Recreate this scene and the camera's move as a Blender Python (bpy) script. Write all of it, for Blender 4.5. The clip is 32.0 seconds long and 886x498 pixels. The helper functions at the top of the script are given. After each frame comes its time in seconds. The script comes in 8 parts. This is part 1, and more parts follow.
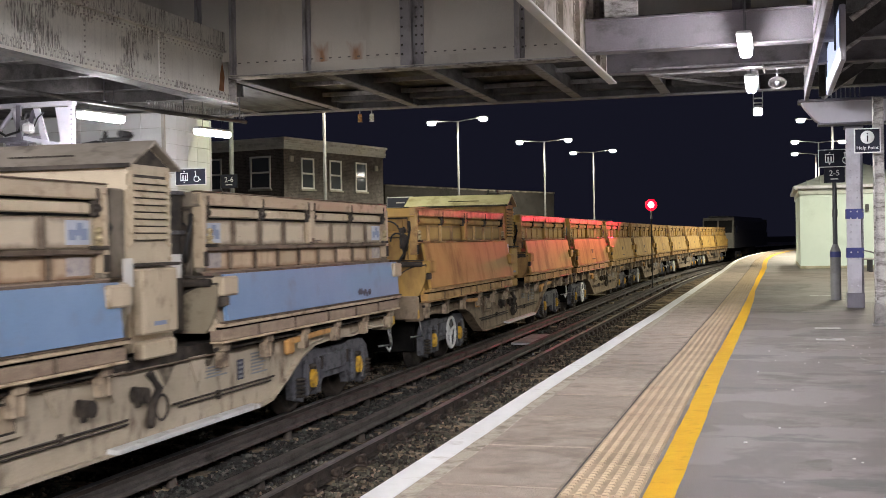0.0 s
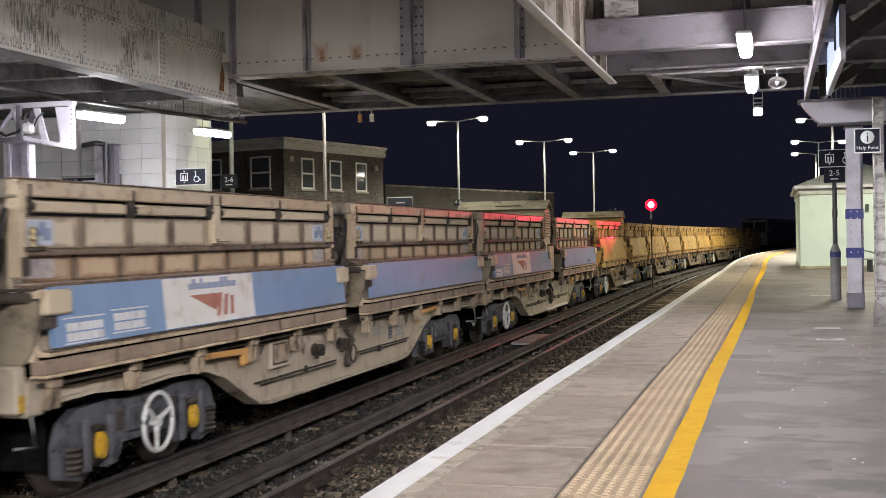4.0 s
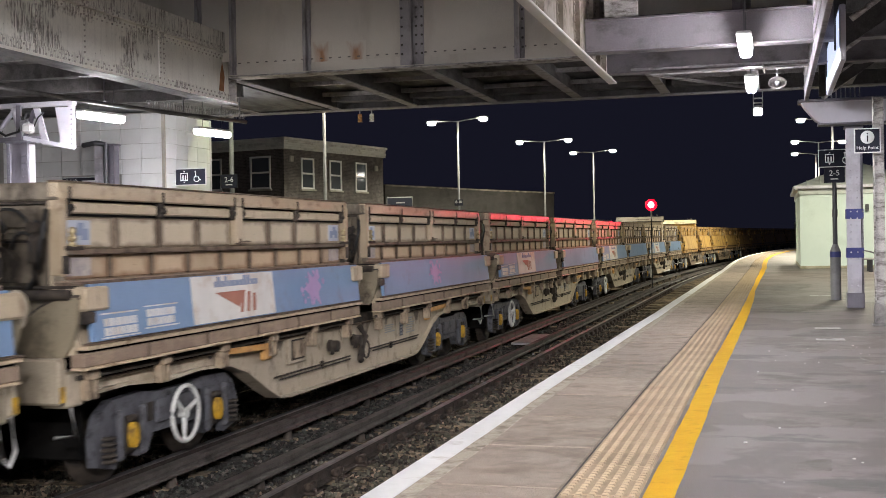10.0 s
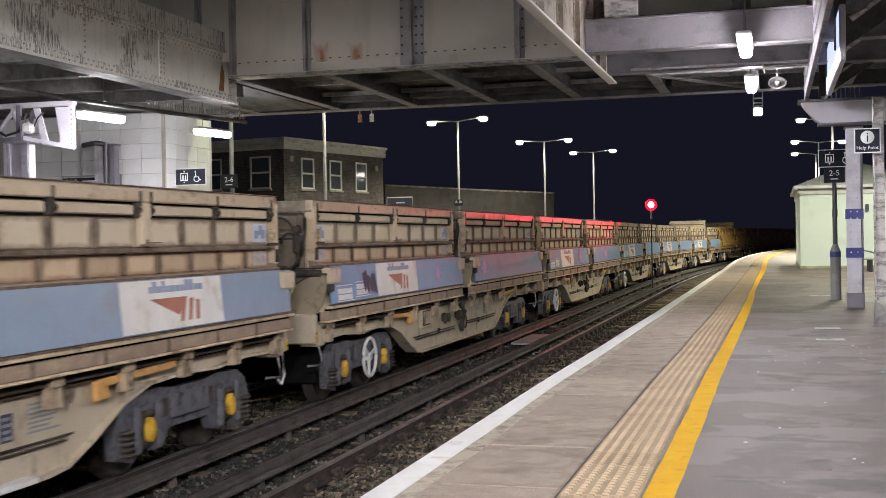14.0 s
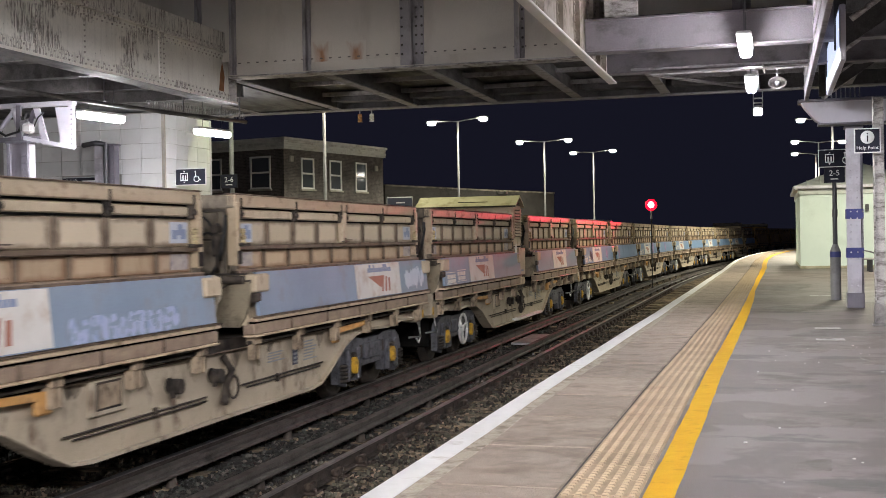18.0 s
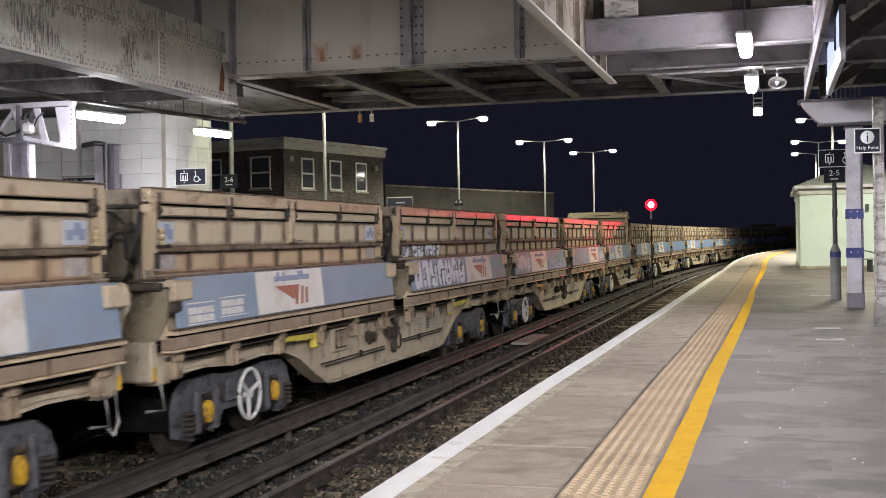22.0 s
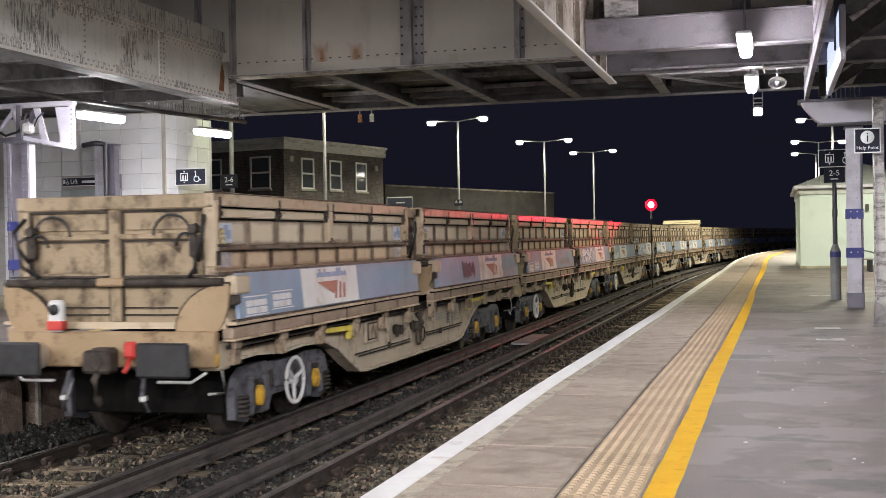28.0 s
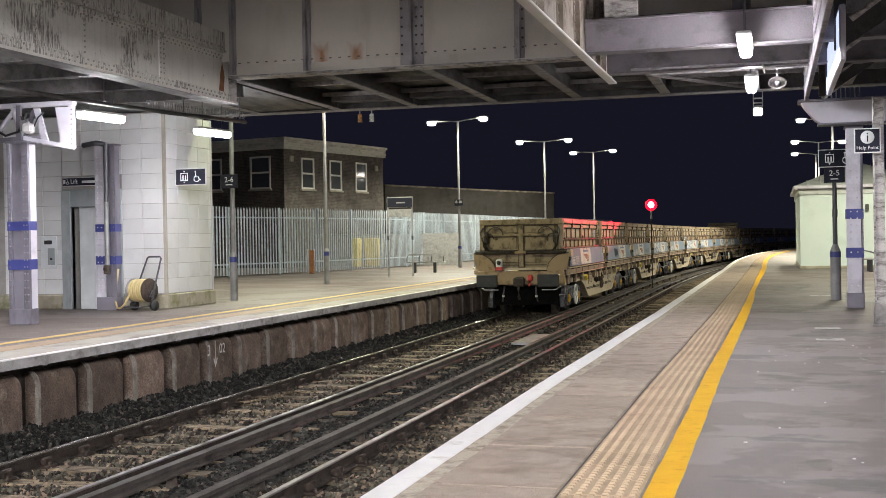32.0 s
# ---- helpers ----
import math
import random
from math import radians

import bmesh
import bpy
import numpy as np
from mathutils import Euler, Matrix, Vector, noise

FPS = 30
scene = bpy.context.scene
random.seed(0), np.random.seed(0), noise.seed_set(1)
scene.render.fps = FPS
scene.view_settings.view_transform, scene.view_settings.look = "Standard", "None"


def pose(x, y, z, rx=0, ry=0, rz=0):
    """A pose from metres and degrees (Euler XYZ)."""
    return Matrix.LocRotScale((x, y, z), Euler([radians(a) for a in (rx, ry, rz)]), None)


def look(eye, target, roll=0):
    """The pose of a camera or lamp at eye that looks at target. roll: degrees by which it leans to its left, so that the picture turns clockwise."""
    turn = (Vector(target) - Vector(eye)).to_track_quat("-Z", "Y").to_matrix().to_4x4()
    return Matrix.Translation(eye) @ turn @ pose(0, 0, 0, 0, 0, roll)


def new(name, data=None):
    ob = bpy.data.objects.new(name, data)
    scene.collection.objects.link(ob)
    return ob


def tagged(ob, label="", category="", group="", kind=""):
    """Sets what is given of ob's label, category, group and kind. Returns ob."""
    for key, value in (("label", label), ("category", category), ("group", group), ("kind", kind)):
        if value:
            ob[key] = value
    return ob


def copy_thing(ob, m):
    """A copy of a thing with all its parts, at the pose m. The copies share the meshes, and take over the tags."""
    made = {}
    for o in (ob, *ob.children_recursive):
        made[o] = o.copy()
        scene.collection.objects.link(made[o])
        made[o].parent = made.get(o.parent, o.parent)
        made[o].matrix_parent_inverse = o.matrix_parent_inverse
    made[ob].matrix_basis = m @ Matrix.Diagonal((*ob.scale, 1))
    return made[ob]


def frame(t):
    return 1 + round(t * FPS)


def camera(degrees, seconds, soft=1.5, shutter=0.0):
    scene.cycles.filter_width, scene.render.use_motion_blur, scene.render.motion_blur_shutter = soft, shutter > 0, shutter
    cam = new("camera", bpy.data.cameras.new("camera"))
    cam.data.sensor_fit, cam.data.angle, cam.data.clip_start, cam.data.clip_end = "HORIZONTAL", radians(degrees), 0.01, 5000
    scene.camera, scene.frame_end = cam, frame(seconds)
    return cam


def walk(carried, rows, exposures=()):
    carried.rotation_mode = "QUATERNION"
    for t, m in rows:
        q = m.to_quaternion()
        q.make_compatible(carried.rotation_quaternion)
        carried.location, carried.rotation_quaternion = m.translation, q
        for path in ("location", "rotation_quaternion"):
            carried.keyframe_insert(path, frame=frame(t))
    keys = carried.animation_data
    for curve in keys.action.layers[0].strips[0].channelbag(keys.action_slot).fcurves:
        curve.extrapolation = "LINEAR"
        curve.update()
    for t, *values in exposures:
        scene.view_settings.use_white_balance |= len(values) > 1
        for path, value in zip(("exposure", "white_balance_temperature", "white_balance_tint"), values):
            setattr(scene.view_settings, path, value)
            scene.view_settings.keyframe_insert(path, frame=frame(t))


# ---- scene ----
EYE = Vector((0.0, 0.0, 1.2905))
YAW, PITCH, ROLL = 0.26978, -0.00793, -0.99
AHEAD = Vector((-math.sin(YAW) * math.cos(PITCH), math.cos(YAW) * math.cos(PITCH), math.sin(PITCH)))
cam = camera(40.59, 32.0, soft=0.55, shutter=0.4)
STAND = look(EYE, EYE + AHEAD, ROLL)
walk(cam, [(0.0, STAND), (32.0, STAND)])

# ---- night sky and exposure ----
world = bpy.data.worlds.new("night_sky")
scene.world = world
world.use_nodes = True
world.node_tree.nodes["Background"].inputs[0].default_value = (0.062, 0.064, 0.125, 1)
world.node_tree.nodes["Background"].inputs[1].default_value = 0.090
scene.view_settings.exposure = 0.4

# ---- plan: two straight tracks that bend to the right after BEND metres ----
RAIL = -0.915          # top of the rails, platform top is 0
BEND, RADIUS = 50.0, 500.0
NEAR_EDGE, FAR_EDGE = -2.018, -8.40
FAR_TRACK, NEAR_TRACK = -6.86, -3.555


def along(off, u):
    """Place and heading (degrees) on the line that lies off metres from x = 0, u metres ahead."""
    if u <= BEND:
        return Vector((off, u, 0)), 0.0
    a = (u - BEND) / RADIUS
    r = RADIUS - off
    return Vector((RADIUS - r * math.cos(a), BEND + r * math.sin(a), 0)), -math.degrees(a)


DRIFT = ((-60, 0.0), (10, 0.0), (15, 0.04), (21, 0.085), (33, 0.12), (47, 0.16), (55, 0.10), (63, 0.0), (76, -0.14), (120, -0.14), (230, -0.14))


def drift(u):
    """How far the near platform's edge wanders from a straight line."""
    for (a, p), (b, q) in zip(DRIFT, DRIFT[1:]):
        if u <= b:
            f = (u - a) / (b - a)
            return p + (q - p) * f * f * (3 - 2 * f)
    return DRIFT[-1][1]


def beside(off, u):
    return along(off + drift(u), u)


def wander(u):
    """Hand-painted wobble of a platform line."""
    return 0.005 * math.sin(0.83 * u + 0.4) + 0.0022 * math.sin(3.7 * u) + 0.0018 * math.sin(9.1 * u + 1.0)


def spread(u0, u1, near=2.0, far=4.0):
    """Steps along the line, finer in the bend."""
    out, u = [], u0
    while u < u1 - 0.01:
        out.append(u)
        u += far if u < BEND - far else near
    out.append(u1)
    return out


# ---- mesh building ----
class Shape:
    """Collects solids into one mesh."""

    def __init__(self):
        self.v, self.f, self.smooth = [], [], []

    def add(self, verts, faces, smooth=False, m=None):
        n = len(self.v)
        for p in verts:
            self.v.append(tuple(m @ Vector(p)) if m is not None else tuple(p))
        for q in faces:
            self.f.append([n + i for i in q])
            self.smooth.append(smooth)
        return self

    def box(self, x0, x1, y0, y1, z0, z1, c=0.0, m=None):
        if x0 > x1: x0, x1 = x1, x0
        if y0 > y1: y0, y1 = y1, y0
        if z0 > z1: z0, z1 = z1, z0
        c = min(c, 0.4 * min(x1 - x0, y1 - y0, z1 - z0))
        if c <= 0:
            v = [(x, y, z) for x in (x0, x1) for y in (y0, y1) for z in (z0, z1)]
            return self.add(v, [(0, 1, 3, 2), (4, 6, 7, 5), (0, 4, 5, 1), (2, 3, 7, 6), (0, 2, 6, 4), (1, 5, 7, 3)], m=m)
        v, idx = [], {}
        lo, hi = (x0, y0, z0), (x1, y1, z1)
        for sx in (0, 1):
            for sy in (0, 1):
                for sz in (0, 1):
                    s = (sx, sy, sz)
                    for a in range(3):
                        p = []
                        for k in range(3):
                            e = (lo, hi)[s[k]][k]
                            p.append(e if k == a else e + (c if s[k] == 0 else -c))
                        idx[(s, a)] = len(v)
                        v.append(tuple(p))
        f = []
        for a in range(3):
            b, d = (a + 1) % 3, (a + 2) % 3
            for sa in (0, 1):
                ring = []
                for sb, sd in ((0, 0), (1, 0), (1, 1), (0, 1)):
                    s = [0, 0, 0]
                    s[a], s[b], s[d] = sa, sb, sd
                    ring.append(idx[(tuple(s), a)])
                f.append(ring if sa else ring[::-1])
            for sb in (0, 1):
                for sd in (0, 1):
                    s0, s1 = [0, 0, 0], [0, 0, 0]
                    s0[b] = s1[b] = sb
                    s0[d] = s1[d] = sd
                    s1[a] = 1
                    s0, s1 = tuple(s0), tuple(s1)
                    q = [idx[(s0, b)], idx[(s1, b)], idx[(s1, d)], idx[(s0, d)]]
                    f.append(q if sb != sd else q[::-1])
        for sx in (0, 1):
            for sy in (0, 1):
                for sz in (0, 1):
                    s = (sx, sy, sz)
                    q = [idx[(s, 0)], idx[(s, 1)], idx[(s, 2)]]
                    f.append(q if (sx + sy + sz) % 2 else q[::-1])
        return self.add(v, f, m=m)

    def rod(self, p0, p1, r0, r1=None, n=12, caps=True, smooth=True):
        r1 = r0 if r1 is None else r1
        p0, p1 = Vector(p0), Vector(p1)
        q = (p1 - p0).to_track_quat("Z", "Y").to_matrix()
        v = []
        for p, r in ((p0, r0), (p1, r1)):
            for i in range(n):
                a = 2 * math.pi * i / n
                v.append(p + q @ Vector((r * math.cos(a), r * math.sin(a), 0)))
        self.add(v, [(i, (i + 1) % n, n + (i + 1) % n, n + i) for i in range(n)], smooth)
        if caps:
            self.add(v[:n], [tuple(range(n))[::-1]])
            self.add(v[n:], [tuple(range(n))])
        return self

    def pipe(self, pts, r, n=8):
        """A round bar through the points."""
        pts = [Vector(p) for p in pts]
        v = []
        for i, p in enumerate(pts):
            d = (pts[min(i + 1, len(pts) - 1)] - pts[max(i - 1, 0)]).normalized()
            q = d.to_track_quat("Z", "Y").to_matrix()
            v += [p + q @ Vector((r * math.cos(2 * math.pi * k / n), r * math.sin(2 * math.pi * k / n), 0)) for k in range(n)]
        f = []
        for i in range(len(pts) - 1):
            f += [(i * n + k, i * n + (k + 1) % n, (i + 1) * n + (k + 1) % n, (i + 1) * n + k) for k in range(n)]
        f += [tuple(range(n))[::-1], tuple(range((len(pts) - 1) * n, len(pts) * n))]
        return self.add(v, f, True)

    def plate(self, poly, axis, a, b):
        """The polygon, drawn in the two axes other than axis, made solid from a to b."""
        n = len(poly)
        put = {"x": lambda p, t: (t, p[0], p[1]), "y": lambda p, t: (p[0], t, p[1]), "z": lambda p, t: (p[0], p[1], t)}[axis]
        area = sum(poly[i][0] * poly[(i + 1) % n][1] - poly[(i + 1) % n][0] * poly[i][1] for i in range(n))
        if (area < 0) != (axis == "y"):
            poly = poly[::-1]
        if a > b: a, b = b, a
        v = [put(p, a) for p in poly] + [put(p, b) for p in poly]
        f = [tuple(range(n))[::-1], tuple(range(n, 2 * n))]
        f += [(i, (i + 1) % n, n + (i + 1) % n, n + i) for i in range(n)]
        return self.add(v, f)

    def sweep(self, profile, us, closed=True, z=0.0):
        """A section (off, height) carried along the tracks."""
        n, v, f = len(profile), [], []
        for u in us:
            for off, h in profile:
                p, _ = along(off, u)
                v.append((p.x, p.y, h + z))
        for i in range(len(us) - 1):
            for k in range(n if closed else n - 1):
                f.append((i * n + k, i * n + (k + 1) % n, (i + 1) * n + (k + 1) % n, (i + 1) * n + k))
        if closed:
            f += [tuple(range(n))[::-1], tuple(range((len(us) - 1) * n, len(us) * n))]
        return self.add(v, f)

    def ribbon(self, left, right, z0, z1, us, place):
        """A thin strip between two wandering edges (functions of the distance)."""
        v, f = [], []
        for u in us:
            for off, h in ((left(u), z0), (right(u), z0), (right(u), z1), (left(u), z1)):
                p, _ = place(off, u)
                v.append((p.x, p.y, h))
        for i in range(len(us) - 1):
            for k in range(4):
                f.append((i * 4 + k, i * 4 + (k + 1) % 4, (i + 1) * 4 + (k + 1) % 4, (i + 1) * 4 + k))
        n = (len(us) - 1) * 4
        return self.add(v, f + [(3, 2, 1, 0), (n, n + 1, n + 2, n + 3)])

    def wheel(self, centre, axis, profile, n=24):
        """A turned body: profile of (radius, height along axis)."""
        q = Vector(axis).to_track_quat("Z", "Y").to_matrix()
        c, v, f, k = Vector(centre), [], [], len(profile)
        for i in range(n):
            a = 2 * math.pi * i / n
            v += [c + q @ Vector((r * math.cos(a), r * math.sin(a), h)) for r, h in profile]
        for i in range(n):
            j = (i + 1) % n
            f += [(i * k + e, j * k + e, j * k + e + 1, i * k + e + 1) for e in range(k - 1)]
        return self.add(v, f, True)

    def mesh(self, name, material):
        me = bpy.data.meshes.new(name)
        me.from_pydata(self.v, [], self.f)
        me.polygons.foreach_set("use_smooth", self.smooth)
        me.materials.append(material)
        me.update()
        return me


def part(name, shape, material, parent, label=""):
    ob = new(name, shape.mesh(name, material))
    ob.parent = parent
    if label:
        ob["label"] = label
    return ob


def thing(name, label, category, at=None, group="", kind=""):
    ob = new(name)
    ob.empty_display_size = 0.2
    if at is not None:
        ob.matrix_basis = at
    return tagged(ob, label, category, group, kind)


def solid(name, shape, material, label="", category="", group="", kind=""):
    return tagged(new(name, shape.mesh(name, material)), label, category, group, kind)


# ---- materials ----
def surface(name, c1, c2, rough=0.6, metal=0.0, scale=3.0, dirt=None, amount=0.4, dscale=1.2, stretch=(1, 1, 1), bump=0.15,
            bscale=60.0, shift=True, hue=0.0, grain=0.0, coat=0.0):
    """A worn surface: mottled base, stains of a second colour with an edge of their own, fine relief."""
    m = bpy.data.materials.new(name)
    m.use_nodes = True
    nt = m.node_tree
    N, L = nt.nodes, nt.links
    bsdf = N["Principled BSDF"]
    co = N.new("ShaderNodeTexCoord")
    vec = co.outputs["Object"]
    info = N.new("ShaderNodeObjectInfo")
    if shift:
        mul = N.new("ShaderNodeMath")
        mul.operation = "MULTIPLY"
        mul.inputs[1].default_value = 37.0
        L.new(info.outputs["Random"], mul.inputs[0])
        ad = N.new("ShaderNodeVectorMath")
        L.new(vec, ad.inputs[0])
        L.new(mul.outputs[0], ad.inputs[1])
        vec = ad.outputs[0]
    n1 = N.new("ShaderNodeTexNoise")
    n1.inputs["Scale"].default_value, n1.inputs["Detail"].default_value, n1.inputs["Roughness"].default_value = scale, 6, 0.6
    L.new(vec, n1.inputs["Vector"])
    r1 = N.new("ShaderNodeValToRGB")
    r1.color_ramp.elements[0].position, r1.color_ramp.elements[1].position = 0.32, 0.68
    r1.color_ramp.elements[0].color, r1.color_ramp.elements[1].color = (*c1, 1), (*c2, 1)
    L.new(n1.outputs["Fac"], r1.inputs[0])
    col = r1.outputs[0]
    rough_in = None
    if dirt is not None:
        mp = N.new("ShaderNodeMapping")
        mp.inputs["Scale"].default_value = stretch
        L.new(vec, mp.inputs["Vector"])
        n2 = N.new("ShaderNodeTexNoise")
        n2.inputs["Scale"].default_value, n2.inputs["Detail"].default_value, n2.inputs["Roughness"].default_value = dscale, 8, 0.68
        L.new(mp.outputs[0], n2.inputs["Vector"])
        r2 = N.new("ShaderNodeValToRGB")
        mid = 0.72 - 0.42 * amount
        r2.color_ramp.elements[0].position, r2.color_ramp.elements[1].position = mid - 0.08, mid + 0.10
        L.new(n2.outputs["Fac"], r2.inputs[0])
        mx = N.new("ShaderNodeMix")
        mx.data_type = "RGBA"
        L.new(r2.outputs[0], mx.inputs["Factor"])
        L.new(col, mx.inputs["A"])
        mx.inputs["B"].default_value = (*dirt, 1)
        col = mx.outputs["Result"]
        mr = N.new("ShaderNodeMapRange")
        mr.inputs["To Min"].default_value, mr.inputs["To Max"].default_value = rough, min(1.0, rough + 0.2)
        L.new(r2.outputs[0], mr.inputs["Value"])
        rough_in = mr.outputs[0]
    if grain > 0:
        n4 = N.new("ShaderNodeTexNoise")
        n4.inputs["Scale"].default_value, n4.inputs["Detail"].default_value = bscale * 1.7, 3
        L.new(vec, n4.inputs["Vector"])
        mr4 = N.new("ShaderNodeMapRange")
        mr4.inputs["From Min"].default_value, mr4.inputs["From Max"].default_value = 0.3, 0.7
        mr4.inputs["To Min"].default_value, mr4.inputs["To Max"].default_value = 1 - grain, 1 + grain
        L.new(n4.outputs["Fac"], mr4.inputs["Value"])
        vm = N.new("ShaderNodeVectorMath")
        vm.operation = "SCALE"
        L.new(col, vm.inputs[0])
        L.new(mr4.outputs[0], vm.inputs["Scale"])
        col = vm.outputs[0]
    if hue > 0:
        hs = N.new("ShaderNodeHueSaturation")
        mr2 = N.new("ShaderNodeMapRange")
        mr2.inputs["To Min"].default_value, mr2.inputs["To Max"].default_value = 1 - hue, 1 + hue
        L.new(info.outputs["Random"], mr2.inputs["Value"])
        L.new(mr2.outputs[0], hs.inputs["Value"])
        L.new(col, hs.inputs["Color"])
        col = hs.outputs[0]
    L.new(col, bsdf.inputs["Base Color"])
    bsdf.inputs["Roughness"].default_value = rough
    if rough_in is not None:
        L.new(rough_in, bsdf.inputs["Roughness"])
    bsdf.inputs["Metallic"].default_value = metal
    bsdf.inputs["Coat Weight"].default_value = coat
    if bump > 0:
        n3 = N.new("ShaderNodeTexNoise")
        n3.inputs["Scale"].default_value, n3.inputs["Detail"].default_value = bscale, 4
        L.new(vec, n3.inputs["Vector"])
        bp = N.new("ShaderNodeBump")
        bp.inputs["Strength"].default_value, bp.inputs["Distance"].default_value = bump, 0.01
        L.new(n3.outputs["Fac"], bp.inputs["Height"])
        L.new(bp.outputs[0], bsdf.inputs["Normal"])
    return m


def nodes_of(m):
    return m.node_tree.nodes, m.node_tree.links, m.node_tree.nodes["Principled BSDF"]


def ramp(N, L, value, lo, hi):
    mr = N.new("ShaderNodeMapRange")
    mr.inputs["From Min"].default_value, mr.inputs["From Max"].default_value = lo, hi
    L.new(value, mr.inputs["Value"])
    return mr.outputs[0]


def over(N, L, factor, below, colour):
    mx = N.new("ShaderNodeMix")
    mx.data_type = "RGBA"
    L.new(factor, mx.inputs["Factor"])
    L.new(below, mx.inputs["A"])
    mx.inputs["B"].default_value = (*colour, 1)
    return mx.outputs["Result"]


def maths(N, L, op, a, b):
    n = N.new("ShaderNodeMath")
    n.operation = op
    for k, q in enumerate((a, b)):
        if isinstance(q, (int, float)):
            n.inputs[k].default_value = q
        else:
            L.new(q, n.inputs[k])
    return n.outputs[0]


def noise_at(N, L, vec, stretch, scale, detail=6, rough=0.6):
    mp = N.new("ShaderNodeMapping")
    mp.inputs["Scale"].default_value = stretch
    L.new(vec, mp.inputs["Vector"])
    n = N.new("ShaderNodeTexNoise")
    n.inputs["Scale"].default_value, n.inputs["Detail"].default_value, n.inputs["Roughness"].default_value = scale, detail, rough
    L.new(mp.outputs[0], n.inputs["Vector"])
    return n.outputs["Fac"]


def pressed_panel(name, c1, c2, rust, edge=0.07, drip=0.62, rough=0.5, hue=0.06):
    """Painted steel panel: even paint, rust that creeps in from the welded edges in a ragged line, thin drips, a few chips."""
    m = surface(name, c1, c2, rough, 0, 1.6, bump=0.06, bscale=40, hue=hue, grain=0.05)
    N, L, bsdf = nodes_of(m)
    col = bsdf.inputs["Base Color"].links[0].from_socket
    co = N.new("ShaderNodeTexCoord")
    sep = N.new("ShaderNodeSeparateXYZ")
    L.new(co.outputs["Generated"], sep.inputs[0])
    ad = N.new("ShaderNodeVectorMath")
    info = N.new("ShaderNodeObjectInfo")
    L.new(co.outputs["Object"], ad.inputs[0])
    L.new(maths(N, L, "MULTIPLY", info.outputs["Random"], 53.0), ad.inputs[1])
    vec = ad.outputs[0]
    gy, gz = sep.outputs[1], sep.outputs[2]
    ey = maths(N, L, "MINIMUM", gy, maths(N, L, "SUBTRACT", 1.0, gy))
    ez = maths(N, L, "MINIMUM", gz, maths(N, L, "SUBTRACT", 1.0, gz))
    near = maths(N, L, "MINIMUM", ey, maths(N, L, "MULTIPLY", ez, 0.7))
    ragged = maths(N, L, "ADD", near, maths(N, L, "MULTIPLY", maths(N, L, "SUBTRACT", noise_at(N, L, vec, (1, 1, 1), 9.0), 0.5), 0.22))
    inv = maths(N, L, "SUBTRACT", 1.0, ramp(N, L, ragged, edge * 0.25, edge * 1.6))
    col = over(N, L, maths(N, L, "MULTIPLY", inv, 0.85), col, rust)
    streak = ramp(N, L, noise_at(N, L, vec, (1, 16, 1.3), 1.6), drip, drip + 0.12)
    col = over(N, L, maths(N, L, "MULTIPLY", streak, 0.6), col, rust)
    chip = ramp(N, L, noise_at(N, L, vec, (1, 1, 1), 26.0, 3), 0.70, 0.74)
    col = over(N, L, chip, col, tuple(0.5 * q for q in rust))
    L.new(col, bsdf.inputs["Base Color"])
    return m


def scabbed(name, c1, c2, scab, patch=0.47, streak=0.50):
    """Old girder paint that has come off in clusters of long upright scabs."""
    m = surface(name, c1, c2, 0.6, 0, 2.5, bump=0.1, bscale=30, shift=False, grain=0.05)
    N, L, bsdf = nodes_of(m)
    col = bsdf.inputs["Base Color"].links[0].from_socket
    co = N.new("ShaderNodeTexCoord")
    vec = co.outputs["Object"]
    where = ramp(N, L, noise_at(N, L, vec, (1, 1, 1.2), 1.25, 4), patch, patch + 0.05)
    long = ramp(N, L, noise_at(N, L, vec, (1, 19, 1.9), 2.1, 10, 0.75), streak, streak + 0.10)
    col = over(N, L, maths(N, L, "MULTIPLY", maths(N, L, "MULTIPLY", where, long), 0.88), col, scab)
    faint = ramp(N, L, noise_at(N, L, vec, (1, 7, 0.5), 2.0), 0.50, 0.75)
    col = over(N, L, maths(N, L, "MULTIPLY", faint, 0.22), col, tuple(2.2 * q for q in scab))
    fleck = ramp(N, L, noise_at(N, L, vec, (1, 1.4, 0.8), 15.0, 4, 0.7), 0.66, 0.70)
    col = over(N, L, fleck, col, scab)
    L.new(col, bsdf.inputs["Base Color"])
    return m


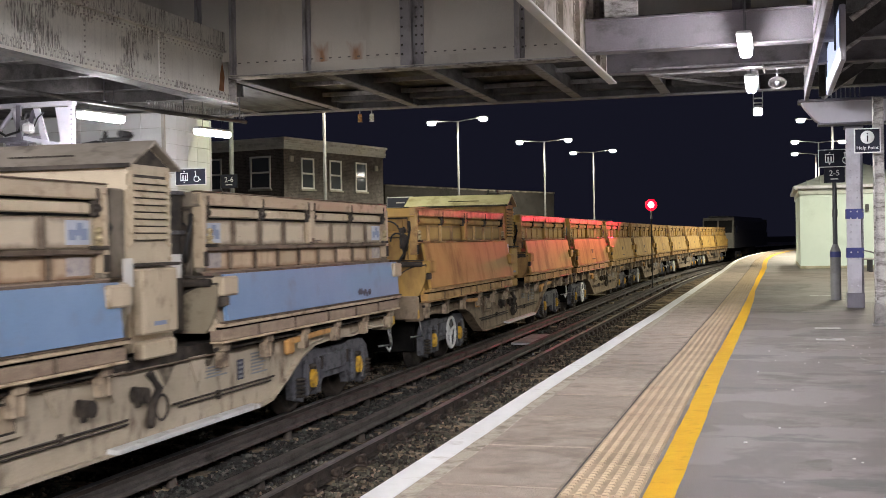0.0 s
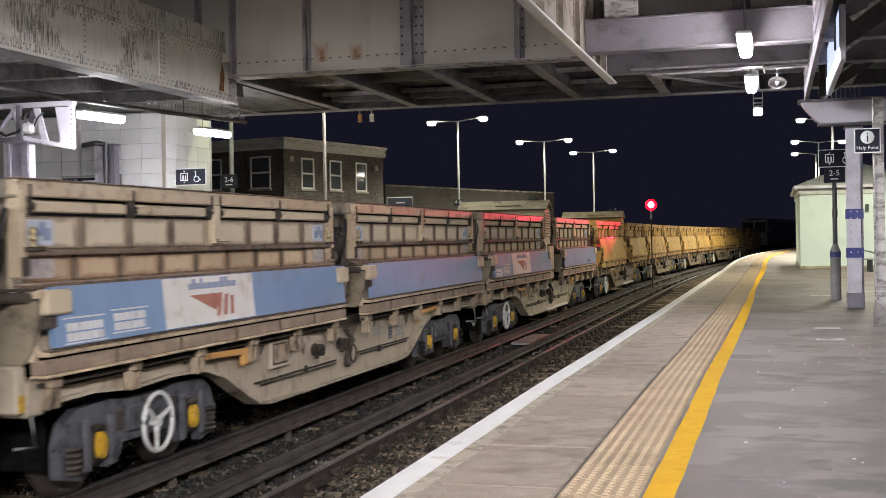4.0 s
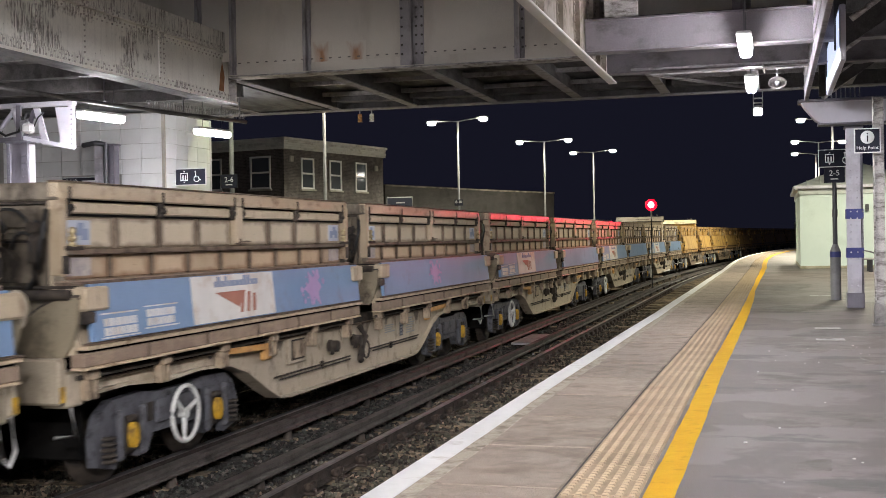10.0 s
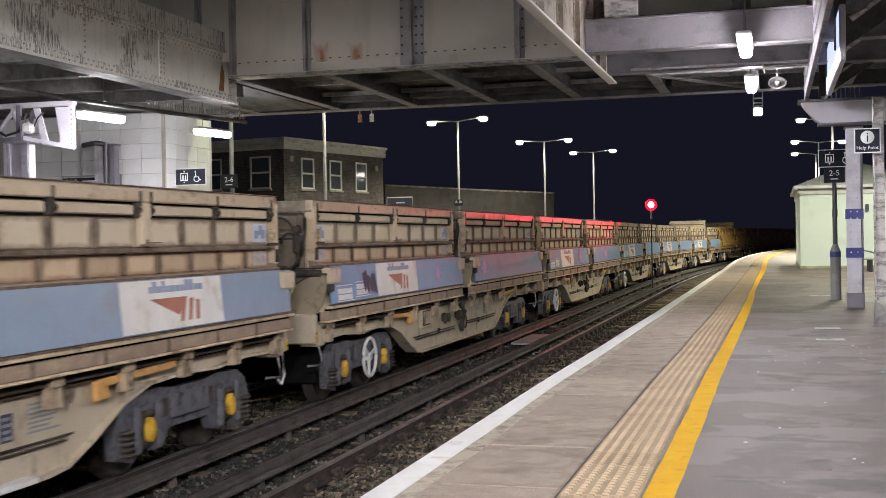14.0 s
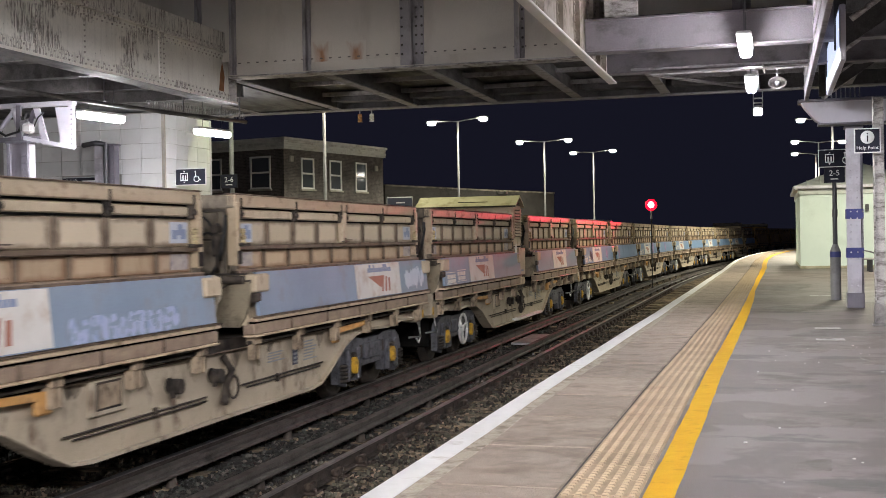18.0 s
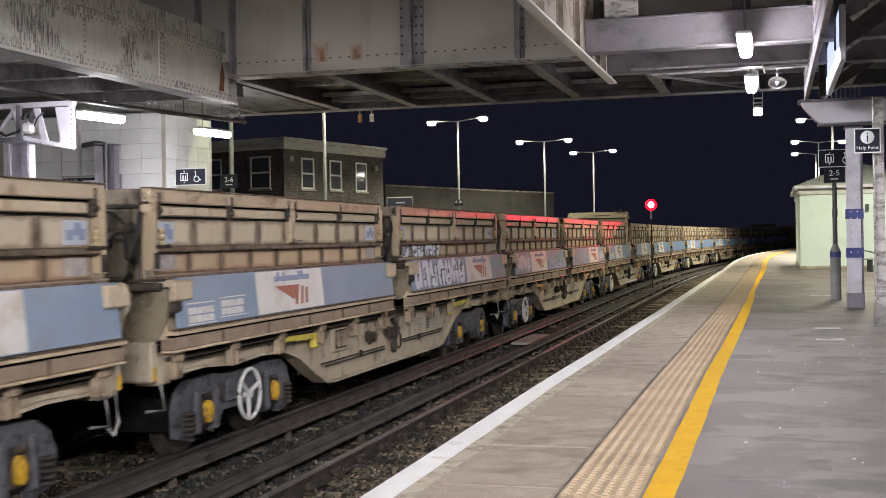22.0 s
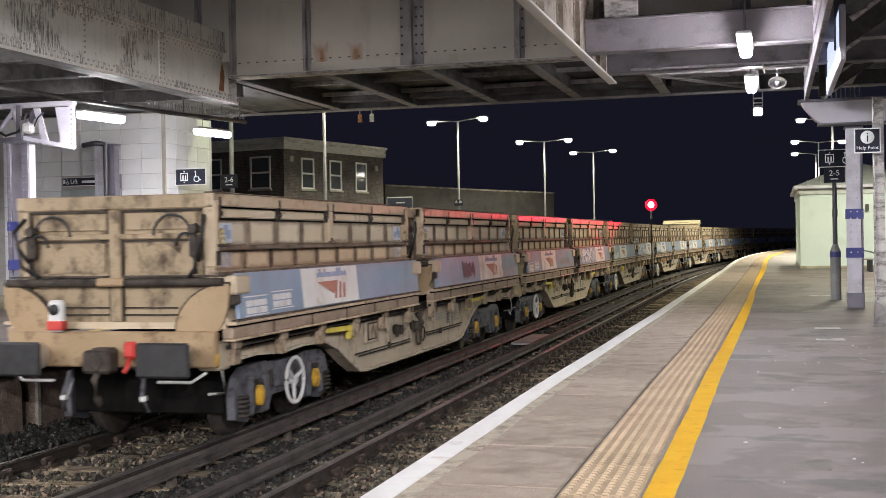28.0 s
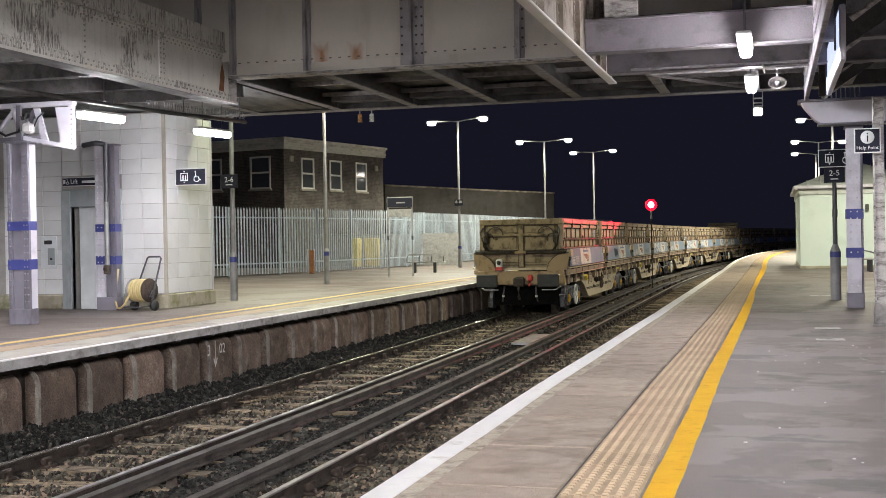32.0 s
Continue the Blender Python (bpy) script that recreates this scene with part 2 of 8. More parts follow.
def loose_stone(name, dark, pale, share=0.5):
    """Stones that each have a tone of their own, most of them dark."""
    m = surface(name, dark, pale, 0.85, 0, 20, bump=0.5, bscale=60, shift=False)
    N, L, bsdf = nodes_of(m)
    geo = N.new("ShaderNodeNewGeometry")
    r = N.new("ShaderNodeValToRGB")
    r.color_ramp.elements[0].position, r.color_ramp.elements[1].position = share, 1.0
    r.color_ramp.elements[0].color, r.color_ramp.elements[1].color = (*dark, 1), (*pale, 1)
    e = r.color_ramp.elements.new(share + 0.75 * (1 - share))
    e.color = (*[0.30 * a + 0.70 * b if k == 0 else 0.42 * a + 0.58 * b for k, (a, b) in enumerate(zip(pale, dark))], 1)
    L.new(geo.outputs["Random Per Island"], r.inputs[0])
    co = N.new("ShaderNodeTexCoord")
    mx = N.new("ShaderNodeMix")
    mx.data_type, mx.blend_type = "RGBA", "MULTIPLY"
    mx.inputs["Factor"].default_value = 0.7
    L.new(r.outputs[0], mx.inputs["A"])
    L.new(noise_at(N, L, co.outputs["Object"], (1, 1, 1), 45.0, 3), mx.inputs["B"])
    L.new(mx.outputs["Result"], bsdf.inputs["Base Color"])
    return m


def blister(name, c1, c2, grime_shade):
    """Tactile slab: worn pale dome tops, dirt and painted dome shadow between them."""
    m = surface(name, c1, c2, 0.75, 0, 5, (0.29, 0.21, 0.145), 0.22, 2.5, bump=0.25, bscale=120, hue=0.09, grain=0.14)
    N, L, bsdf = nodes_of(m)
    col = bsdf.inputs["Base Color"].links[0].from_socket
    co = N.new("ShaderNodeTexCoord")
    sep = N.new("ShaderNodeSeparateXYZ")
    L.new(co.outputs["Object"], sep.inputs[0])
    # Low parts go darker, for dirt and for the shadow beside each dome.
    low = maths(N, L, "SUBTRACT", 1.0, ramp(N, L, sep.outputs[2], 0.0015, 0.0065))
    patchy = ramp(N, L, noise_at(N, L, co.outputs["Object"], (1, 1, 1), 7.0), 0.25, 0.65)
    col = over(N, L, maths(N, L, "MULTIPLY", low, maths(N, L, "MULTIPLY", patchy, 0.22)), col, grime_shade)
    L.new(col, bsdf.inputs["Base Color"])
    return m


def platform_asphalt(name):
    """Old asphalt: tar-dark field, paler worn sheets with a crisp edge, darker repairs, stone speckle."""
    m = surface(name, (0.118, 0.097, 0.089), (0.146, 0.121, 0.110), 0.60, 0, 1.4, bump=0.35, bscale=120, grain=0.30, shift=False)
    N, L, bsdf = nodes_of(m)
    col = bsdf.inputs["Base Color"].links[0].from_socket
    co = N.new("ShaderNodeTexCoord")
    vec = co.outputs["Object"]
    sheet = ramp(N, L, noise_at(N, L, vec, (1, 1.0, 1), 0.48, 10, 0.60), 0.500, 0.530)
    col = over(N, L, maths(N, L, "MULTIPLY", sheet, 0.9), col, (0.186, 0.162, 0.151))
    tar = ramp(N, L, noise_at(N, L, vec, (0.8, 1.5, 1), 0.8, 10, 0.64), 0.575, 0.615)
    col = over(N, L, maths(N, L, "MULTIPLY", tar, 0.8), col, (0.078, 0.067, 0.063))
    wear = ramp(N, L, noise_at(N, L, vec, (1, 1, 1), 4.2, 8, 0.7), 0.60, 0.72)
    col = over(N, L, maths(N, L, "MULTIPLY", wear, 0.45), col, (0.215, 0.188, 0.172))
    chips = ramp(N, L, noise_at(N, L, vec, (1, 1, 1), 85.0, 2), 0.68, 0.74)
    col = over(N, L, maths(N, L, "MULTIPLY", chips, 0.6), col, (0.30, 0.27, 0.245))
    L.new(col, bsdf.inputs["Base Color"])
    return m


def glow(name, colour, strength):
    m = bpy.data.materials.new(name)
    m.use_nodes = True
    b = m.node_tree.nodes["Principled BSDF"]
    b.inputs["Base Color"].default_value = (*colour, 1)
    b.inputs["Emission Color"].default_value = (*colour, 1)
    b.inputs["Emission Strength"].default_value = strength
    return m


M = {}
M["asphalt"] = platform_asphalt("asphalt")
M["asphalt_worn"] = surface("asphalt_worn", (0.150, 0.130, 0.118), (0.205, 0.18, 0.165), 0.66, 0, 3.0, (0.135, 0.117, 0.106), 0.45, 2.2, bump=0.35, bscale=120, grain=0.24, shift=False)
M["asphalt_damp"] = surface("asphalt_damp", (0.078, 0.067, 0.061), (0.105, 0.09, 0.082), 0.5, 0, 3.0, (0.12, 0.103, 0.094), 0.4, 2.2, bump=0.3, bscale=120, grain=0.2, shift=False)
M["coping"] = surface("coping_concrete", (0.262, 0.209, 0.165), (0.352, 0.284, 0.226), 0.70, 0, 7.0, (0.204, 0.163, 0.133), 0.38, 3.4, bump=0.4, bscale=80, hue=0.10, grain=0.38)
M["tactile"] = blister("tactile_concrete", (0.352, 0.262, 0.167), (0.418, 0.317, 0.207), (0.165, 0.115, 0.078))
M["yellow_faded"] = surface("yellow_line_faded", (0.60, 0.43, 0.13), (0.68, 0.50, 0.18), 0.7, 0, 5, (0.42, 0.34, 0.20), 0.30, 7.0, bump=0.3, bscale=90, grain=0.08)
M["white_line"] = surface("white_line_paint", (0.74, 0.73, 0.72), (0.86, 0.85, 0.84), 0.55, 0, 5, (0.50, 0.46, 0.42), 0.22, 5.0, bump=0.2, bscale=90)
M["yellow_line"] = surface("yellow_line_paint", (0.66, 0.355, 0.006), (0.73, 0.415, 0.010), 0.78, 0, 5, (0.46, 0.26, 0.03), 0.20, 9.0, bump=0.3, bscale=90, grain=0.08)
M["yellow_line"].node_tree.nodes["Principled BSDF"].inputs["Specular IOR Level"].default_value = 0.2
M["ballast"] = surface("ballast", (0.022, 0.019, 0.016), (0.085, 0.071, 0.06), 0.9, 0, 22, (0.016, 0.014, 0.012), 0.45, 2.0, bump=1.0, bscale=40, shift=False)
M["stone"] = loose_stone("ballast_stone", (0.029, 0.018, 0.013), (0.449, 0.317, 0.227), 0.18)
M["stone_dark"] = loose_stone("ballast_stone_black", (0.014, 0.0115, 0.010), (0.21, 0.172, 0.148), 0.36)
M["railhead"] = surface("rail_steel_worn", (0.30, 0.285, 0.275), (0.42, 0.40, 0.385), 0.36, 0.9, 8, (0.14, 0.115, 0.095), 0.3, 4, bump=0.05, shift=False)
# Paler steel puts the lamp glint into the colour of two rails.
M["railbright"] = surface("rail_steel_glint", (0.55, 0.54, 0.54), (0.66, 0.65, 0.645), 0.27, 1.0, 8, bump=0.02, shift=False)
M["railrust"] = surface("rail_steel_rusty", (0.034, 0.026, 0.021), (0.072, 0.053, 0.042), 0.7, 0.2, 12, (0.020, 0.016, 0.014), 0.4, 6, bump=0.3)
M["conductor"] = surface("conductor_steel", (0.06, 0.053, 0.048), (0.115, 0.10, 0.09), 0.65, 0.3, 6, (0.035, 0.03, 0.026), 0.35, 3, bump=0.2)
M["sleeper"] = surface("sleeper_timber", (0.143, 0.107, 0.067), (0.325, 0.248, 0.159), 0.88, 0, 7, (0.030, 0.023, 0.017), 0.48, 5, stretch=(0.6, 7, 3), bump=0.8, bscale=35, hue=0.3)
M["chair"] = surface("cast_iron_chair", (0.040, 0.029, 0.023), (0.085, 0.060, 0.045), 0.8, 0.2, 14, (0.03, 0.023, 0.018), 0.4, 8, bump=0.4)
M["wallconc"] = surface("platform_wall_concrete", (0.111, 0.093, 0.080), (0.212, 0.183, 0.157), 0.85, 0, 2.5, (0.038, 0.032, 0.027), 0.55, 1.2, stretch=(1, 1, 0.5), bump=0.5, bscale=50, hue=0.15, grain=0.12)
M["girder"] = surface("girder_paint_grey", (0.61, 0.572, 0.51), (0.665, 0.628, 0.565), 0.5, 0, 0.9, (0.50, 0.462, 0.405), 0.30, 0.9, stretch=(1, 1, 0.25), bump=0.05, bscale=40, grain=0.05)
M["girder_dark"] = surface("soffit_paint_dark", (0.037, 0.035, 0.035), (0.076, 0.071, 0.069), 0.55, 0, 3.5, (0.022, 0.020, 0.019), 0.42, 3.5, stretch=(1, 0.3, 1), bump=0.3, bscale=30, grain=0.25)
M["beam_grey"] = surface("beam_paint_lilac_grey", (0.167, 0.152, 0.169), (0.226, 0.207, 0.228), 0.5, 0, 1.5, (0.104, 0.096, 0.101), 0.36, 2.6, stretch=(0.7, 1, 1), bump=0.15, bscale=40, grain=0.12)
M["stiffener"] = surface("stiffener_paint_grey", (0.30, 0.285, 0.30), (0.40, 0.38, 0.395), 0.5, 0, 3, (0.17, 0.155, 0.16), 0.36, 5, stretch=(1, 1, 0.4), bump=0.15, bscale=40, grain=0.08)
M["rivet_dark"] = surface("rivet_shadowed", (0.07, 0.062, 0.058), (0.14, 0.126, 0.118), 0.6, 0, 9, bump=0.1)
M["joist"] = surface("joist_paint", (0.17, 0.16, 0.157), (0.27, 0.255, 0.25), 0.55, 0, 4, (0.09, 0.082, 0.078), 0.40, 4.0, bump=0.25, bscale=40, grain=0.15)
M["rib_conc"] = surface("rib_concrete_brown", (0.112, 0.081, 0.063), (0.230, 0.167, 0.129), 0.85, 0, 4, (0.336, 0.286, 0.241), 0.28, 4.4, stretch=(1, 1, 0.7), bump=0.7, bscale=30, hue=0.40, grain=0.40)
M["rib_lit"] = surface("rib_concrete_lit", (0.26, 0.235, 0.205), (0.42, 0.385, 0.34), 0.85, 0, 6, (0.12, 0.10, 0.085), 0.36, 5, bump=0.4, bscale=50, hue=0.3, grain=0.2)
# Ribs go dark brown: rust, plus the soft shadow of the pressing.
M["rib_dark"] = surface("wagon_rib_rust_shade", (0.117, 0.083, 0.055), (0.183, 0.135, 0.091), 0.65, 0, 5, (0.056, 0.037, 0.024), 0.36, 4, bump=0.2, bscale=50)
M["blue_faded"] = surface("wagon_door_blue_faded", (0.215, 0.285, 0.385), (0.265, 0.335, 0.435), 0.4, 0, 1.2, (0.27, 0.275, 0.295), 0.26, 2.4, stretch=(1, 0.7, 0.7), bump=0.05, bscale=40, grain=0.06)
M["girder_edge"] = surface("flange_paint", (0.36, 0.345, 0.335), (0.52, 0.50, 0.485), 0.55, 0, 6, (0.13, 0.115, 0.105), 0.40, 7, stretch=(0.7, 0.7, 2), bump=0.3, bscale=40, grain=0.15)
M["peel"] = scabbed("peeling_cream_paint", (0.71, 0.69, 0.63), (0.80, 0.78, 0.72), (0.095, 0.085, 0.074), 0.455, 0.455)
M["peel_clean"] = scabbed("cream_girder_paint", (0.68, 0.66, 0.605), (0.77, 0.75, 0.69), (0.13, 0.10, 0.075), 0.60, 0.55)
M["peel_top"] = scabbed("weathered_girder_paint", (0.66, 0.64, 0.58), (0.76, 0.74, 0.68), (0.10, 0.09, 0.08), 0.44, 0.50)
M["peel_rivet"] = surface("rivet_flaking", (0.22, 0.20, 0.18), (0.62, 0.60, 0.55), 0.6, 0, 26, (0.13, 0.115, 0.10), 0.36, 18, bump=0.1)
M["bracket_paint"] = surface("bracket_paint_dirty", (0.27, 0.23, 0.185), (0.37, 0.32, 0.265), 0.6, 0, 4, (0.13, 0.105, 0.08), 0.40, 3.5, bump=0.3, bscale=30)
M["rust"] = surface("rust_patch", (0.26, 0.10, 0.035), (0.36, 0.17, 0.07), 0.8, 0, 10, (0.20, 0.10, 0.05), 0.4, 6, bump=0.2)
M["rust_bloom"] = surface("rust_bloom", (0.61, 0.572, 0.51), (0.665, 0.628, 0.565), 0.6, 0, 0.9, bump=0.05)
N, L, bsdf = nodes_of(M["rust_bloom"])
co = N.new("ShaderNodeTexCoord")
sep = N.new("ShaderNodeSeparateXYZ")
L.new(co.outputs["Generated"], sep.inputs[0])
side = maths(N, L, "ABSOLUTE", maths(N, L, "SUBTRACT", sep.outputs[0], 0.5), 0)
fall = maths(N, L, "SUBTRACT", 0.88, maths(N, L, "MULTIPLY", side, 2.1))
fall = maths(N, L, "MINIMUM", fall, maths(N, L, "MULTIPLY", maths(N, L, "SUBTRACT", 1.0, sep.outputs[2]), 2.2))
fall = maths(N, L, "ADD", fall, maths(N, L, "MULTIPLY", maths(N, L, "SUBTRACT", noise_at(N, L, co.outputs["Object"], (1, 1, 0.3), 12.0), 0.55), 1.3))
base = over(N, L, maths(N, L, "MULTIPLY", ramp(N, L, fall, 0.02, 0.75), 0.9), bsdf.inputs["Base Color"].links[0].from_socket, (0.36, 0.155, 0.055))
L.new(over(N, L, ramp(N, L, fall, 0.78, 1.05), base, (0.12, 0.06, 0.03)), bsdf.inputs["Base Color"])
M["column"] = surface("column_paint_lilac", (0.164, 0.156, 0.189), (0.213, 0.203, 0.242), 0.5, 0, 2, (0.104, 0.096, 0.112), 0.32, 1.6, stretch=(1, 1, 0.3), bump=0.06, bscale=40)
M["column_white"] = surface("column_paint_white", (0.54, 0.53, 0.59), (0.62, 0.61, 0.67), 0.5, 0, 2, (0.40, 0.385, 0.43), 0.25, 1.2, bump=0.06, bscale=40)
M["blueband"] = surface("band_paint_blue", (0.035, 0.045, 0.19), (0.05, 0.06, 0.24), 0.5, 0, 4, bump=0.05)
M["tile"] = surface("wall_tile_white", (0.655, 0.665, 0.665), (0.73, 0.74, 0.74), 0.28, 0, 0.8, (0.57, 0.575, 0.57), 0.3, 0.7, bump=0.03, hue=0.05)
M["grout"] = surface("tile_joint", (0.30, 0.29, 0.27), (0.38, 0.37, 0.35), 0.85, 0, 6, bump=0.2)
M["grout_dark"] = surface("paving_joint", (0.07, 0.06, 0.052), (0.12, 0.105, 0.09), 0.9, 0, 6, bump=0.2)
M["plinth"] = surface("plinth_mossy", (0.32, 0.29, 0.22), (0.44, 0.40, 0.31), 0.8, 0, 4, (0.20, 0.21, 0.11), 0.4, 3, bump=0.3)
M["steel"] = surface("brushed_steel", (0.715, 0.755, 0.774), (0.853, 0.894, 0.915), 0.42, 0.35, 3, stretch=(10, 10, 0.4), bump=0.05)
M["steel_grey"] = surface("door_frame_grey", (0.324, 0.359, 0.371), (0.400, 0.439, 0.452), 0.42, 0.2, 3, (0.264, 0.275, 0.275), 0.3, 2, stretch=(1, 1, 0.3), bump=0.05)
M["galv"] = surface("galvanised_steel", (0.28, 0.285, 0.28), (0.42, 0.425, 0.42), 0.5, 0.5, 9, (0.22, 0.22, 0.21), 0.3, 3, bump=0.08, hue=0.08)
M["post"] = surface("post_paint_grey", (0.22, 0.22, 0.23), (0.30, 0.30, 0.31), 0.5, 0.1, 5, (0.15, 0.15, 0.15), 0.3, 2, bump=0.08)
M["postdark"] = surface("post_paint_dark", (0.06, 0.062, 0.07), (0.10, 0.10, 0.11), 0.45, 0.1, 5, bump=0.08)
M["brick"] = surface("dark_brick", (0.076, 0.068, 0.064), (0.128, 0.114, 0.106), 0.85, 0, 5, (0.060, 0.053, 0.050), 0.4, 1.1, bump=0.0)
M["stucco"] = surface("parapet_render", (0.40, 0.38, 0.33), (0.50, 0.47, 0.41), 0.8, 0, 2, (0.28, 0.26, 0.22), 0.4, 1.2, stretch=(1, 1, 0.3), bump=0.2)
M["parapet"] = surface("parapet_boards_grey", (0.54, 0.545, 0.535), (0.64, 0.645, 0.63), 0.7, 0, 2, (0.36, 0.36, 0.35), 0.36, 1.4, stretch=(1, 1, 0.3), bump=0.2)
M["pale_steel"] = surface("pale_galvanised", (0.378, 0.448, 0.519), (0.504, 0.583, 0.667), 0.5, 0.25, 9, (0.275, 0.308, 0.330), 0.3, 3, bump=0.08, hue=0.12)
M["winframe"] = surface("window_frame_white", (0.713, 0.713, 0.690), (0.805, 0.805, 0.782), 0.5, 0, 4, bump=0.05)
M["hut"] = surface("hut_render_pale_green", (0.575, 0.675, 0.62), (0.635, 0.735, 0.68), 0.65, 0, 0.9, (0.52, 0.61, 0.555), 0.3, 0.7, bump=0.1, bscale=60)
M["hut_roof"] = surface("hut_roof_sheet", (0.42, 0.45, 0.42), (0.52, 0.55, 0.52), 0.5, 0.1, 3, (0.30, 0.32, 0.30), 0.3, 2, bump=0.1)
M["sign_dark"] = surface("sign_face_navy", (0.010, 0.012, 0.024), (0.014, 0.016, 0.03), 0.85, 0, 3, bump=0.0)
M["sign_white"] = surface("sign_white", (0.80, 0.80, 0.80), (0.84, 0.84, 0.84), 0.4, 0, 3, bump=0.0)
M["black"] = surface("black_rubber", (0.012, 0.012, 0.013), (0.03, 0.03, 0.03), 0.6, 0, 8, bump=0.1)
M["white_plastic"] = surface("white_plastic", (0.66, 0.66, 0.66), (0.74, 0.74, 0.74), 0.4, 0, 3, bump=0.0)
M["yellow_box"] = surface("yellow_cabinet", (0.62, 0.48, 0.08), (0.70, 0.56, 0.11), 0.5, 0, 3, (0.45, 0.35, 0.10), 0.25, 2, bump=0.05)
M["hose"] = surface("yellow_hose", (0.62, 0.50, 0.22), (0.70, 0.58, 0.30), 0.5, 0, 6, bump=0.1)
# wagons
M["cream"] = surface("wagon_cream_paint", (0.482, 0.391, 0.271), (0.553, 0.460, 0.328), 0.5, 0, 2.2, (0.212, 0.136, 0.081), 0.22, 6.5, stretch=(1, 1, 0.45), bump=0.1, bscale=50, hue=0.05, grain=0.08)
M["panel"] = pressed_panel("wagon_panel_cream", (0.517, 0.430, 0.307), (0.572, 0.486, 0.361), (0.200, 0.140, 0.089), 0.085, 0.61)
M["panel_rust"] = pressed_panel("wagon_panel_rusty", (0.445, 0.325, 0.205), (0.515, 0.395, 0.265), (0.215, 0.115, 0.056), 0.11, 0.58, 0.55, 0.14)
M["panel_yellow"] = pressed_panel("wagon_panel_yellow", (0.400, 0.240, 0.059), (0.464, 0.296, 0.087), (0.198, 0.104, 0.041), 0.08, 0.60, 0.55, 0.1)
M["cream_dirty"] = surface("wagon_end_grimy", (0.15, 0.122, 0.088), (0.245, 0.205, 0.152), 0.65, 0, 2.6, (0.035, 0.027, 0.02), 0.42, 3.2, stretch=(1, 1, 0.5), bump=0.15, bscale=50, grain=0.1)
M["flap_dirty"] = surface("wagon_flap_grimy", (0.230, 0.189, 0.125), (0.297, 0.250, 0.172), 0.65, 0, 2.6, (0.080, 0.060, 0.040), 0.34, 3.4, bump=0.15, bscale=50, grain=0.08)
M["brass"] = surface("tarnished_brass", (0.42, 0.34, 0.18), (0.58, 0.49, 0.30), 0.45, 0.2, 30, (0.16, 0.115, 0.06), 0.42, 14, stretch=(1, 1, 3), bump=0.1)
M["house_roof"] = surface("house_roof_grey", (0.23, 0.195, 0.155), (0.33, 0.285, 0.235), 0.7, 0, 3, (0.10, 0.08, 0.065), 0.4, 2, bump=0.15, bscale=40)
M["house_roof_pale"] = surface("house_roof_pale", (0.50, 0.43, 0.27), (0.60, 0.53, 0.36), 0.65, 0, 3, (0.30, 0.23, 0.13), 0.35, 2, bump=0.15, bscale=40)
M["frame"] = surface("wagon_frame_paint", (0.412, 0.348, 0.254), (0.483, 0.415, 0.314), 0.55, 0, 1.8, (0.116, 0.074, 0.048), 0.24, 4.6, stretch=(1, 1, 0.5), bump=0.12, bscale=50, grain=0.1)
M["oil"] = surface("oil_stain", (0.10, 0.075, 0.052), (0.27, 0.225, 0.165), 0.5, 0, 11, (0.045, 0.034, 0.025), 0.42, 8, stretch=(1, 1, 0.5), bump=0.1)
# Flat black without gloss, put where the wagons lie in shade.
M["shade_black"] = surface("shade_matt_black", (0.006, 0.006, 0.006), (0.013, 0.012, 0.011), 0.95, 0, 6, bump=0.2)
M["shade_black"].node_tree.nodes["Principled BSDF"].inputs["Specular IOR Level"].default_value = 0.0
# Rusty tail end, also darkened to offset the added lamps behind the camera.
M["tail_paint"] = surface("wagon_tail_paint_rusty", (0.296, 0.224, 0.135), (0.371, 0.285, 0.179), 0.6, 0, 2.4, (0.063, 0.041, 0.026), 0.37, 3.6, stretch=(1.0, 1, 0.7), bump=0.15, bscale=50, grain=0.14)
M["tail_flap"] = surface("wagon_tail_flap", (0.309, 0.215, 0.118), (0.372, 0.266, 0.152), 0.6, 0, 2.2, (0.122, 0.072, 0.040), 0.26, 5.0, bump=0.15, bscale=50, grain=0.08)
M["rimpaint"] = surface("wagon_rim_paint", (0.414, 0.323, 0.215), (0.477, 0.383, 0.267), 0.36, 0, 3, (0.170, 0.106, 0.064), 0.26, 6.0, stretch=(1, 0.7, 1), bump=0.08, bscale=40, grain=0.06)
M["rim_edge"] = surface("wagon_edge_rust", (0.105, 0.072, 0.05), (0.185, 0.13, 0.092), 0.5, 0, 8, (0.05, 0.034, 0.024), 0.4, 6, bump=0.2)
M["lip"] = surface("wagon_lip_worn", (0.528, 0.410, 0.281), (0.616, 0.492, 0.351), 0.42, 0, 6, (0.230, 0.145, 0.085), 0.30, 8, stretch=(1, 0.5, 1), bump=0.1)
M["bracket_worn"] = surface("wagon_bracket_worn", (0.330, 0.250, 0.170), (0.430, 0.340, 0.240), 0.5, 0, 6, (0.075, 0.050, 0.034), 0.42, 7, stretch=(1, 1, 0.6), bump=0.15)
M["frame_rusty"] = surface("wagon_frame_rusty", (0.215, 0.160, 0.105), (0.300, 0.230, 0.155), 0.6, 0, 2.4, (0.075, 0.048, 0.030), 0.36, 4.6, stretch=(1, 1, 0.5), bump=0.15, bscale=50, grain=0.1)
M["spray_lilac"] = surface("spray_lilac_faded", (0.36, 0.42, 0.60), (0.44, 0.49, 0.66), 0.5, 0, 5, (0.25, 0.33, 0.50), 0.30, 9, bump=0.0)
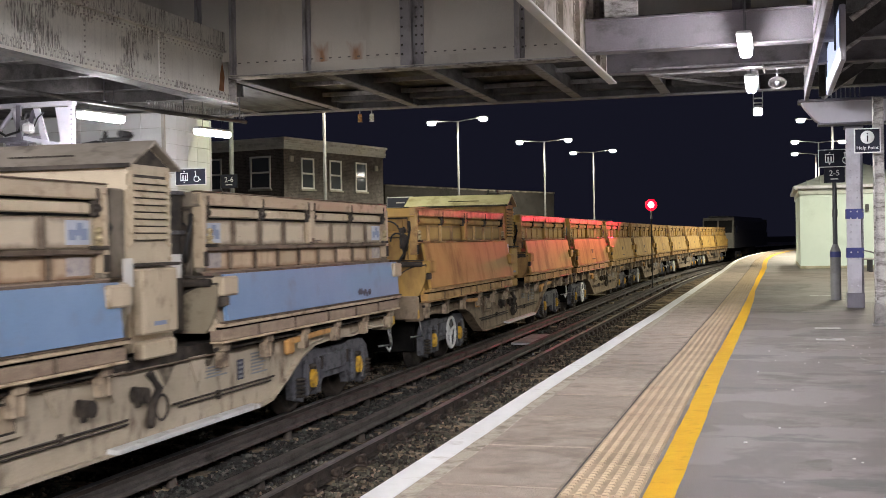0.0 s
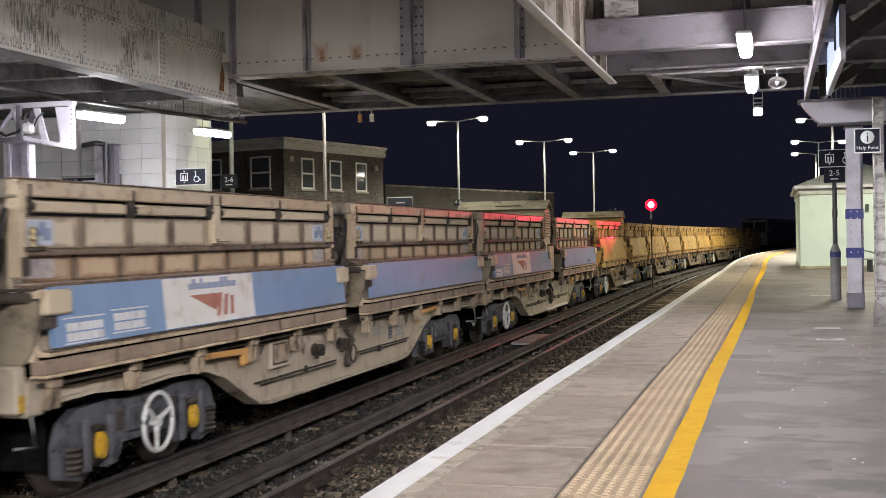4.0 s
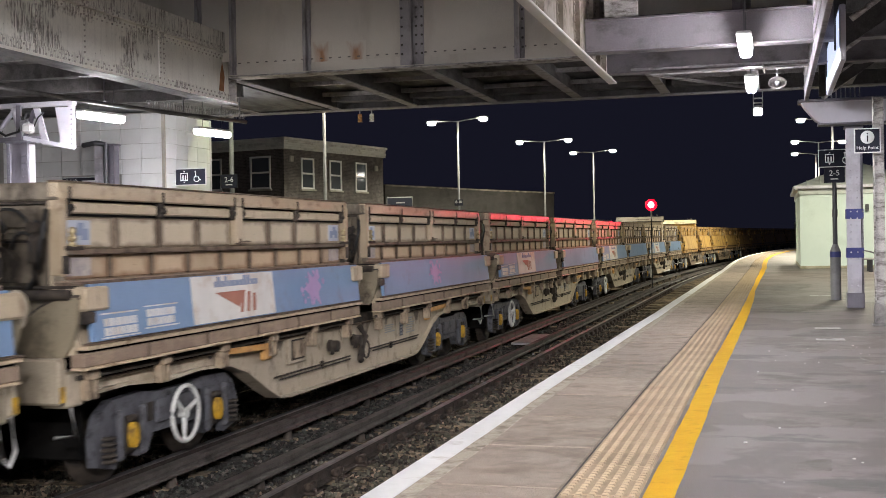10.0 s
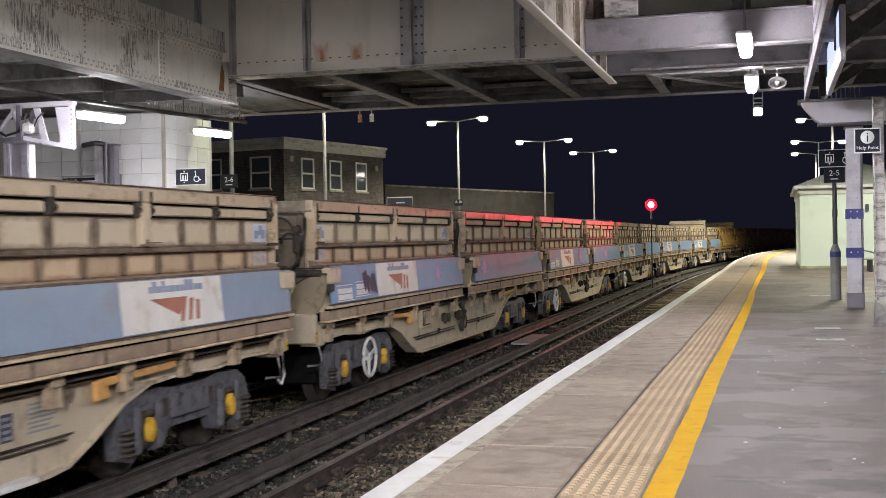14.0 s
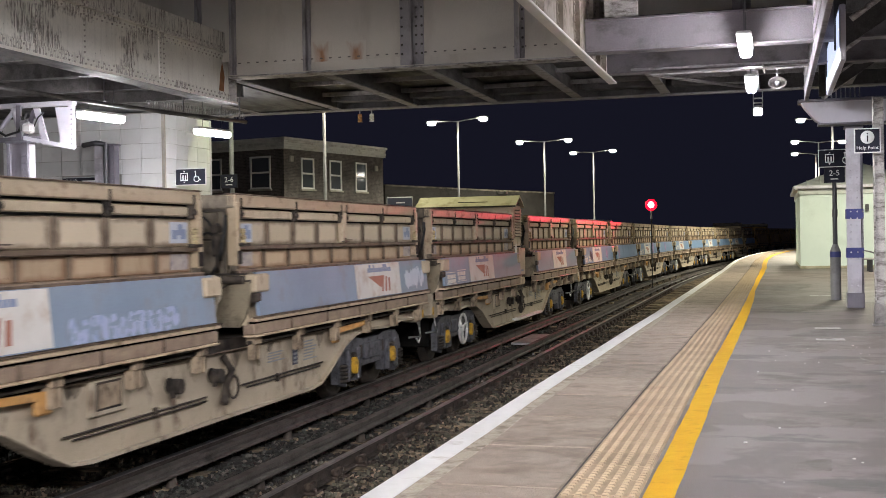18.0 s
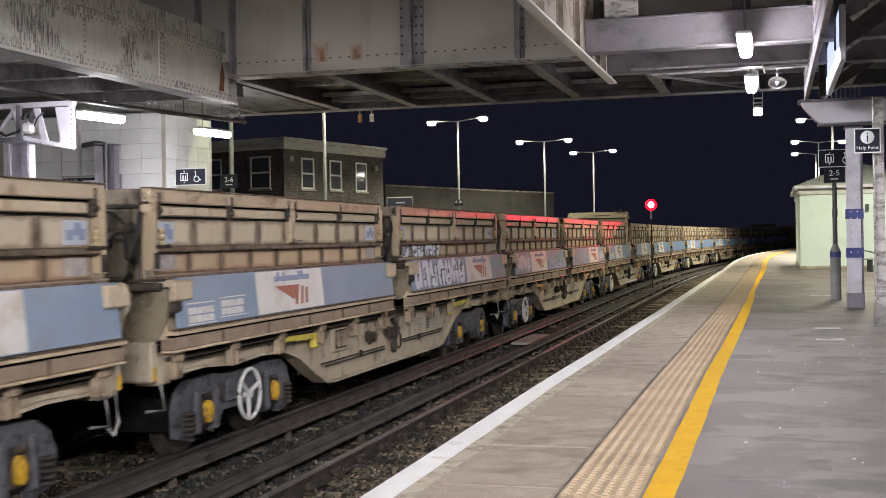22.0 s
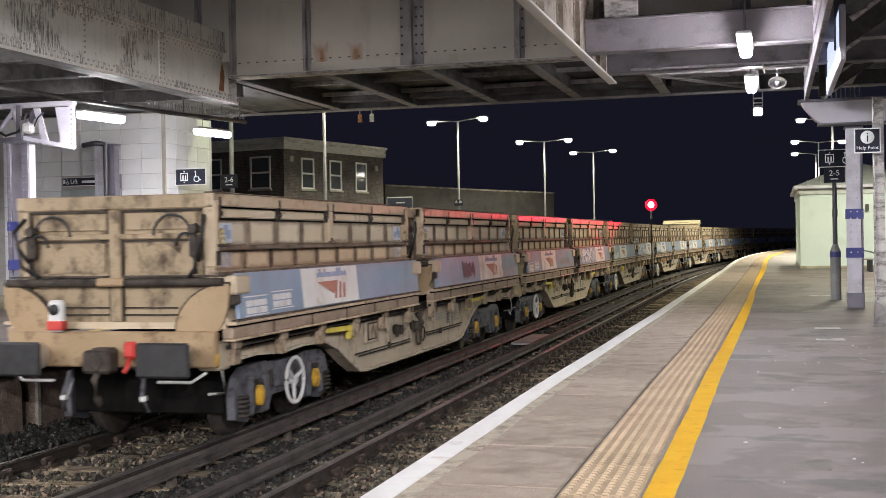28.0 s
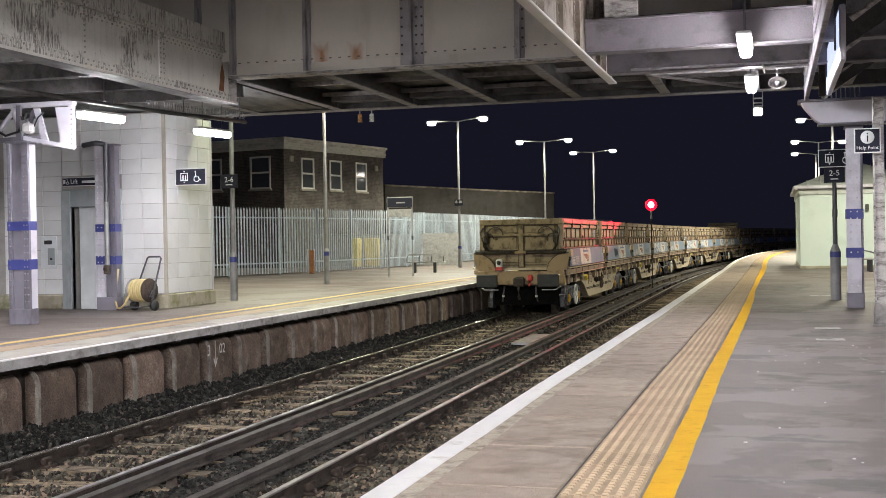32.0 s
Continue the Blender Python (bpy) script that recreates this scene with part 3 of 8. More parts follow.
M["sill"] = surface("wagon_sill_rust", (0.225, 0.160, 0.118), (0.335, 0.250, 0.185), 0.55, 0, 5, (0.40, 0.31, 0.215), 0.30, 6.0, stretch=(1, 0.35, 1.2), bump=0.15, bscale=40, grain=0.12)
M["blue"] = surface("wagon_door_blue", (0.165, 0.268, 0.435), (0.205, 0.312, 0.485), 0.38, 0, 1.2, (0.21, 0.25, 0.325), 0.18, 2.4, stretch=(1, 0.7, 0.7), bump=0.05, bscale=40, grain=0.05)
# Dark brown for real grime, also standing for shade in recesses.
M["grime_shade"] = surface("wagon_grime_shade", (0.034, 0.026, 0.02), (0.078, 0.06, 0.045), 0.75, 0, 5, (0.016, 0.013, 0.011), 0.45, 3, bump=0.3)
M["bogie"] = surface("bogie_grey", (0.082, 0.082, 0.093), (0.128, 0.128, 0.143), 0.55, 0.1, 5, (0.019, 0.018, 0.018), 0.34, 8, bump=0.25, bscale=40, grain=0.15)
M["yellowcap"] = surface("axlebox_yellow", (0.568, 0.327, 0.024), (0.654, 0.396, 0.040), 0.5, 0, 6, (0.198, 0.117, 0.036), 0.40, 9, bump=0.1)
M["handwheel"] = surface("handwheel_white", (0.62, 0.62, 0.60), (0.72, 0.72, 0.70), 0.5, 0, 6, (0.4, 0.38, 0.35), 0.3, 6, bump=0.1)
M["yellowpaint"] = surface("wagon_yellow_paint", (0.430, 0.254, 0.059), (0.516, 0.324, 0.091), 0.55, 0, 2, (0.270, 0.149, 0.054), 0.36, 1.8, stretch=(1, 1, 0.4), bump=0.1, bscale=50, hue=0.1)
M["yellowrim"] = surface("wagon_orange_rim", (0.46, 0.27, 0.09), (0.55, 0.36, 0.15), 0.33, 0, 3, (0.20, 0.10, 0.045), 0.42, 2.5, bump=0.1, bscale=40)
M["decal_white"] = surface("decal_white", (0.66, 0.64, 0.60), (0.74, 0.72, 0.68), 0.5, 0, 3, (0.52, 0.42, 0.34), 0.3, 2.4, bump=0.03)
M["decal_red"] = surface("decal_red", (0.34, 0.115, 0.07), (0.42, 0.17, 0.11), 0.5, 0, 4, bump=0.0)
M["decal_blue"] = surface("decal_blue", (0.20, 0.25, 0.39), (0.25, 0.30, 0.44), 0.5, 0, 4, bump=0.0)
M["decal_pale"] = surface("decal_pale_blue", (0.44, 0.47, 0.54), (0.52, 0.55, 0.62), 0.5, 0, 4, bump=0.0)
M["notice_lilac"] = surface("notice_lilac_worn", (0.36, 0.31, 0.29), (0.48, 0.43, 0.40), 0.5, 0, 9, (0.22, 0.20, 0.23), 0.36, 12, bump=0.0)
M["decal_grey"] = surface("decal_grey", (0.20, 0.21, 0.22), (0.28, 0.29, 0.30), 0.5, 0, 4, bump=0.0)
M["spray_pink"] = surface("spray_pink", (0.42, 0.27, 0.48), (0.50, 0.33, 0.55), 0.5, 0, 3, bump=0.0)
M["spray_pale"] = surface("spray_pale", (0.56, 0.60, 0.68), (0.66, 0.70, 0.76), 0.5, 0, 3, bump=0.0)
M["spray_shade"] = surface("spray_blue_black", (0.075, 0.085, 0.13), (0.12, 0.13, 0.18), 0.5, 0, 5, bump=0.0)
M["spray_dark"] = surface("spray_dark", (0.03, 0.035, 0.06), (0.05, 0.055, 0.09), 0.5, 0, 3, bump=0.0)
M["red_paint"] = surface("red_paint", (0.48, 0.035, 0.03), (0.56, 0.06, 0.045), 0.5, 0, 5, bump=0.05)
M["lever_yellow"] = surface("lever_yellow", (0.60, 0.50, 0.06), (0.68, 0.58, 0.10), 0.5, 0, 5, (0.4, 0.28, 0.08), 0.3, 5, bump=0.05)
M["lever_orange"] = surface("lever_orange", (0.52, 0.27, 0.08), (0.60, 0.34, 0.12), 0.55, 0, 5, (0.3, 0.16, 0.07), 0.35, 5, bump=0.05)
M["tube"] = glow("lamp_diffuser", (0.975, 0.952, 1.0), 113.0)
M["head_glow"] = glow("street_lamp_lens", (1.0, 0.96, 0.82), 90.0)
# Red disc and paler core: the lens and its halo as two glows.
M["red_glow"] = glow("signal_lens_halo", (1.0, 0.0015, 0.012), 4.0)
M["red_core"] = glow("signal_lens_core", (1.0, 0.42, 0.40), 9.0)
M["screen_glow"] = glow("display_screen", (0.55, 0.62, 0.85), 0.9)


def glass(name):
    m = bpy.data.materials.new(name)
    m.use_nodes = True
    b = m.node_tree.nodes["Principled BSDF"]
    b.inputs["Base Color"].default_value = (0.075, 0.085, 0.095, 1)
    b.inputs["Roughness"].default_value = 0.06
    b.inputs["Specular IOR Level"].default_value = 0.6
    return m


M["glass"] = glass("dark_window_glass")


def courses(m):
    """Brick courses over a wall's own mottling, in true size."""
    nt = m.node_tree
    N, L = nt.nodes, nt.links
    co = N.new("ShaderNodeTexCoord")
    sp = N.new("ShaderNodeSeparateXYZ")
    L.new(co.outputs["Object"], sp.inputs[0])
    ad = N.new("ShaderNodeMath")
    L.new(sp.outputs[0], ad.inputs[0])
    L.new(sp.outputs[1], ad.inputs[1])
    cb = N.new("ShaderNodeCombineXYZ")
    L.new(ad.outputs[0], cb.inputs[0])
    L.new(sp.outputs[2], cb.inputs[1])
    br = N.new("ShaderNodeTexBrick")
    br.inputs["Scale"].default_value = 1.0
    br.inputs["Brick Width"].default_value, br.inputs["Row Height"].default_value, br.inputs["Mortar Size"].default_value = 0.225, 0.075, 0.009
    br.inputs["Color1"].default_value, br.inputs["Color2"].default_value, br.inputs["Mortar"].default_value = (1.2, 1.2, 1.2, 1), (0.7, 0.7, 0.7, 1), (1.5, 1.5, 1.5, 1)
    L.new(cb.outputs[0], br.inputs["Vector"])
    bsdf = N["Principled BSDF"]
    old = bsdf.inputs["Base Color"].links[0].from_socket
    mx = N.new("ShaderNodeMix")
    mx.data_type, mx.blend_type = "RGBA", "MULTIPLY"
    mx.inputs["Factor"].default_value = 1.0
    L.new(old, mx.inputs["A"])
    L.new(br.outputs["Color"], mx.inputs["B"])
    L.new(mx.outputs["Result"], bsdf.inputs["Base Color"])
    bp = N.new("ShaderNodeBump")
    bp.inputs["Strength"].default_value, bp.inputs["Distance"].default_value = 0.6, 0.01
    bp.invert = True
    L.new(br.outputs["Fac"], bp.inputs["Height"])
    L.new(bp.outputs[0], bsdf.inputs["Normal"])


M["brick_sooty"] = surface("sooty_brick", (0.015, 0.013, 0.012), (0.026, 0.022, 0.021), 0.9, 0, 4, (0.011, 0.010, 0.008), 0.4, 1.0, bump=0.0)
courses(M["brick"])
courses(M["brick_sooty"])
# ---- lamps of the station ----
def fitting(x, y, z, length, watts, name_group, turn=0.0, top=4.45):
    """A linear platform light: housing, glowing diffuser, and the light that it throws."""
    t = thing("platform_light", "white linear platform light with bright diffuser, hung from the soffit", "light fitting", pose(x, y, z, 0, 0, turn), name_group)
    part("housing", Shape().box(-0.09, 0.09, -length / 2, length / 2, 0.055, 0.11, 0.02), M["white_plastic"], t)
    d = Shape()
    d.plate([(-0.075, 0.055), (-0.072, 0.0), (-0.05, -0.035), (0.05, -0.035), (0.072, 0.0), (0.075, 0.055)], "y", -length / 2 + 0.02, length / 2 - 0.02)
    part("diffuser", d, M["tube"], t, "glowing white diffuser")
    part("hanger", Shape().rod((0, -length * 0.3, 0.11), (0, -length * 0.3, top - z), 0.006, n=6), M["postdark"], t)
    part("hanger", Shape().rod((0, length * 0.3, 0.11), (0, length * 0.3, top - z), 0.006, n=6), M["postdark"], t)
    lamp = bpy.data.lights.new("platform_light_beam", "AREA")
    lamp.shape, lamp.size, lamp.size_y, lamp.energy, lamp.color = "RECTANGLE", 0.16, length, watts, (0.975, 0.95, 1.0)
    lo = new("platform_light_beam", lamp)
    lo.matrix_basis = pose(x, y, z - 0.07, 0, 0, turn)
    return t


NEAR_ROW, FAR_ROW = "lights over the near platform", "lights over the far platform"
for y in (5.0, 9.8):
    fitting(-0.3, y, 3.5, 1.2, 6, NEAR_ROW, 0, 4.75)
fitting(-0.3, 14.67, 3.5, 1.2, 6, NEAR_ROW, 0, 4.75)
fitting(-0.3, 18.5, 3.5, 1.2, 6, NEAR_ROW, 0, 3.95)
for y in (3.7, 7.0, 10.3, 13.6, 16.87, 20.15):
    fitting(-10.24 + 0.093 * (y - 16.87), y, 3.3, 1.0, 24, FAR_ROW, -9.0, 4.0)


def street_lamp(x, y, h, arms, u_turn=0.0, watts=480, cone=158, colour=(1.0, 0.945, 0.74)):
    """A twin or single headed column lamp."""
    t = thing("street_lamp", "tall grey steel column lamp with glowing flat heads", "street lamp", pose(x, y, 0, 0, 0, u_turn), "platform lamps")
    part("base_sleeve", Shape().rod((0, 0, 0), (0, 0, 1.0), 0.085, 0.082, 14).rod((0, 0, 1.0), (0, 0, 1.1), 0.082, 0.05, 14), M["post"], t)
    part("mast", Shape().rod((0, 0, 1.0), (0, 0, h), 0.055, 0.04, 12), M["post"], t)
    part("blue_collar", Shape().rod((0, 0, 0.86), (0, 0, 0.98), 0.088, n=14), M["blueband"], t, "dark blue collar")
    for a in arms:
        part("arm", Shape().pipe([(0, 0, h - 0.03), (a * 0.5, 0, h + 0.03), (a, 0, h + 0.06)], 0.024), M["galv"], t)
        s = 1 if a > 0 else -1
        part("lamp_head", Shape().box(a - s * 0.05, a + s * 0.5, -0.12, 0.12, h + 0.04, h + 0.12, 0.03), M["post"], t)
        # Lens swollen to a bowl, its shape taking in the lamp's glare.
        part("lens", Shape().wheel((a + s * 0.26, 0, h + 0.038), (0, 0, -1), [(0.19, 0.0), (0.20, 0.04), (0.17, 0.10), (0.11, 0.135), (0.0, 0.15)], 16), M["head_glow"], t, "glowing warm white bowl for the lens and its glare")
        lamp = bpy.data.lights.new("street_lamp_beam", "SPOT")
        lamp.energy, lamp.color, lamp.spot_size, lamp.spot_blend, lamp.shadow_soft_size = watts * 4, colour, radians(cone), 0.35 if cone < 170 else 0.12, 0.12
        lo = new("street_lamp_beam", lamp)
        lo.matrix_basis = pose(x, y, 0, 0, 0, u_turn) @ pose(a + s * 0.26, 0, h - 0.21)
    return t


street_lamp(-13.75, 52.6, 6.65, (-1.25, 1.15), -22, 415, 168)
street_lamp(-12.25, 65.8, 6.65, (-1.15, 1.1), -3, 405, 168)
street_lamp(-10.93, 75.5, 6.65, (-1.15, 1.1), -18, 405, 168)
street_lamp(-13.1, 34.1, 6.65, (-1.2, 1.2), -12, 300)
street_lamp(-11.72, 24.7, 6.65, (-1.2, 1.2), -10, 105, 158, (0.93, 1.0, 0.56))
# Out of view: an assumed lamp, placed to light the hut's front.
street_lamp(4.5, 38.0, 6.65, (-1.2, 1.2), 20, 350)
# Unseen lamps behind the camera, added to light the bridge web and train.
for y in (-34.0, -22.0, -10.0):
    street_lamp(4.2, y, 6.65, (-1.2, 1.2), 0, 800, 176, (1.0, 0.97, 1.0))
    street_lamp(-12.4, y, 6.65, (-1.2, 1.2), 0, 480, 176, (1.0, 0.97, 1.0))
street_lamp(2.75, 60.0, 6.65, (-1.3, 1.3), 20, 320)
street_lamp(2.6, 74.0, 6.65, (-1.2, 1.2), 22)
street_lamp(2.8, 85.0, 6.65, (-1.2, 1.2), 20)

# ---- ground ----
g = Shape()
for xs in ((-700, 700),):
    g.add([(-700, -300, -1.32), (700, -300, -1.32), (700, 1200, -1.32), (-700, 1200, -1.32)], [(0, 1, 2, 3)])
solid("ground", g, M["ballast"], "dark earth and ballast reaching to the horizon", "ground", kind="structure")

random.seed(4)
# ballast bed: a fine uneven sheet where the camera sees it near
bv, bf = [], []
ys = [2 + 0.11 * i for i in range(300)] + [35 + 0.6 * i for i in range(30)]
xs = [-8.62 + 0.11 * i for i in range(61)]
for y in ys:
    for x in xs:
        dip = 0.05 * math.cos((x - FAR_TRACK) * 2.1) if x < -5.2 else 0.05 * math.cos((x - NEAR_TRACK) * 2.1)
        z = RAIL - 0.19 + 0.05 * noise.noise((x * 2.2, y * 2.2, 0)) + 0.035 * noise.noise((x * 9, y * 9, 3)) - 0.5 * dip
        if x < -8.0:
            z += 0.12
        bv.append((x, y, z))
nx = len(xs)
for j in range(len(ys) - 1):
    for i in range(nx - 1):
        bf.append((j * nx + i, j * nx + i + 1, (j + 1) * nx + i + 1, (j + 1) * nx + i))
bed = Shape()
bed.add(bv, bf)
solid("ballast_bed", bed, M["ballast"], "dark oily crushed stone ballast under the tracks", "ballast", kind="stuff")
far_bed = Shape()
far_bed.sweep([(-8.6, RAIL - 0.2), (-2.1, RAIL - 0.2)], spread(-60, 2), closed=False)
far_bed.sweep([(-8.6, RAIL - 0.2), (-2.1, RAIL - 0.2)], spread(52, 220), closed=False)
solid("ballast_bed", far_bed, M["ballast"], "dark ballast under the bending tracks", "ballast", kind="stuff")

# loose stones, each a small cut block
st, dark_st = Shape(), Shape()
RS = random.Random(11)
PHI = (1 + 5 ** 0.5) / 2
STONE_V = [Vector(q).normalized() * w for q, w in zip([(-1, PHI, 0), (1, PHI, 0), (-1, -PHI, 0), (1, -PHI, 0), (0, -1, PHI), (0, 1, PHI), (0, -1, -PHI), (0, 1, -PHI), (PHI, 0, -1), (PHI, 0, 1), (-PHI, 0, -1), (-PHI, 0, 1)], [1.0, 0.82, 1.1, 0.9, 1.05, 0.78, 0.95, 1.12, 0.85, 1.0, 1.08, 0.8])]
STONE_F = [(0, 11, 5), (0, 5, 1), (0, 1, 7), (0, 7, 10), (0, 10, 11), (1, 5, 9), (5, 11, 4), (11, 10, 2), (10, 7, 6), (7, 1, 8), (3, 9, 4), (3, 4, 2), (3, 2, 6), (3, 6, 8), (3, 8, 9), (4, 9, 5), (2, 4, 11), (6, 2, 10), (8, 6, 7), (9, 8, 1)]
for i in range(52000):
    y = 8 + 30 * RS.random() ** 1.7
    x = -8.5 + 6.35 * RS.random()
    if any(abs(x - r) < 0.11 for r in (FAR_TRACK - 0.7525, FAR_TRACK + 0.7525, NEAR_TRACK - 0.7525, NEAR_TRACK + 0.7525)):
        continue
    r = 0.011 + 0.021 * RS.random() ** 1.5
    z = RAIL - 0.165 + (0.11 if x < -8.0 else 0) + 0.05 * noise.noise((x * 2.2, y * 2.2, 0))
    m = Matrix.LocRotScale((x, y, z), Euler((RS.random() * 6, RS.random() * 6, RS.random() * 6)), (r * (0.7 + RS.random()), r * (0.7 + RS.random()), r * (0.5 + 0.6 * RS.random())))
    over = ((y - 7.6 + 0.36) % 0.72) - 0.36
    if abs(over) < 0.15 and abs(x - FAR_TRACK) < 1.25 and RS.random() < 0.6:
        continue
    (dark_st if x < -7.75 or -5.9 < x < -4.7 else st).add(STONE_V, STONE_F, m=m)
for i in range(13000):
    y = 8 + 32 * RS.random() ** 1.5
    q = RS.random()
    r = 0.012 + 0.024 * RS.random() ** 1.4
    m = Matrix.LocRotScale((-8.72 + 0.78 * q, y, RAIL - 0.06 + 0.11 * (1 - q) ** 1.5 + 0.05 * noise.noise((q * 2, y * 1.7, 0))), Euler((RS.random() * 6, RS.random() * 6, RS.random() * 6)), (r * (0.7 + RS.random()), r * (0.7 + RS.random()), r * (0.6 + 0.6 * RS.random())))
    dark_st.add(STONE_V, STONE_F, m=m)
solid("ballast_stones", st, M["stone"], "loose grey and brown ballast stones between the rails", "stones", kind="stuff")
solid("ballast_stones", dark_st, M["stone_dark"], "black ballast stones beside the rails", "stones", kind="stuff")

# ---- tracks ----
RAIL_SECTION = [(-0.07, -0.15), (0.07, -0.15), (0.07, -0.138), (0.012, -0.118), (0.012, -0.045), (0.034, -0.036), (0.034, -0.004), (0.028, 0), (-0.028, 0), (-0.034, -0.004), (-0.034, -0.036), (-0.012, -0.045), (-0.012, -0.118), (-0.07, -0.138)]
LINES = spread(-60, 230)
for label, centre in (("track carrying the stone train beside the far platform", FAR_TRACK), ("empty track beside the near platform", NEAR_TRACK)):
    t = thing("railway_track", label, "railway track", kind="structure")
    for side in (-0.7525, 0.7525):
        part("rail", Shape().sweep([(centre + side + a, b) for a, b in RAIL_SECTION], LINES, z=RAIL - 0.002), M["railrust"], t)
        part("rail_head", Shape().sweep([(centre + side + a, b) for a, b in ((-0.035, -0.014), (0.035, -0.014), (0.035, -0.003), (0.027, 0.003), (-0.027, 0.003), (-0.035, -0.003))], LINES, z=RAIL), M["railbright"] if (centre == FAR_TRACK) == (side < 0) else M["railhead"], t, "worn running surface")
    third = centre + (1.19 if centre == FAR_TRACK else -1.19)
    part("conductor_rail", Shape().sweep([(third + a, b) for a, b in ((-0.06, -0.12), (0.06, -0.12), (0.06, -0.10), (0.03, -0.08), (0.034, -0.05), (0.05, -0.04), (0.05, 0.0), (-0.05, 0.0), (-0.05, -0.04), (-0.034, -0.05), (-0.03, -0.08), (-0.06, -0.10))], LINES, z=RAIL + 0.075), M["conductor"], t, "dark steel third rail")
    SL = Shape().box(-1.28, 1.28, -0.125, 0.125, -0.13, 0, 0.012).mesh("sleeper", M["sleeper"])
    CH = Shape().box(-0.17, 0.17, -0.10, 0.10, 0, 0.03, 0.008).box(-0.13, -0.06, -0.085, 0.085, 0.03, 0.115, 0.015).box(0.055, 0.115, -0.085, 0.085, 0.03, 0.11, 0.015).box(0.03, 0.06, -0.06, 0.06, 0.045, 0.095, 0.01).rod((-0.15, 0.06, 0.02), (-0.15, 0.06, 0.06), 0.018, n=6).rod((0.15, -0.06, 0.02), (0.15, -0.06, 0.06), 0.018, n=6).mesh("rail_chair", M["chair"])
    PT = Shape().rod((0, 0, -0.13), (0, 0, -0.02), 0.06, 0.045, 10).mesh("insulator", M["grime_shade"])
    for i in range(92):
        u = 7.6 + 0.72 * i
        p, h = along(centre, u)
        s = bpy.data.objects.new("sleeper", SL)
        scene.collection.objects.link(s)
        s.parent, s.matrix_basis = t, pose(p.x, p.y, RAIL - 0.157 + 0.01 * math.sin(i * 3.1), 0, 0, h)
        if i < 62:
            for side in (-0.7525, 0.7525):
                c = bpy.data.objects.new("rail_chair", CH)
                scene.collection.objects.link(c)
                c.parent, c.matrix_basis = t, pose(p.x + side, p.y, RAIL - 0.157, 0, 0, h + (180 if side > 0 else 0))
        if i % 4 == 0:
            p, h = along(third, u)
            c = bpy.data.objects.new("insulator", PT)
            scene.collection.objects.link(c)
            c.parent, c.matrix_basis = t, pose(p.x, p.y, RAIL - 0.03, 0, 0, h)

# ---- near platform ----
near = thing("platform_near", "asphalt station platform with pale coping and yellow line", "platform", kind="structure")
US = spread(-60, 190)
FINE = [-60, -30, 0] + [3 + 0.22 * i for i in range(190)] + [45 + 1.0 * i for i in range(146)]
part("surface", Shape().ribbon(lambda u: -0.662, lambda u: 9.0, -1.3, 0.0, FINE, beside), M["asphalt"], near, "worn grey asphalt with damp patches")
part("wall", Shape().ribbon(lambda u: -1.9, lambda u: -0.662, -1.3, -0.085, US, beside), M["wallconc"], near)


def line_width(u):
    """The yellow line thins where it was painted over."""
    return 0.152 - 0.05 * math.exp(-((u - 30.0) / 5.0) ** 2) + 0.05 * min(1.0, max(0.0, (u - 38.0) / 12.0))


part("yellow_line", Shape().ribbon(lambda u: -0.638 + wander(u), lambda u: -0.638 + line_width(u) + wander(u + 7.3), -0.02, 0.004, FINE, beside), M["yellow_line"], near, "bright yellow safety line")
part("white_line", Shape().ribbon(lambda u: NEAR_EDGE - 0.003, lambda u: NEAR_EDGE + 0.165 + 0.5 * wander(2 * u), -0.05, 0.005, FINE, beside), M["white_line"], near, "white painted edge line")
part("worn_strip", Shape().ribbon(lambda u: NEAR_EDGE + 0.15, lambda u: NEAR_EDGE + 0.262 + 1.2 * wander(3 * u + 2), -0.05, 0.003, FINE, beside), surface("worn_edge_strip", (0.40, 0.345, 0.275), (0.52, 0.46, 0.37), 0.8, 0, 9, (0.21, 0.17, 0.13), 0.46, 9, bump=0.3, grain=0.2), near, "worn cream strip of older paint")

# ---- far platform ----
far = thing("platform_far", "far station platform with white edge over ribbed concrete wall", "platform", kind="structure")
part("surface", Shape().sweep([(-40.0, -1.3), (-9.62, -1.3), (-9.62, 0), (-40.0, 0)], US), M["asphalt"], far)
part("edge_fascia", Shape().sweep([(FAR_EDGE + 0.006, -0.115), (FAR_EDGE + 0.006, -0.006), (FAR_EDGE - 0.02, -0.006), (FAR_EDGE - 0.02, -0.115)], US), surface("edge_fascia_paint", (0.40, 0.39, 0.38), (0.56, 0.55, 0.54), 0.7, 0, 6, (0.22, 0.20, 0.18), 0.34, 5, stretch=(1, 0.6, 1), bump=0.3, grain=0.15), far, "worn pale coping face")
part("white_line", Shape().sweep([(FAR_EDGE + 0.008, -0.004), (FAR_EDGE + 0.008, 0.004), (FAR_EDGE - 0.11, 0.004), (FAR_EDGE - 0.11, -0.004)], US), M["white_line"], far, "white painted edge line")
part("yellow_line", Shape().sweep([(-9.85, -0.02), (-9.85, 0.004), (-10.03, 0.004), (-10.03, -0.02)], US), M["yellow_faded"], far, "worn yellow safety line")
part("coping", Shape().sweep([(FAR_EDGE, -0.085), (FAR_EDGE, 0.0), (-9.2, 0.0), (-9.2, -0.085)], US), surface("far_coping", (0.30, 0.28, 0.25), (0.39, 0.365, 0.33), 0.7, 0, 2, (0.21, 0.19, 0.165), 0.35, 2, stretch=(1, 0.5, 1), bump=0.2), far, "pale concrete coping")
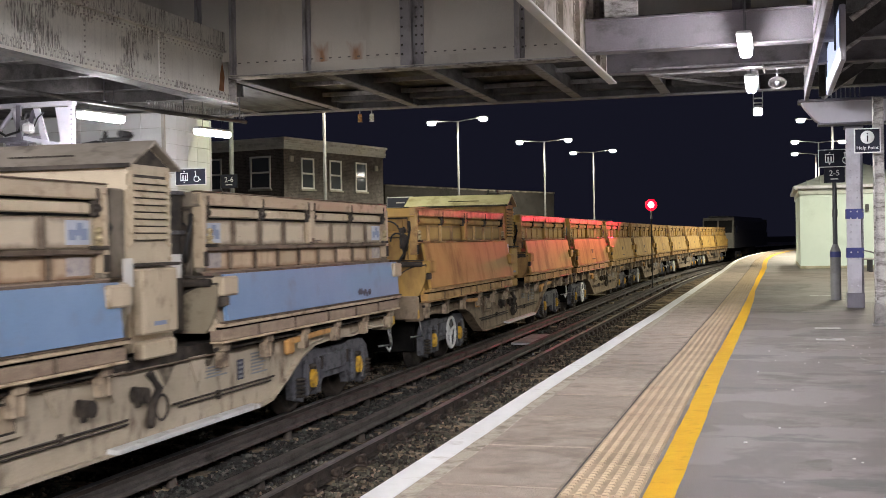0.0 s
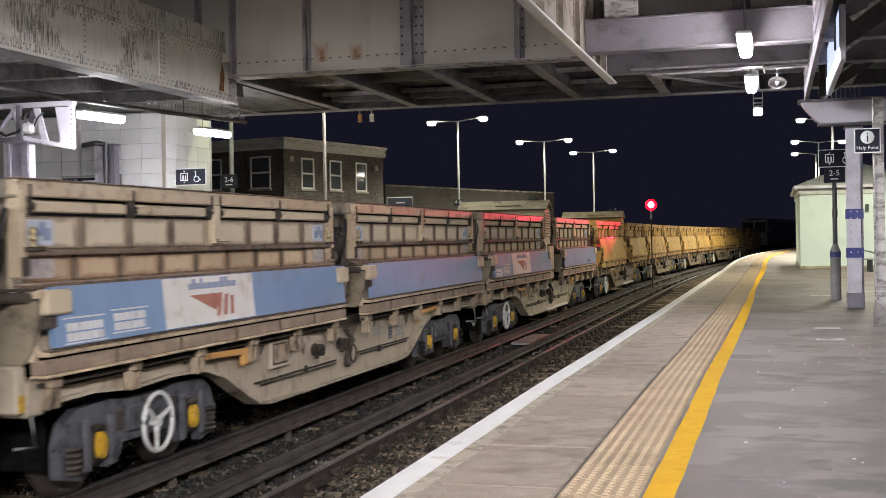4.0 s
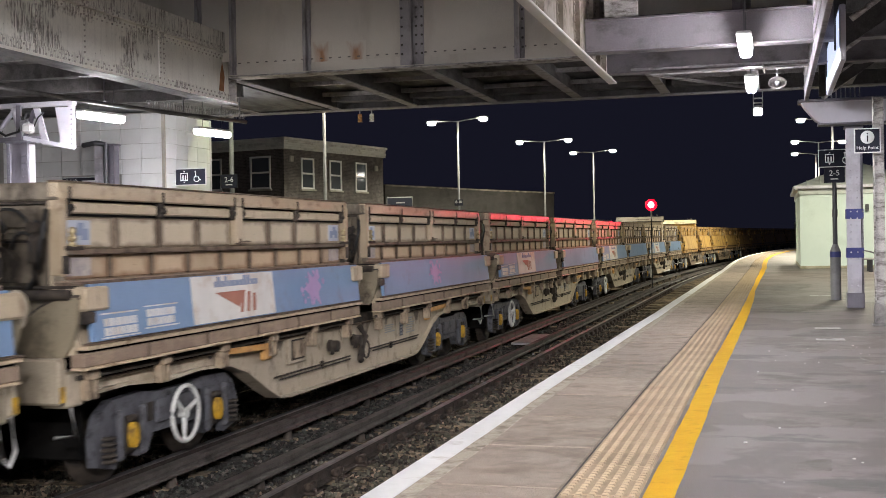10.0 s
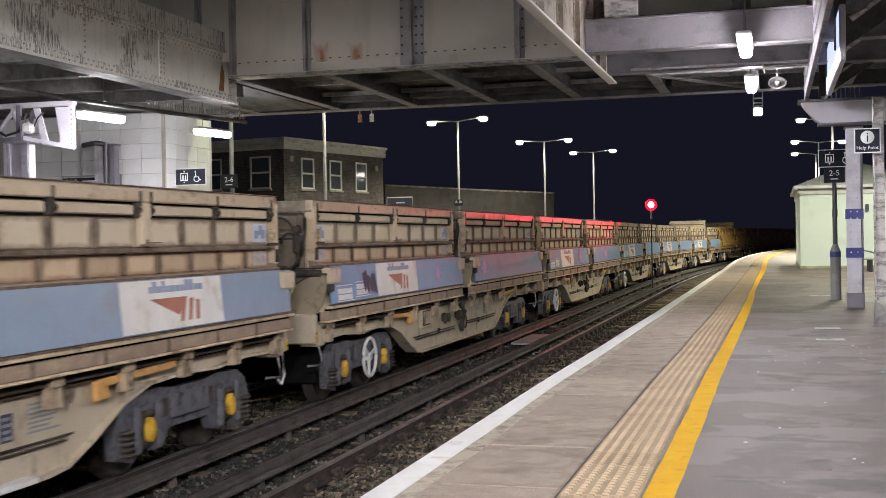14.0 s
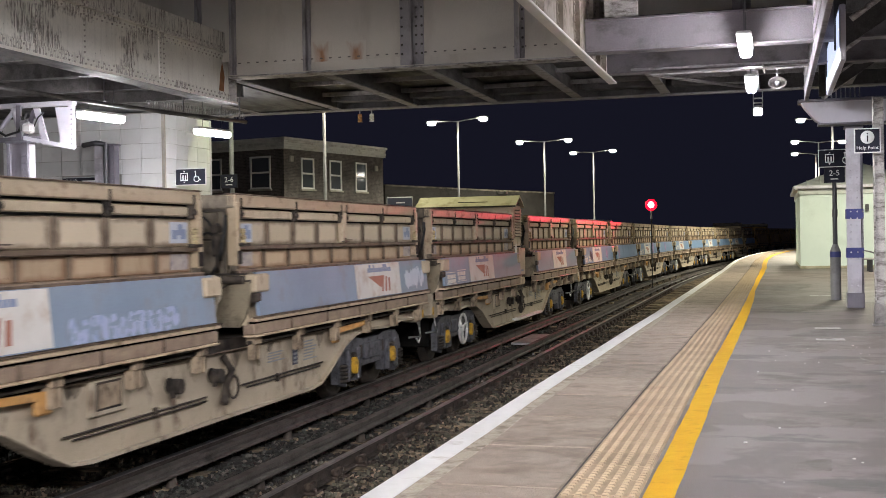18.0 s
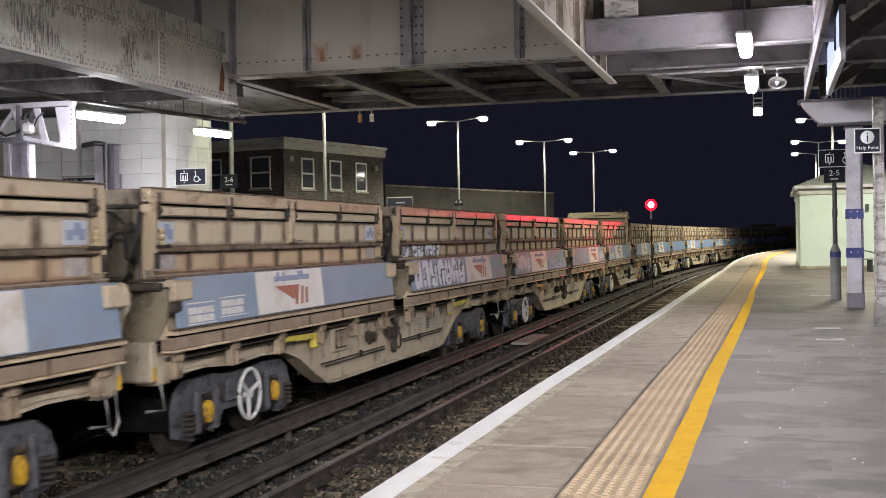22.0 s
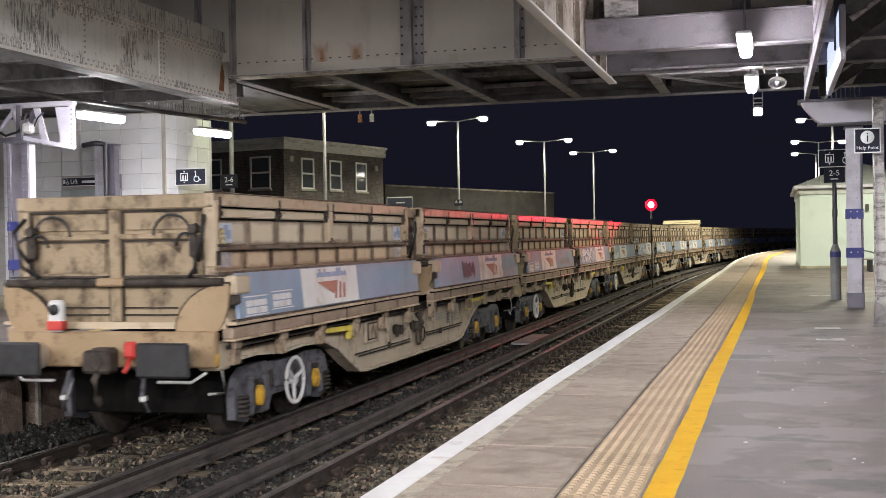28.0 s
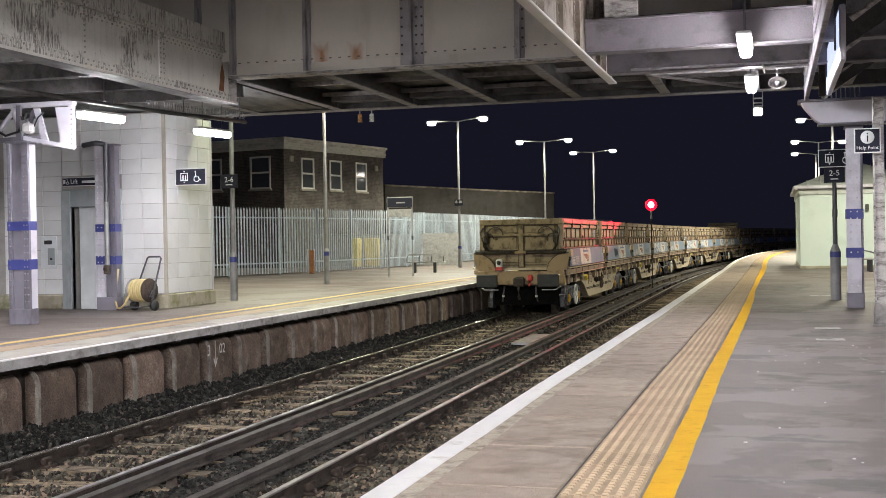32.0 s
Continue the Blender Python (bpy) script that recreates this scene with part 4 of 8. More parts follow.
part("tactile_strip", Shape().sweep([(-9.205, -0.05), (-9.205, 0.003), (-9.615, 0.003), (-9.615, -0.05)], US), M["tactile"], far, "buff tactile paving strip")
# Recessed wall and beam coloured dark to deepen the shade between buttresses.
part("wall", Shape().sweep([(-8.78, -1.3), (-8.78, -0.085), (-9.62, -0.085), (-9.62, -1.3)], US), M["grime_shade"], far)
part("wall_beam", Shape().sweep([(-8.62, -0.2), (-8.62, -0.085), (-8.78, -0.085), (-8.78, -0.2)], US), M["grime_shade"], far)
prof = [(0.0, -1.2), (0.19, -1.2), (0.19, -0.40)] + [(0.19 - 0.17 * (1 - math.cos(a)), -0.40 + 0.20 * math.sin(a)) for a in [i * math.pi / 12 for i in range(1, 7)]] + [(0.0, -0.2)]
RIB = Shape().plate([(a - 0.02 if a > 0 else a, c - 0.02 if c > -1 else c) for a, c in prof], "y", -0.40, 0.43).mesh("wall_buttress", M["rib_conc"])
# Pale strip on the near edge: the buttress's lit side put into colour.
EDGE = Shape()
for k in range(len(prof) - 2):
    (xa, za), (xb, zb) = prof[k + 1], prof[k + 2]
    EDGE.add([(xa - 0.04, -0.42, za), (xa, -0.42, za), (xb, -0.42, zb), (xb - 0.04, -0.42, zb), (xa - 0.04, -0.36, za), (xa, -0.36, za), (xb, -0.36, zb), (xb - 0.04, -0.36, zb)], [(0, 1, 2, 3), (7, 6, 5, 4), (1, 5, 6, 2), (0, 3, 7, 4)])
EDGE = EDGE.mesh("buttress_edge", M["rib_lit"])
BRK = Shape().box(0.0, 0.2, -0.05, 0.05, -0.17, -0.086, 0.012).mesh("coping_bracket", M["girder_edge"])
for i in range(62):
    u = 9.61 + 1.14 * i
    for me, name, du in ((RIB, "wall_buttress", 0.0), (EDGE, "buttress_edge", 0.0), (BRK, "coping_bracket", -0.26)):
        if i > 35 and name == "coping_bracket":
            continue
        p, h = along(-8.78, u + du)
        o = bpy.data.objects.new(name, me)
        scene.collection.objects.link(o)
        o.parent, o.matrix_basis = far, pose(p.x, p.y, 0, 0, 0, h)

# ---- the bridge over the tracks ----
BY0, BY1, BZ = 17.5, 22.8, 3.95
bridge = thing("overbridge", "grey riveted steel girder bridge crossing over both platforms", "bridge", kind="structure")
part("web", Shape().box(-16.0, -8.35, BY0 + 0.14, BY0 + 0.17, 4.2, 6.6), M["girder"], bridge)
part("web", Shape().box(-8.35, 9.0, BY0 + 0.14, BY0 + 0.17, BZ, 6.6), M["girder"], bridge, "flat grey painted girder web with rust spots")
part("bottom_flange", Shape().box(-8.35, 9.0, BY0, BY0 + 0.34, BZ - 0.03, BZ, 0.008), M["girder_edge"], bridge)
part("flange_angle", Shape().plate([(BY0 + 0.05, BZ), (BY0 + 0.14, BZ), (BY0 + 0.14, BZ + 0.16), (BY0 + 0.125, BZ + 0.16), (BY0 + 0.125, BZ + 0.02), (BY0 + 0.05, BZ + 0.02)], "x", -8.35, 9.0), M["girder"], bridge)
for x, w in ((-10.4, 0.05), (-8.9, 0.05), (-8.3, 0.05), (-7.04, 0.07), (-5.31, 0.19), (-3.63, 0.08), (-2.0, 0.05), (-0.4, 0.13), (1.3, 0.05), (3.0, 0.13)):
    part("web_stiffener", Shape().box(x - w, x + w, BY0 + 0.115, BY0 + 0.14, BZ + 0.02, 6.6, 0.004).box(x - 0.02, x + 0.02, BY0 + 0.02, BY0 + 0.115, BZ + 0.02, 6.6), M["stiffener"], bridge)
# Rivets and dashes carry their shadow as a darker colour than the girder.
rv = Shape()
for i in range(110):
    x = -8.2 + 0.155 * i
    rv.box(x - 0.022, x + 0.022, BY0 + 0.128, BY0 + 0.14, BZ + 0.205, BZ + 0.222, 0.003)
for x in (-5.47, -5.24, -5.15, -7.085, -3.58):
    for k in range(17):
        rv.wheel((x, BY0 + 0.115, BZ + 0.2 + 0.14 * k), (0, -1, 0), [(0.02, 0), (0.017, 0.012), (0.008, 0.018), (0, 0.019)], 6)
tagged(part("rivets", rv, M["rivet_dark"], bridge), kind="stuff")
part("deck", Shape().box(-16.0, 9.0, BY0 + 0.34, BY1 + 0.3, BZ + 0.28, BZ + 0.5), M["girder_dark"], bridge, "near-black soffit")
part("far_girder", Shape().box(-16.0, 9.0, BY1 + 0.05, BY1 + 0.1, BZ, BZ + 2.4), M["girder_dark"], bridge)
part("far_flange", Shape().box(-16.0, 9.0, BY1 - 0.1, BY1 + 0.2, BZ - 0.025, BZ, 0.006), M["joist"], bridge)
# Webs near black, flanges paler: the soffit's light and shade in the colours.
for x in (-10.2, -8.45, -6.85, -5.22, -3.58, -1.92, -0.3, 1.3, 2.9):
    part("joist", Shape().box(x - 0.012, x + 0.012, BY0 + 0.34, BY1 - 0.1, BZ + 0.015, BZ + 0.28), M["girder_dark"], bridge)
    part("joist_flange", Shape().box(x - 0.09, x + 0.09, BY0 + 0.34, BY1 - 0.1, BZ - 0.005, BZ + 0.015, 0.004), M["joist"], bridge)
for i, y in enumerate((20.3, 21.9)):
    part("cross_rail", Shape().box(-10.3, 3.0, y, y + 0.06, BZ + 0.16, BZ + 0.24, 0.006), M["joist"], bridge)

for xa, xb in ((-10.1, -8.6), (-8.3, -7.0), (-6.7, -5.38), (-5.05, -3.75), (-3.4, -2.1), (-1.75, -0.45)):
    part("soffit_tray", Shape().box(xa, xb, BY1 - 0.75, BY1 - 0.15, BZ + 0.10, BZ + 0.14, 0.01).box(xa, xb, BY1 - 0.79, BY1 - 0.75, BZ + 0.06, BZ + 0.18, 0.008), M["girder_dark"], bridge)
# girder along the far platform edge
lg = thing("edge_girder", "cream riveted plate girder with peeling paint above the far platform edge", "girder", kind="structure")
GX, GZ0, GZ1 = -8.5, 3.57, 4.62
part("web", Shape().box(GX - 0.03, GX, 3.0, 15.62, GZ0, GZ1), M["peel"], lg, "cream paint peeling in dark scabs")
part("web", Shape().box(GX - 0.03, GX, 15.62, 17.85, GZ0, GZ1), M["peel_clean"], lg, "sounder cream paint")
# Underside takes the near-black soffit colour; only the edge strip stays cream.
part("bottom_flange", Shape().box(GX - 0.2, GX + 0.136, 3.0, 17.9, GZ0 - 0.03, GZ0, 0.004), M["girder_dark"], lg, "dark-coloured underside")
part("flange_edge", Shape().box(GX + 0.136, GX + 0.142, 3.0, 17.9, GZ0 - 0.03, GZ0 + 0.004), M["peel_clean"], lg)
part("flange_angle", Shape().plate([(GX, GZ0), (GX + 0.10, GZ0), (GX + 0.10, GZ0 + 0.015), (GX + 0.015, GZ0 + 0.03), (GX + 0.015, GZ0 + 0.15), (GX, GZ0 + 0.15)], "y", 3.0, 17.88), M["peel_top"], lg)
part("upper_flange", Shape().box(GX - 0.1, GX + 0.075, 3.0, 17.9, GZ1 - 0.27, GZ1 - 0.24, 0.006), M["peel_top"], lg)
part("top_board", Shape().box(GX + 0.02, GX + 0.05, 3.0, 17.9, GZ1 - 0.24, GZ1 + 0.05, 0.004), M["peel_top"], lg)
for y in (9.4, 12.6, 15.62):
    part("splice_plate", Shape().box(GX, GX + 0.022, y - 0.07, y + 0.07, GZ0 + 0.03, GZ1 - 0.27, 0.004), M["peel"], lg)
part("end_plate", Shape().box(GX - 0.15, GX + 0.12, 17.86, 17.9, GZ0, GZ1, 0.004), M["girder_edge"], lg)
part("rust_stain", Shape().plate([(17.5, GZ0 + 0.16), (17.66, GZ0 + 0.16), (17.70, GZ0 + 0.4), (17.62, GZ0 + 0.62), (17.55, GZ0 + 0.44)], "x", GX + 0.001, GX + 0.006), M["rust"], lg, "brown rust stain")
rv = Shape()
head = [(0.016, 0), (0.014, 0.012), (0.007, 0.018), (0, 0.02)]
for i in range(75):
    y = 8.5 + 0.125 * i
    for z in (GZ0 + 0.055, GZ0 + 0.115, GZ1 - 0.32, GZ1 - 0.37):
        rv.wheel((GX + (0.015 if z < GZ0 + 0.15 else 0), y + (0.06 if z in (GZ0 + 0.115, GZ1 - 0.37) else 0), z), (1, 0, 0), head, 6)
    rv.wheel((GX + 0.05, y + 0.03, GZ1 - 0.20), (1, 0, 0), head, 6)
for y in (9.35, 9.45, 12.55, 12.65, 13.6, 15.57, 15.67):
    for k in range(9):
        rv.wheel((GX + 0.02, y, GZ0 + 0.2 + 0.07 * k), (1, 0, 0), head, 6)
tagged(part("rivets", rv, M["peel_rivet"], lg), kind="stuff")

# girder along the near platform edge with its stiffened bracket
ng = thing("edge_girder", "grey girder with stiffened bracket above the near platform edge", "girder", kind="structure")
NX = -2.35
part("web", Shape().box(NX, NX + 0.03, 4.0, 17.45, 3.62, 4.9), M["bracket_paint"], ng, "tan paint stained by damp")
part("bottom_flange", Shape().box(NX - 0.03, NX + 0.10, 4.0, 18.15, 3.59, 3.62, 0.008), M["peel_clean"], ng)
part("end_web", Shape().box(NX, NX + 0.03, 17.45, 18.1, 3.62, 3.92), M["girder"], ng)
nr_ = Shape()
for y in (12.2, 13.4, 14.6, 15.75, 16.35, 16.95):
    part("stiffener", Shape().box(NX + 0.03, NX + 0.042, y - 0.06, y + 0.06, 3.63, 4.6, 0.003).box(NX + 0.042, NX + 0.10, y - 0.008, y + 0.008, 3.63, 4.6), M["bracket_paint"], ng)
    for k in range(8):
        for d in (-0.035, 0.035):
            nr_.wheel((NX + 0.042, y + d, 3.70 + 0.11 * k), (1, 0, 0), [(0.018, 0), (0.015, 0.012), (0, 0.018)], 6)
for k in range(34):
    nr_.wheel((NX + 0.03, 13.0 + 0.13 * k, 3.66), (1, 0, 0), [(0.018, 0), (0.015, 0.012), (0, 0.018)], 6)
tagged(part("rivets", nr_, M["bracket_paint"], ng), kind="stuff")
part("strut", Shape().box(NX + 0.10, NX + 0.55, 17.0, 17.04, 4.0, 4.06, 0.004).plate([(NX + 0.05, 4.45), (NX + 0.13, 4.45), (NX + 0.55, 4.02), (NX + 0.47, 4.02)], "y", 16.9, 16.96), M["bracket_paint"], ng)

# ceilings under the station house above
c = Shape().box(-2.2, 9.0, 3.5, BY0, 4.75, 4.9)
for y in (4.0, 6.0, 9.0, 12.0, 14.6):
    c.box(-2.3, 9.0, y - 0.1, y + 0.1, 4.45, 4.75)
solid("ceiling", c, M["beam_grey"], "grey painted soffit with cross beams over the near platform", "ceiling", kind="structure")
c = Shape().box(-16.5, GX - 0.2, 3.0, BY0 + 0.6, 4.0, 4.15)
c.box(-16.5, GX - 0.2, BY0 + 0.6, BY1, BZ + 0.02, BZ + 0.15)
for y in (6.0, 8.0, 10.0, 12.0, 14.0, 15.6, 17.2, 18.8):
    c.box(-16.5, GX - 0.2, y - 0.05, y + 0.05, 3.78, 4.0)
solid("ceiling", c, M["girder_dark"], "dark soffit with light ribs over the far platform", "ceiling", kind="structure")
solid("wall_near_side", Shape().box(9.0, 9.2, 2.0, 24, -1.3, 6.6), M["tile"], "plain pale wall behind the near platform", "wall", kind="structure")
# ---- the train ----
PITCH_W = 15.38


def travelled(t):
    return 5.17 * t + 0.0035 * t * t


def bogie(parent, y, wheel_brake):
    b = part("bogie", Shape().box(-0.85, 0.85, -0.25, 0.25, 0.42, 0.72, 0.04).box(-0.25, 0.25, -0.35, 0.35, 0.6, 0.86, 0.03), M["grime_shade"], parent)
    b.matrix_basis = pose(0, y, 0)
    for sx in (-1, 1):
        fr = Shape()
        prof = [(-1.42, 0.24), (-1.44, 0.50), (-1.34, 0.70), (-1.16, 0.80), (-0.60, 0.82), (-0.36, 0.78), (0.36, 0.78), (0.60, 0.82), (1.16, 0.80), (1.34, 0.70), (1.44, 0.50), (1.42, 0.24), (1.10, 0.17), (1.05, 0.30), (1.0, 0.56), (0.87, 0.62), (0.74, 0.56), (0.69, 0.22), (0.52, 0.24), (0.42, 0.40), (-0.42, 0.40), (-0.52, 0.24), (-0.69, 0.22), (-0.74, 0.56), (-0.87, 0.62), (-1.0, 0.56), (-1.05, 0.30), (-1.10, 0.17)]
        fr.plate(prof, "x", sx * 0.98, sx * 1.08)
        for a in (-0.87, 0.87):
            fr.box(sx * 1.08, sx * 1.14, a - 0.26, a - 0.15, 0.24, 0.70, 0.02).box(sx * 1.08, sx * 1.14, a + 0.15, a + 0.26, 0.24, 0.70, 0.02)
        fr.box(sx * 1.08, sx * 1.12, -0.40, 0.40, 0.48, 0.72, 0.03)
        part("side_frame", fr, M["bogie"], b, "grey cast bogie side frame")
        # Raised dark blocks stand for the shaded holes in the side frame.
        part("frame_recess", Shape().box(sx * 1.082, sx * 1.10, 0.44, 0.54, 0.52, 0.70, 0.02), M["grime_shade"], b)
        part("frame_recess", Shape().box(sx * 1.082, sx * 1.10, -0.54, -0.44, 0.52, 0.70, 0.02), M["grime_shade"], b)
        for a in (-1.26, 1.26):
            sp = Shape()
            for k in range(5):
                sp.wheel((sx * 1.09, a, 0.25 + 0.052 * k), (0, 0, 1), [(0.05, 0), (0.085, 0.012), (0.085, 0.028), (0.05, 0.04)], 10)
            part("coil_spring", sp, M["grime_shade"], b, "dark coil spring")
        for a in (-0.87, 0.87):
            part("axlebox", Shape().box(sx * 0.96, sx * 1.10, a - 0.15, a + 0.15, 0.26, 0.66, 0.05).box(sx * 1.08, sx * 1.15, a - 0.075, a + 0.075, 0.575, 0.635, 0.02), M["grime_shade"], b, "dark axlebox")
            cap = Shape().plate([(a + 0.060 * math.cos(q), 0.45 + 0.118 * math.sin(q)) for q in [k * math.pi / 8 for k in range(16)]], "x", sx * 1.10, sx * 1.16)
            cap.plate([(a + 0.042 * math.cos(q), 0.45 + 0.09 * math.sin(q)) for q in [k * math.pi / 8 for k in range(16)]], "x", sx * 1.16, sx * 1.175)
            part("axlebox_cover", cap, M["yellowcap"], b, "yellow axlebox cover")
    # Black plates close the view under the wagon, in place of its shade.
    for a in (-1, 1):
        part("brake_headstock", Shape().box(-0.94, 0.94, a * 1.40, a * 1.44, 0.30, 0.82, 0.02), M["shade_black"], b, "black plate for the shade under the wagon end")
    for a in (-0.87, 0.87):
        w = Shape().rod((-0.95, a, 0.46), (0.95, a, 0.46), 0.07, n=10)
        for sx in (-1, 1):
            w.wheel((sx * 0.68, a, 0.46), (sx, 0, 0), [(0.0, 0.0), (0.40, 0.0), (0.49, 0.0), (0.49, 0.03), (0.46, 0.035), (0.455, 0.13), (0.40, 0.13), (0.36, 0.09), (0.14, 0.08), (0.12, 0.16), (0.0, 0.16)], 28)
        part("wheelset", w, M["grime_shade"], b, "dark steel wheelset")
    return b


def hand_wheel(parent, y):
    h = Shape()
    n = 28
    ring = [(1.19, y + 0.275 * math.cos(2 * math.pi * i / n), 0.52 + 0.275 * math.sin(2 * math.pi * i / n)) for i in range(n + 1)]
    h.pipe(ring, 0.024, 8)
    for k in range(3):
        a = 2 * math.pi * k / 3 + 0.4
        h.rod((1.17, y, 0.52), (1.19, y + 0.27 * math.cos(a), 0.52 + 0.27 * math.sin(a)), 0.03, 0.02, 8)
    h.rod((1.08, y, 0.52), (1.21, y, 0.52), 0.05, n=12)
    return part("brake_wheel", h, M["handwheel"], parent, "white spoked hand brake wheel")


def body(parent, y0, y1, yellow, pod):
    """A side tipping body between y0 and y1."""
    mid, ln = (y0 + y1) / 2, y1 - y0
    paint, rim, door = (M["yellowpaint"], M["yellowrim"], M["yellowpaint"]) if yellow else (M["cream"], M["rimpaint"], M["blue"])
    hull = Shape()
    for sx in (-1, 1):
        hull.plate([(sx * 1.33, 1.36), (sx * 1.30, 1.36), (sx * 1.07, 1.90), (sx * 1.07, 2.62), (sx * 1.11, 2.62), (sx * 1.11, 1.92)], "y", y0, y1)
    hull.box(-1.3, 1.3, y0, y1, 1.30, 1.37)
    b = part("tipping_body", hull, paint, parent)
    dirty = paint if yellow else M["cream_dirty"]
    for e, s in ((y0, 1), (y1, -1)):
        part("end_wall", Shape().plate([(-1.33, 1.36), (1.33, 1.36), (1.11, 1.92), (1.11, 2.66), (-1.11, 2.66), (-1.11, 1.92)], "y", e + s * 0.06, e + s * 0.09), dirty, b)
    # end frames
    for e, s in ((y0, 1), (y1, -1)):
        ef = Shape()
        for x in (-1.12, 0.0, 1.12):
            ef.box(x - 0.07, x + 0.07, e - s * 0.0, e + s * 0.07, 1.37, 2.66, 0.012)
        part("end_rail", Shape().box(-1.18, 1.18, e - s * 0.02, e + s * 0.07, 2.58, 2.735, 0.015), dirty, b)
        ef.box(-1.18, 1.18, e, e + s * 0.06, 2.26, 2.32, 0.01)
        part("end_frame", ef, dirty, b)
        part("end_pipe", Shape().rod((-1.3, e - s * 0.06, 1.80), (1.3, e - s * 0.06, 1.80), 0.045, n=10), M["grime_shade"], b, "dark tipping shaft")
        part("pipe_bracket", Shape().box(-0.16, 0.16, e - s * 0.13, e, 1.76, 1.85, 0.015), paint, b)
        for sx in (-1, 1):
            fan = [(sx * 1.22, 1.28), (sx * 1.29, 1.38), (sx * 1.345, 1.55), (sx * 1.36, 1.78)] + [(sx * (1.36 - 0.62 * math.sin(a)), 1.28 + 0.50 * math.cos(a)) for a in [i * math.pi / 16 for i in range(1, 9)]]
            part("end_flap", Shape().plate(fan, "y", e - s * 0.045, e + s * 0.02), paint if yellow else M["flap_dirty"], b)
            part("flap_edge", Shape().pipe([(x, e - s * 0.02, z) for x, z in fan[3:]], 0.024, 6), M["grime_shade"], b, "dark flap edge")
            hc = sx * 1.08
            part("gap_hose", Shape().pipe([(hc, e - s * 0.03, 2.50), (hc + sx * 0.05, e - s * 0.16, 2.36), (hc, e - s * 0.14, 2.16), (hc - sx * 0.06, e - s * 0.06, 2.02)], 0.024, 7), M["black"], b, "thick black hose")
            part("gap_hose", Shape().pipe([(hc - sx * 0.12, e - s * 0.02, 2.34), (hc - sx * 0.02, e - s * 0.20, 2.24), (hc - sx * 0.04, e - s * 0.16, 1.98), (hc - sx * 0.10, e - s * 0.05, 1.90)], 0.024, 7), M["grime_shade"], b, "thin dark hose")
            hs = Shape()
            cx = sx * 0.72
            hs.pipe([(cx + 0.22 * math.cos(a), e - s * 0.06, 2.30 + 0.22 * math.sin(a)) for a in [i * math.pi / 9 for i in range(0, 10)]], 0.014, 6)
            hs.pipe([(sx * 1.0, e - s * 0.05, 2.42), (sx * 0.96, e - s * 0.09, 2.2), (sx * 1.0, e - s * 0.07, 1.98), (sx * 0.9, e - s * 0.05, 1.84)], 0.021, 6)
            part("air_hose", hs.pipe([(cx + sx * 0.16 + 0.11 * math.cos(a), e - s * 0.07, 2.18 + 0.14 * math.sin(a)) for a in [i * math.pi / 7 for i in range(0, 8)]], 0.016, 6), M["black"], b, "black air hose")
            part("hose_valve", Shape().box(sx * 0.93, sx * 1.04, e - s * 0.10, e, 2.06, 2.30, 0.02).rod((sx * 0.98, e - s * 0.12, 2.36), (sx * 0.98, e, 2.36), 0.05, n=10), M["grime_shade"], b, "dark oily valve block")
        # Thin dark strips along the joints of the end panels.
        sm = Shape()
        for sx in (-1, 1):
            part("end_panel", Shape().box(sx * 0.12, sx * 0.95, e + s * 0.035, e + s * 0.058, 2.36, 2.55, 0.008), dirty, b)
            part("end_panel", Shape().plate([(sx * 0.14, 1.90), (sx * 0.92, 1.90), (sx * 0.92, 2.22), (sx * 0.80, 2.22)] + [(sx * (0.52 + 0.26 * math.cos(q)), 2.02 + 0.19 * math.sin(q)) for q in [k * math.pi / 8 for k in range(1, 8)]] + [(sx * 0.24, 2.22), (sx * 0.14, 2.22)], "y", e + s * 0.035, e + s * 0.058), dirty, b)
            sm.box(sx * 0.075, sx * 1.05, e + s * 0.005, e + s * 0.05, 2.555, 2.577).box(sx * 0.072, sx * 0.088, e + s * 0.02, e + s * 0.055, 1.38, 2.56).box(sx * 1.035, sx * 1.05, e + s * 0.02, e + s * 0.055, 1.85, 2.56)
            sm.box(sx * 0.10, sx * 1.30, e - s * 0.01, e + s * 0.05, 1.85, 1.872).box(sx * 0.10, sx * 0.98, e + s * 0.02, e + s * 0.05, 2.235, 2.252)
            sm.box(sx * 0.10, sx * 0.72, e + s * 0.02, e + s * 0.05, 1.44, 1.456).box(sx * 0.10, sx * 0.72, e + s * 0.02, e + s * 0.05, 1.52, 1.532)
        part("end_seam", sm, M["grime_shade"], b, "dark seam strips")
    # near and far side
    part("rim", Shape().box(1.08, 1.19, y0 - 0.02, y1 + 0.02, 2.60, 2.735, 0.012), rim, b)
    part("rim", Shape().box(-1.19, -1.08, y0 - 0.02, y1 + 0.02, 2.60, 2.735, 0.012), rim, b)
    part("rim_edge", Shape().box(1.075, 1.197, y0 - 0.02, y1 + 0.02, 2.735, 2.75, 0.005), rim if yellow else M["rim_edge"], b, "rusty upper edge")
    halves = ((y0 + 0.14, mid - 0.10), (mid + 0.10, y1 - 0.14))
    step = (halves[0][1] - halves[0][0]) / 4
    wear = M["yellowrim"] if yellow else M["rim_edge"]
    bar = Shape().box(1.11, 1.165, 0.075, 2 * step - 0.075, 2.478, 2.572, 0.012).mesh("hinge_bar", paint)
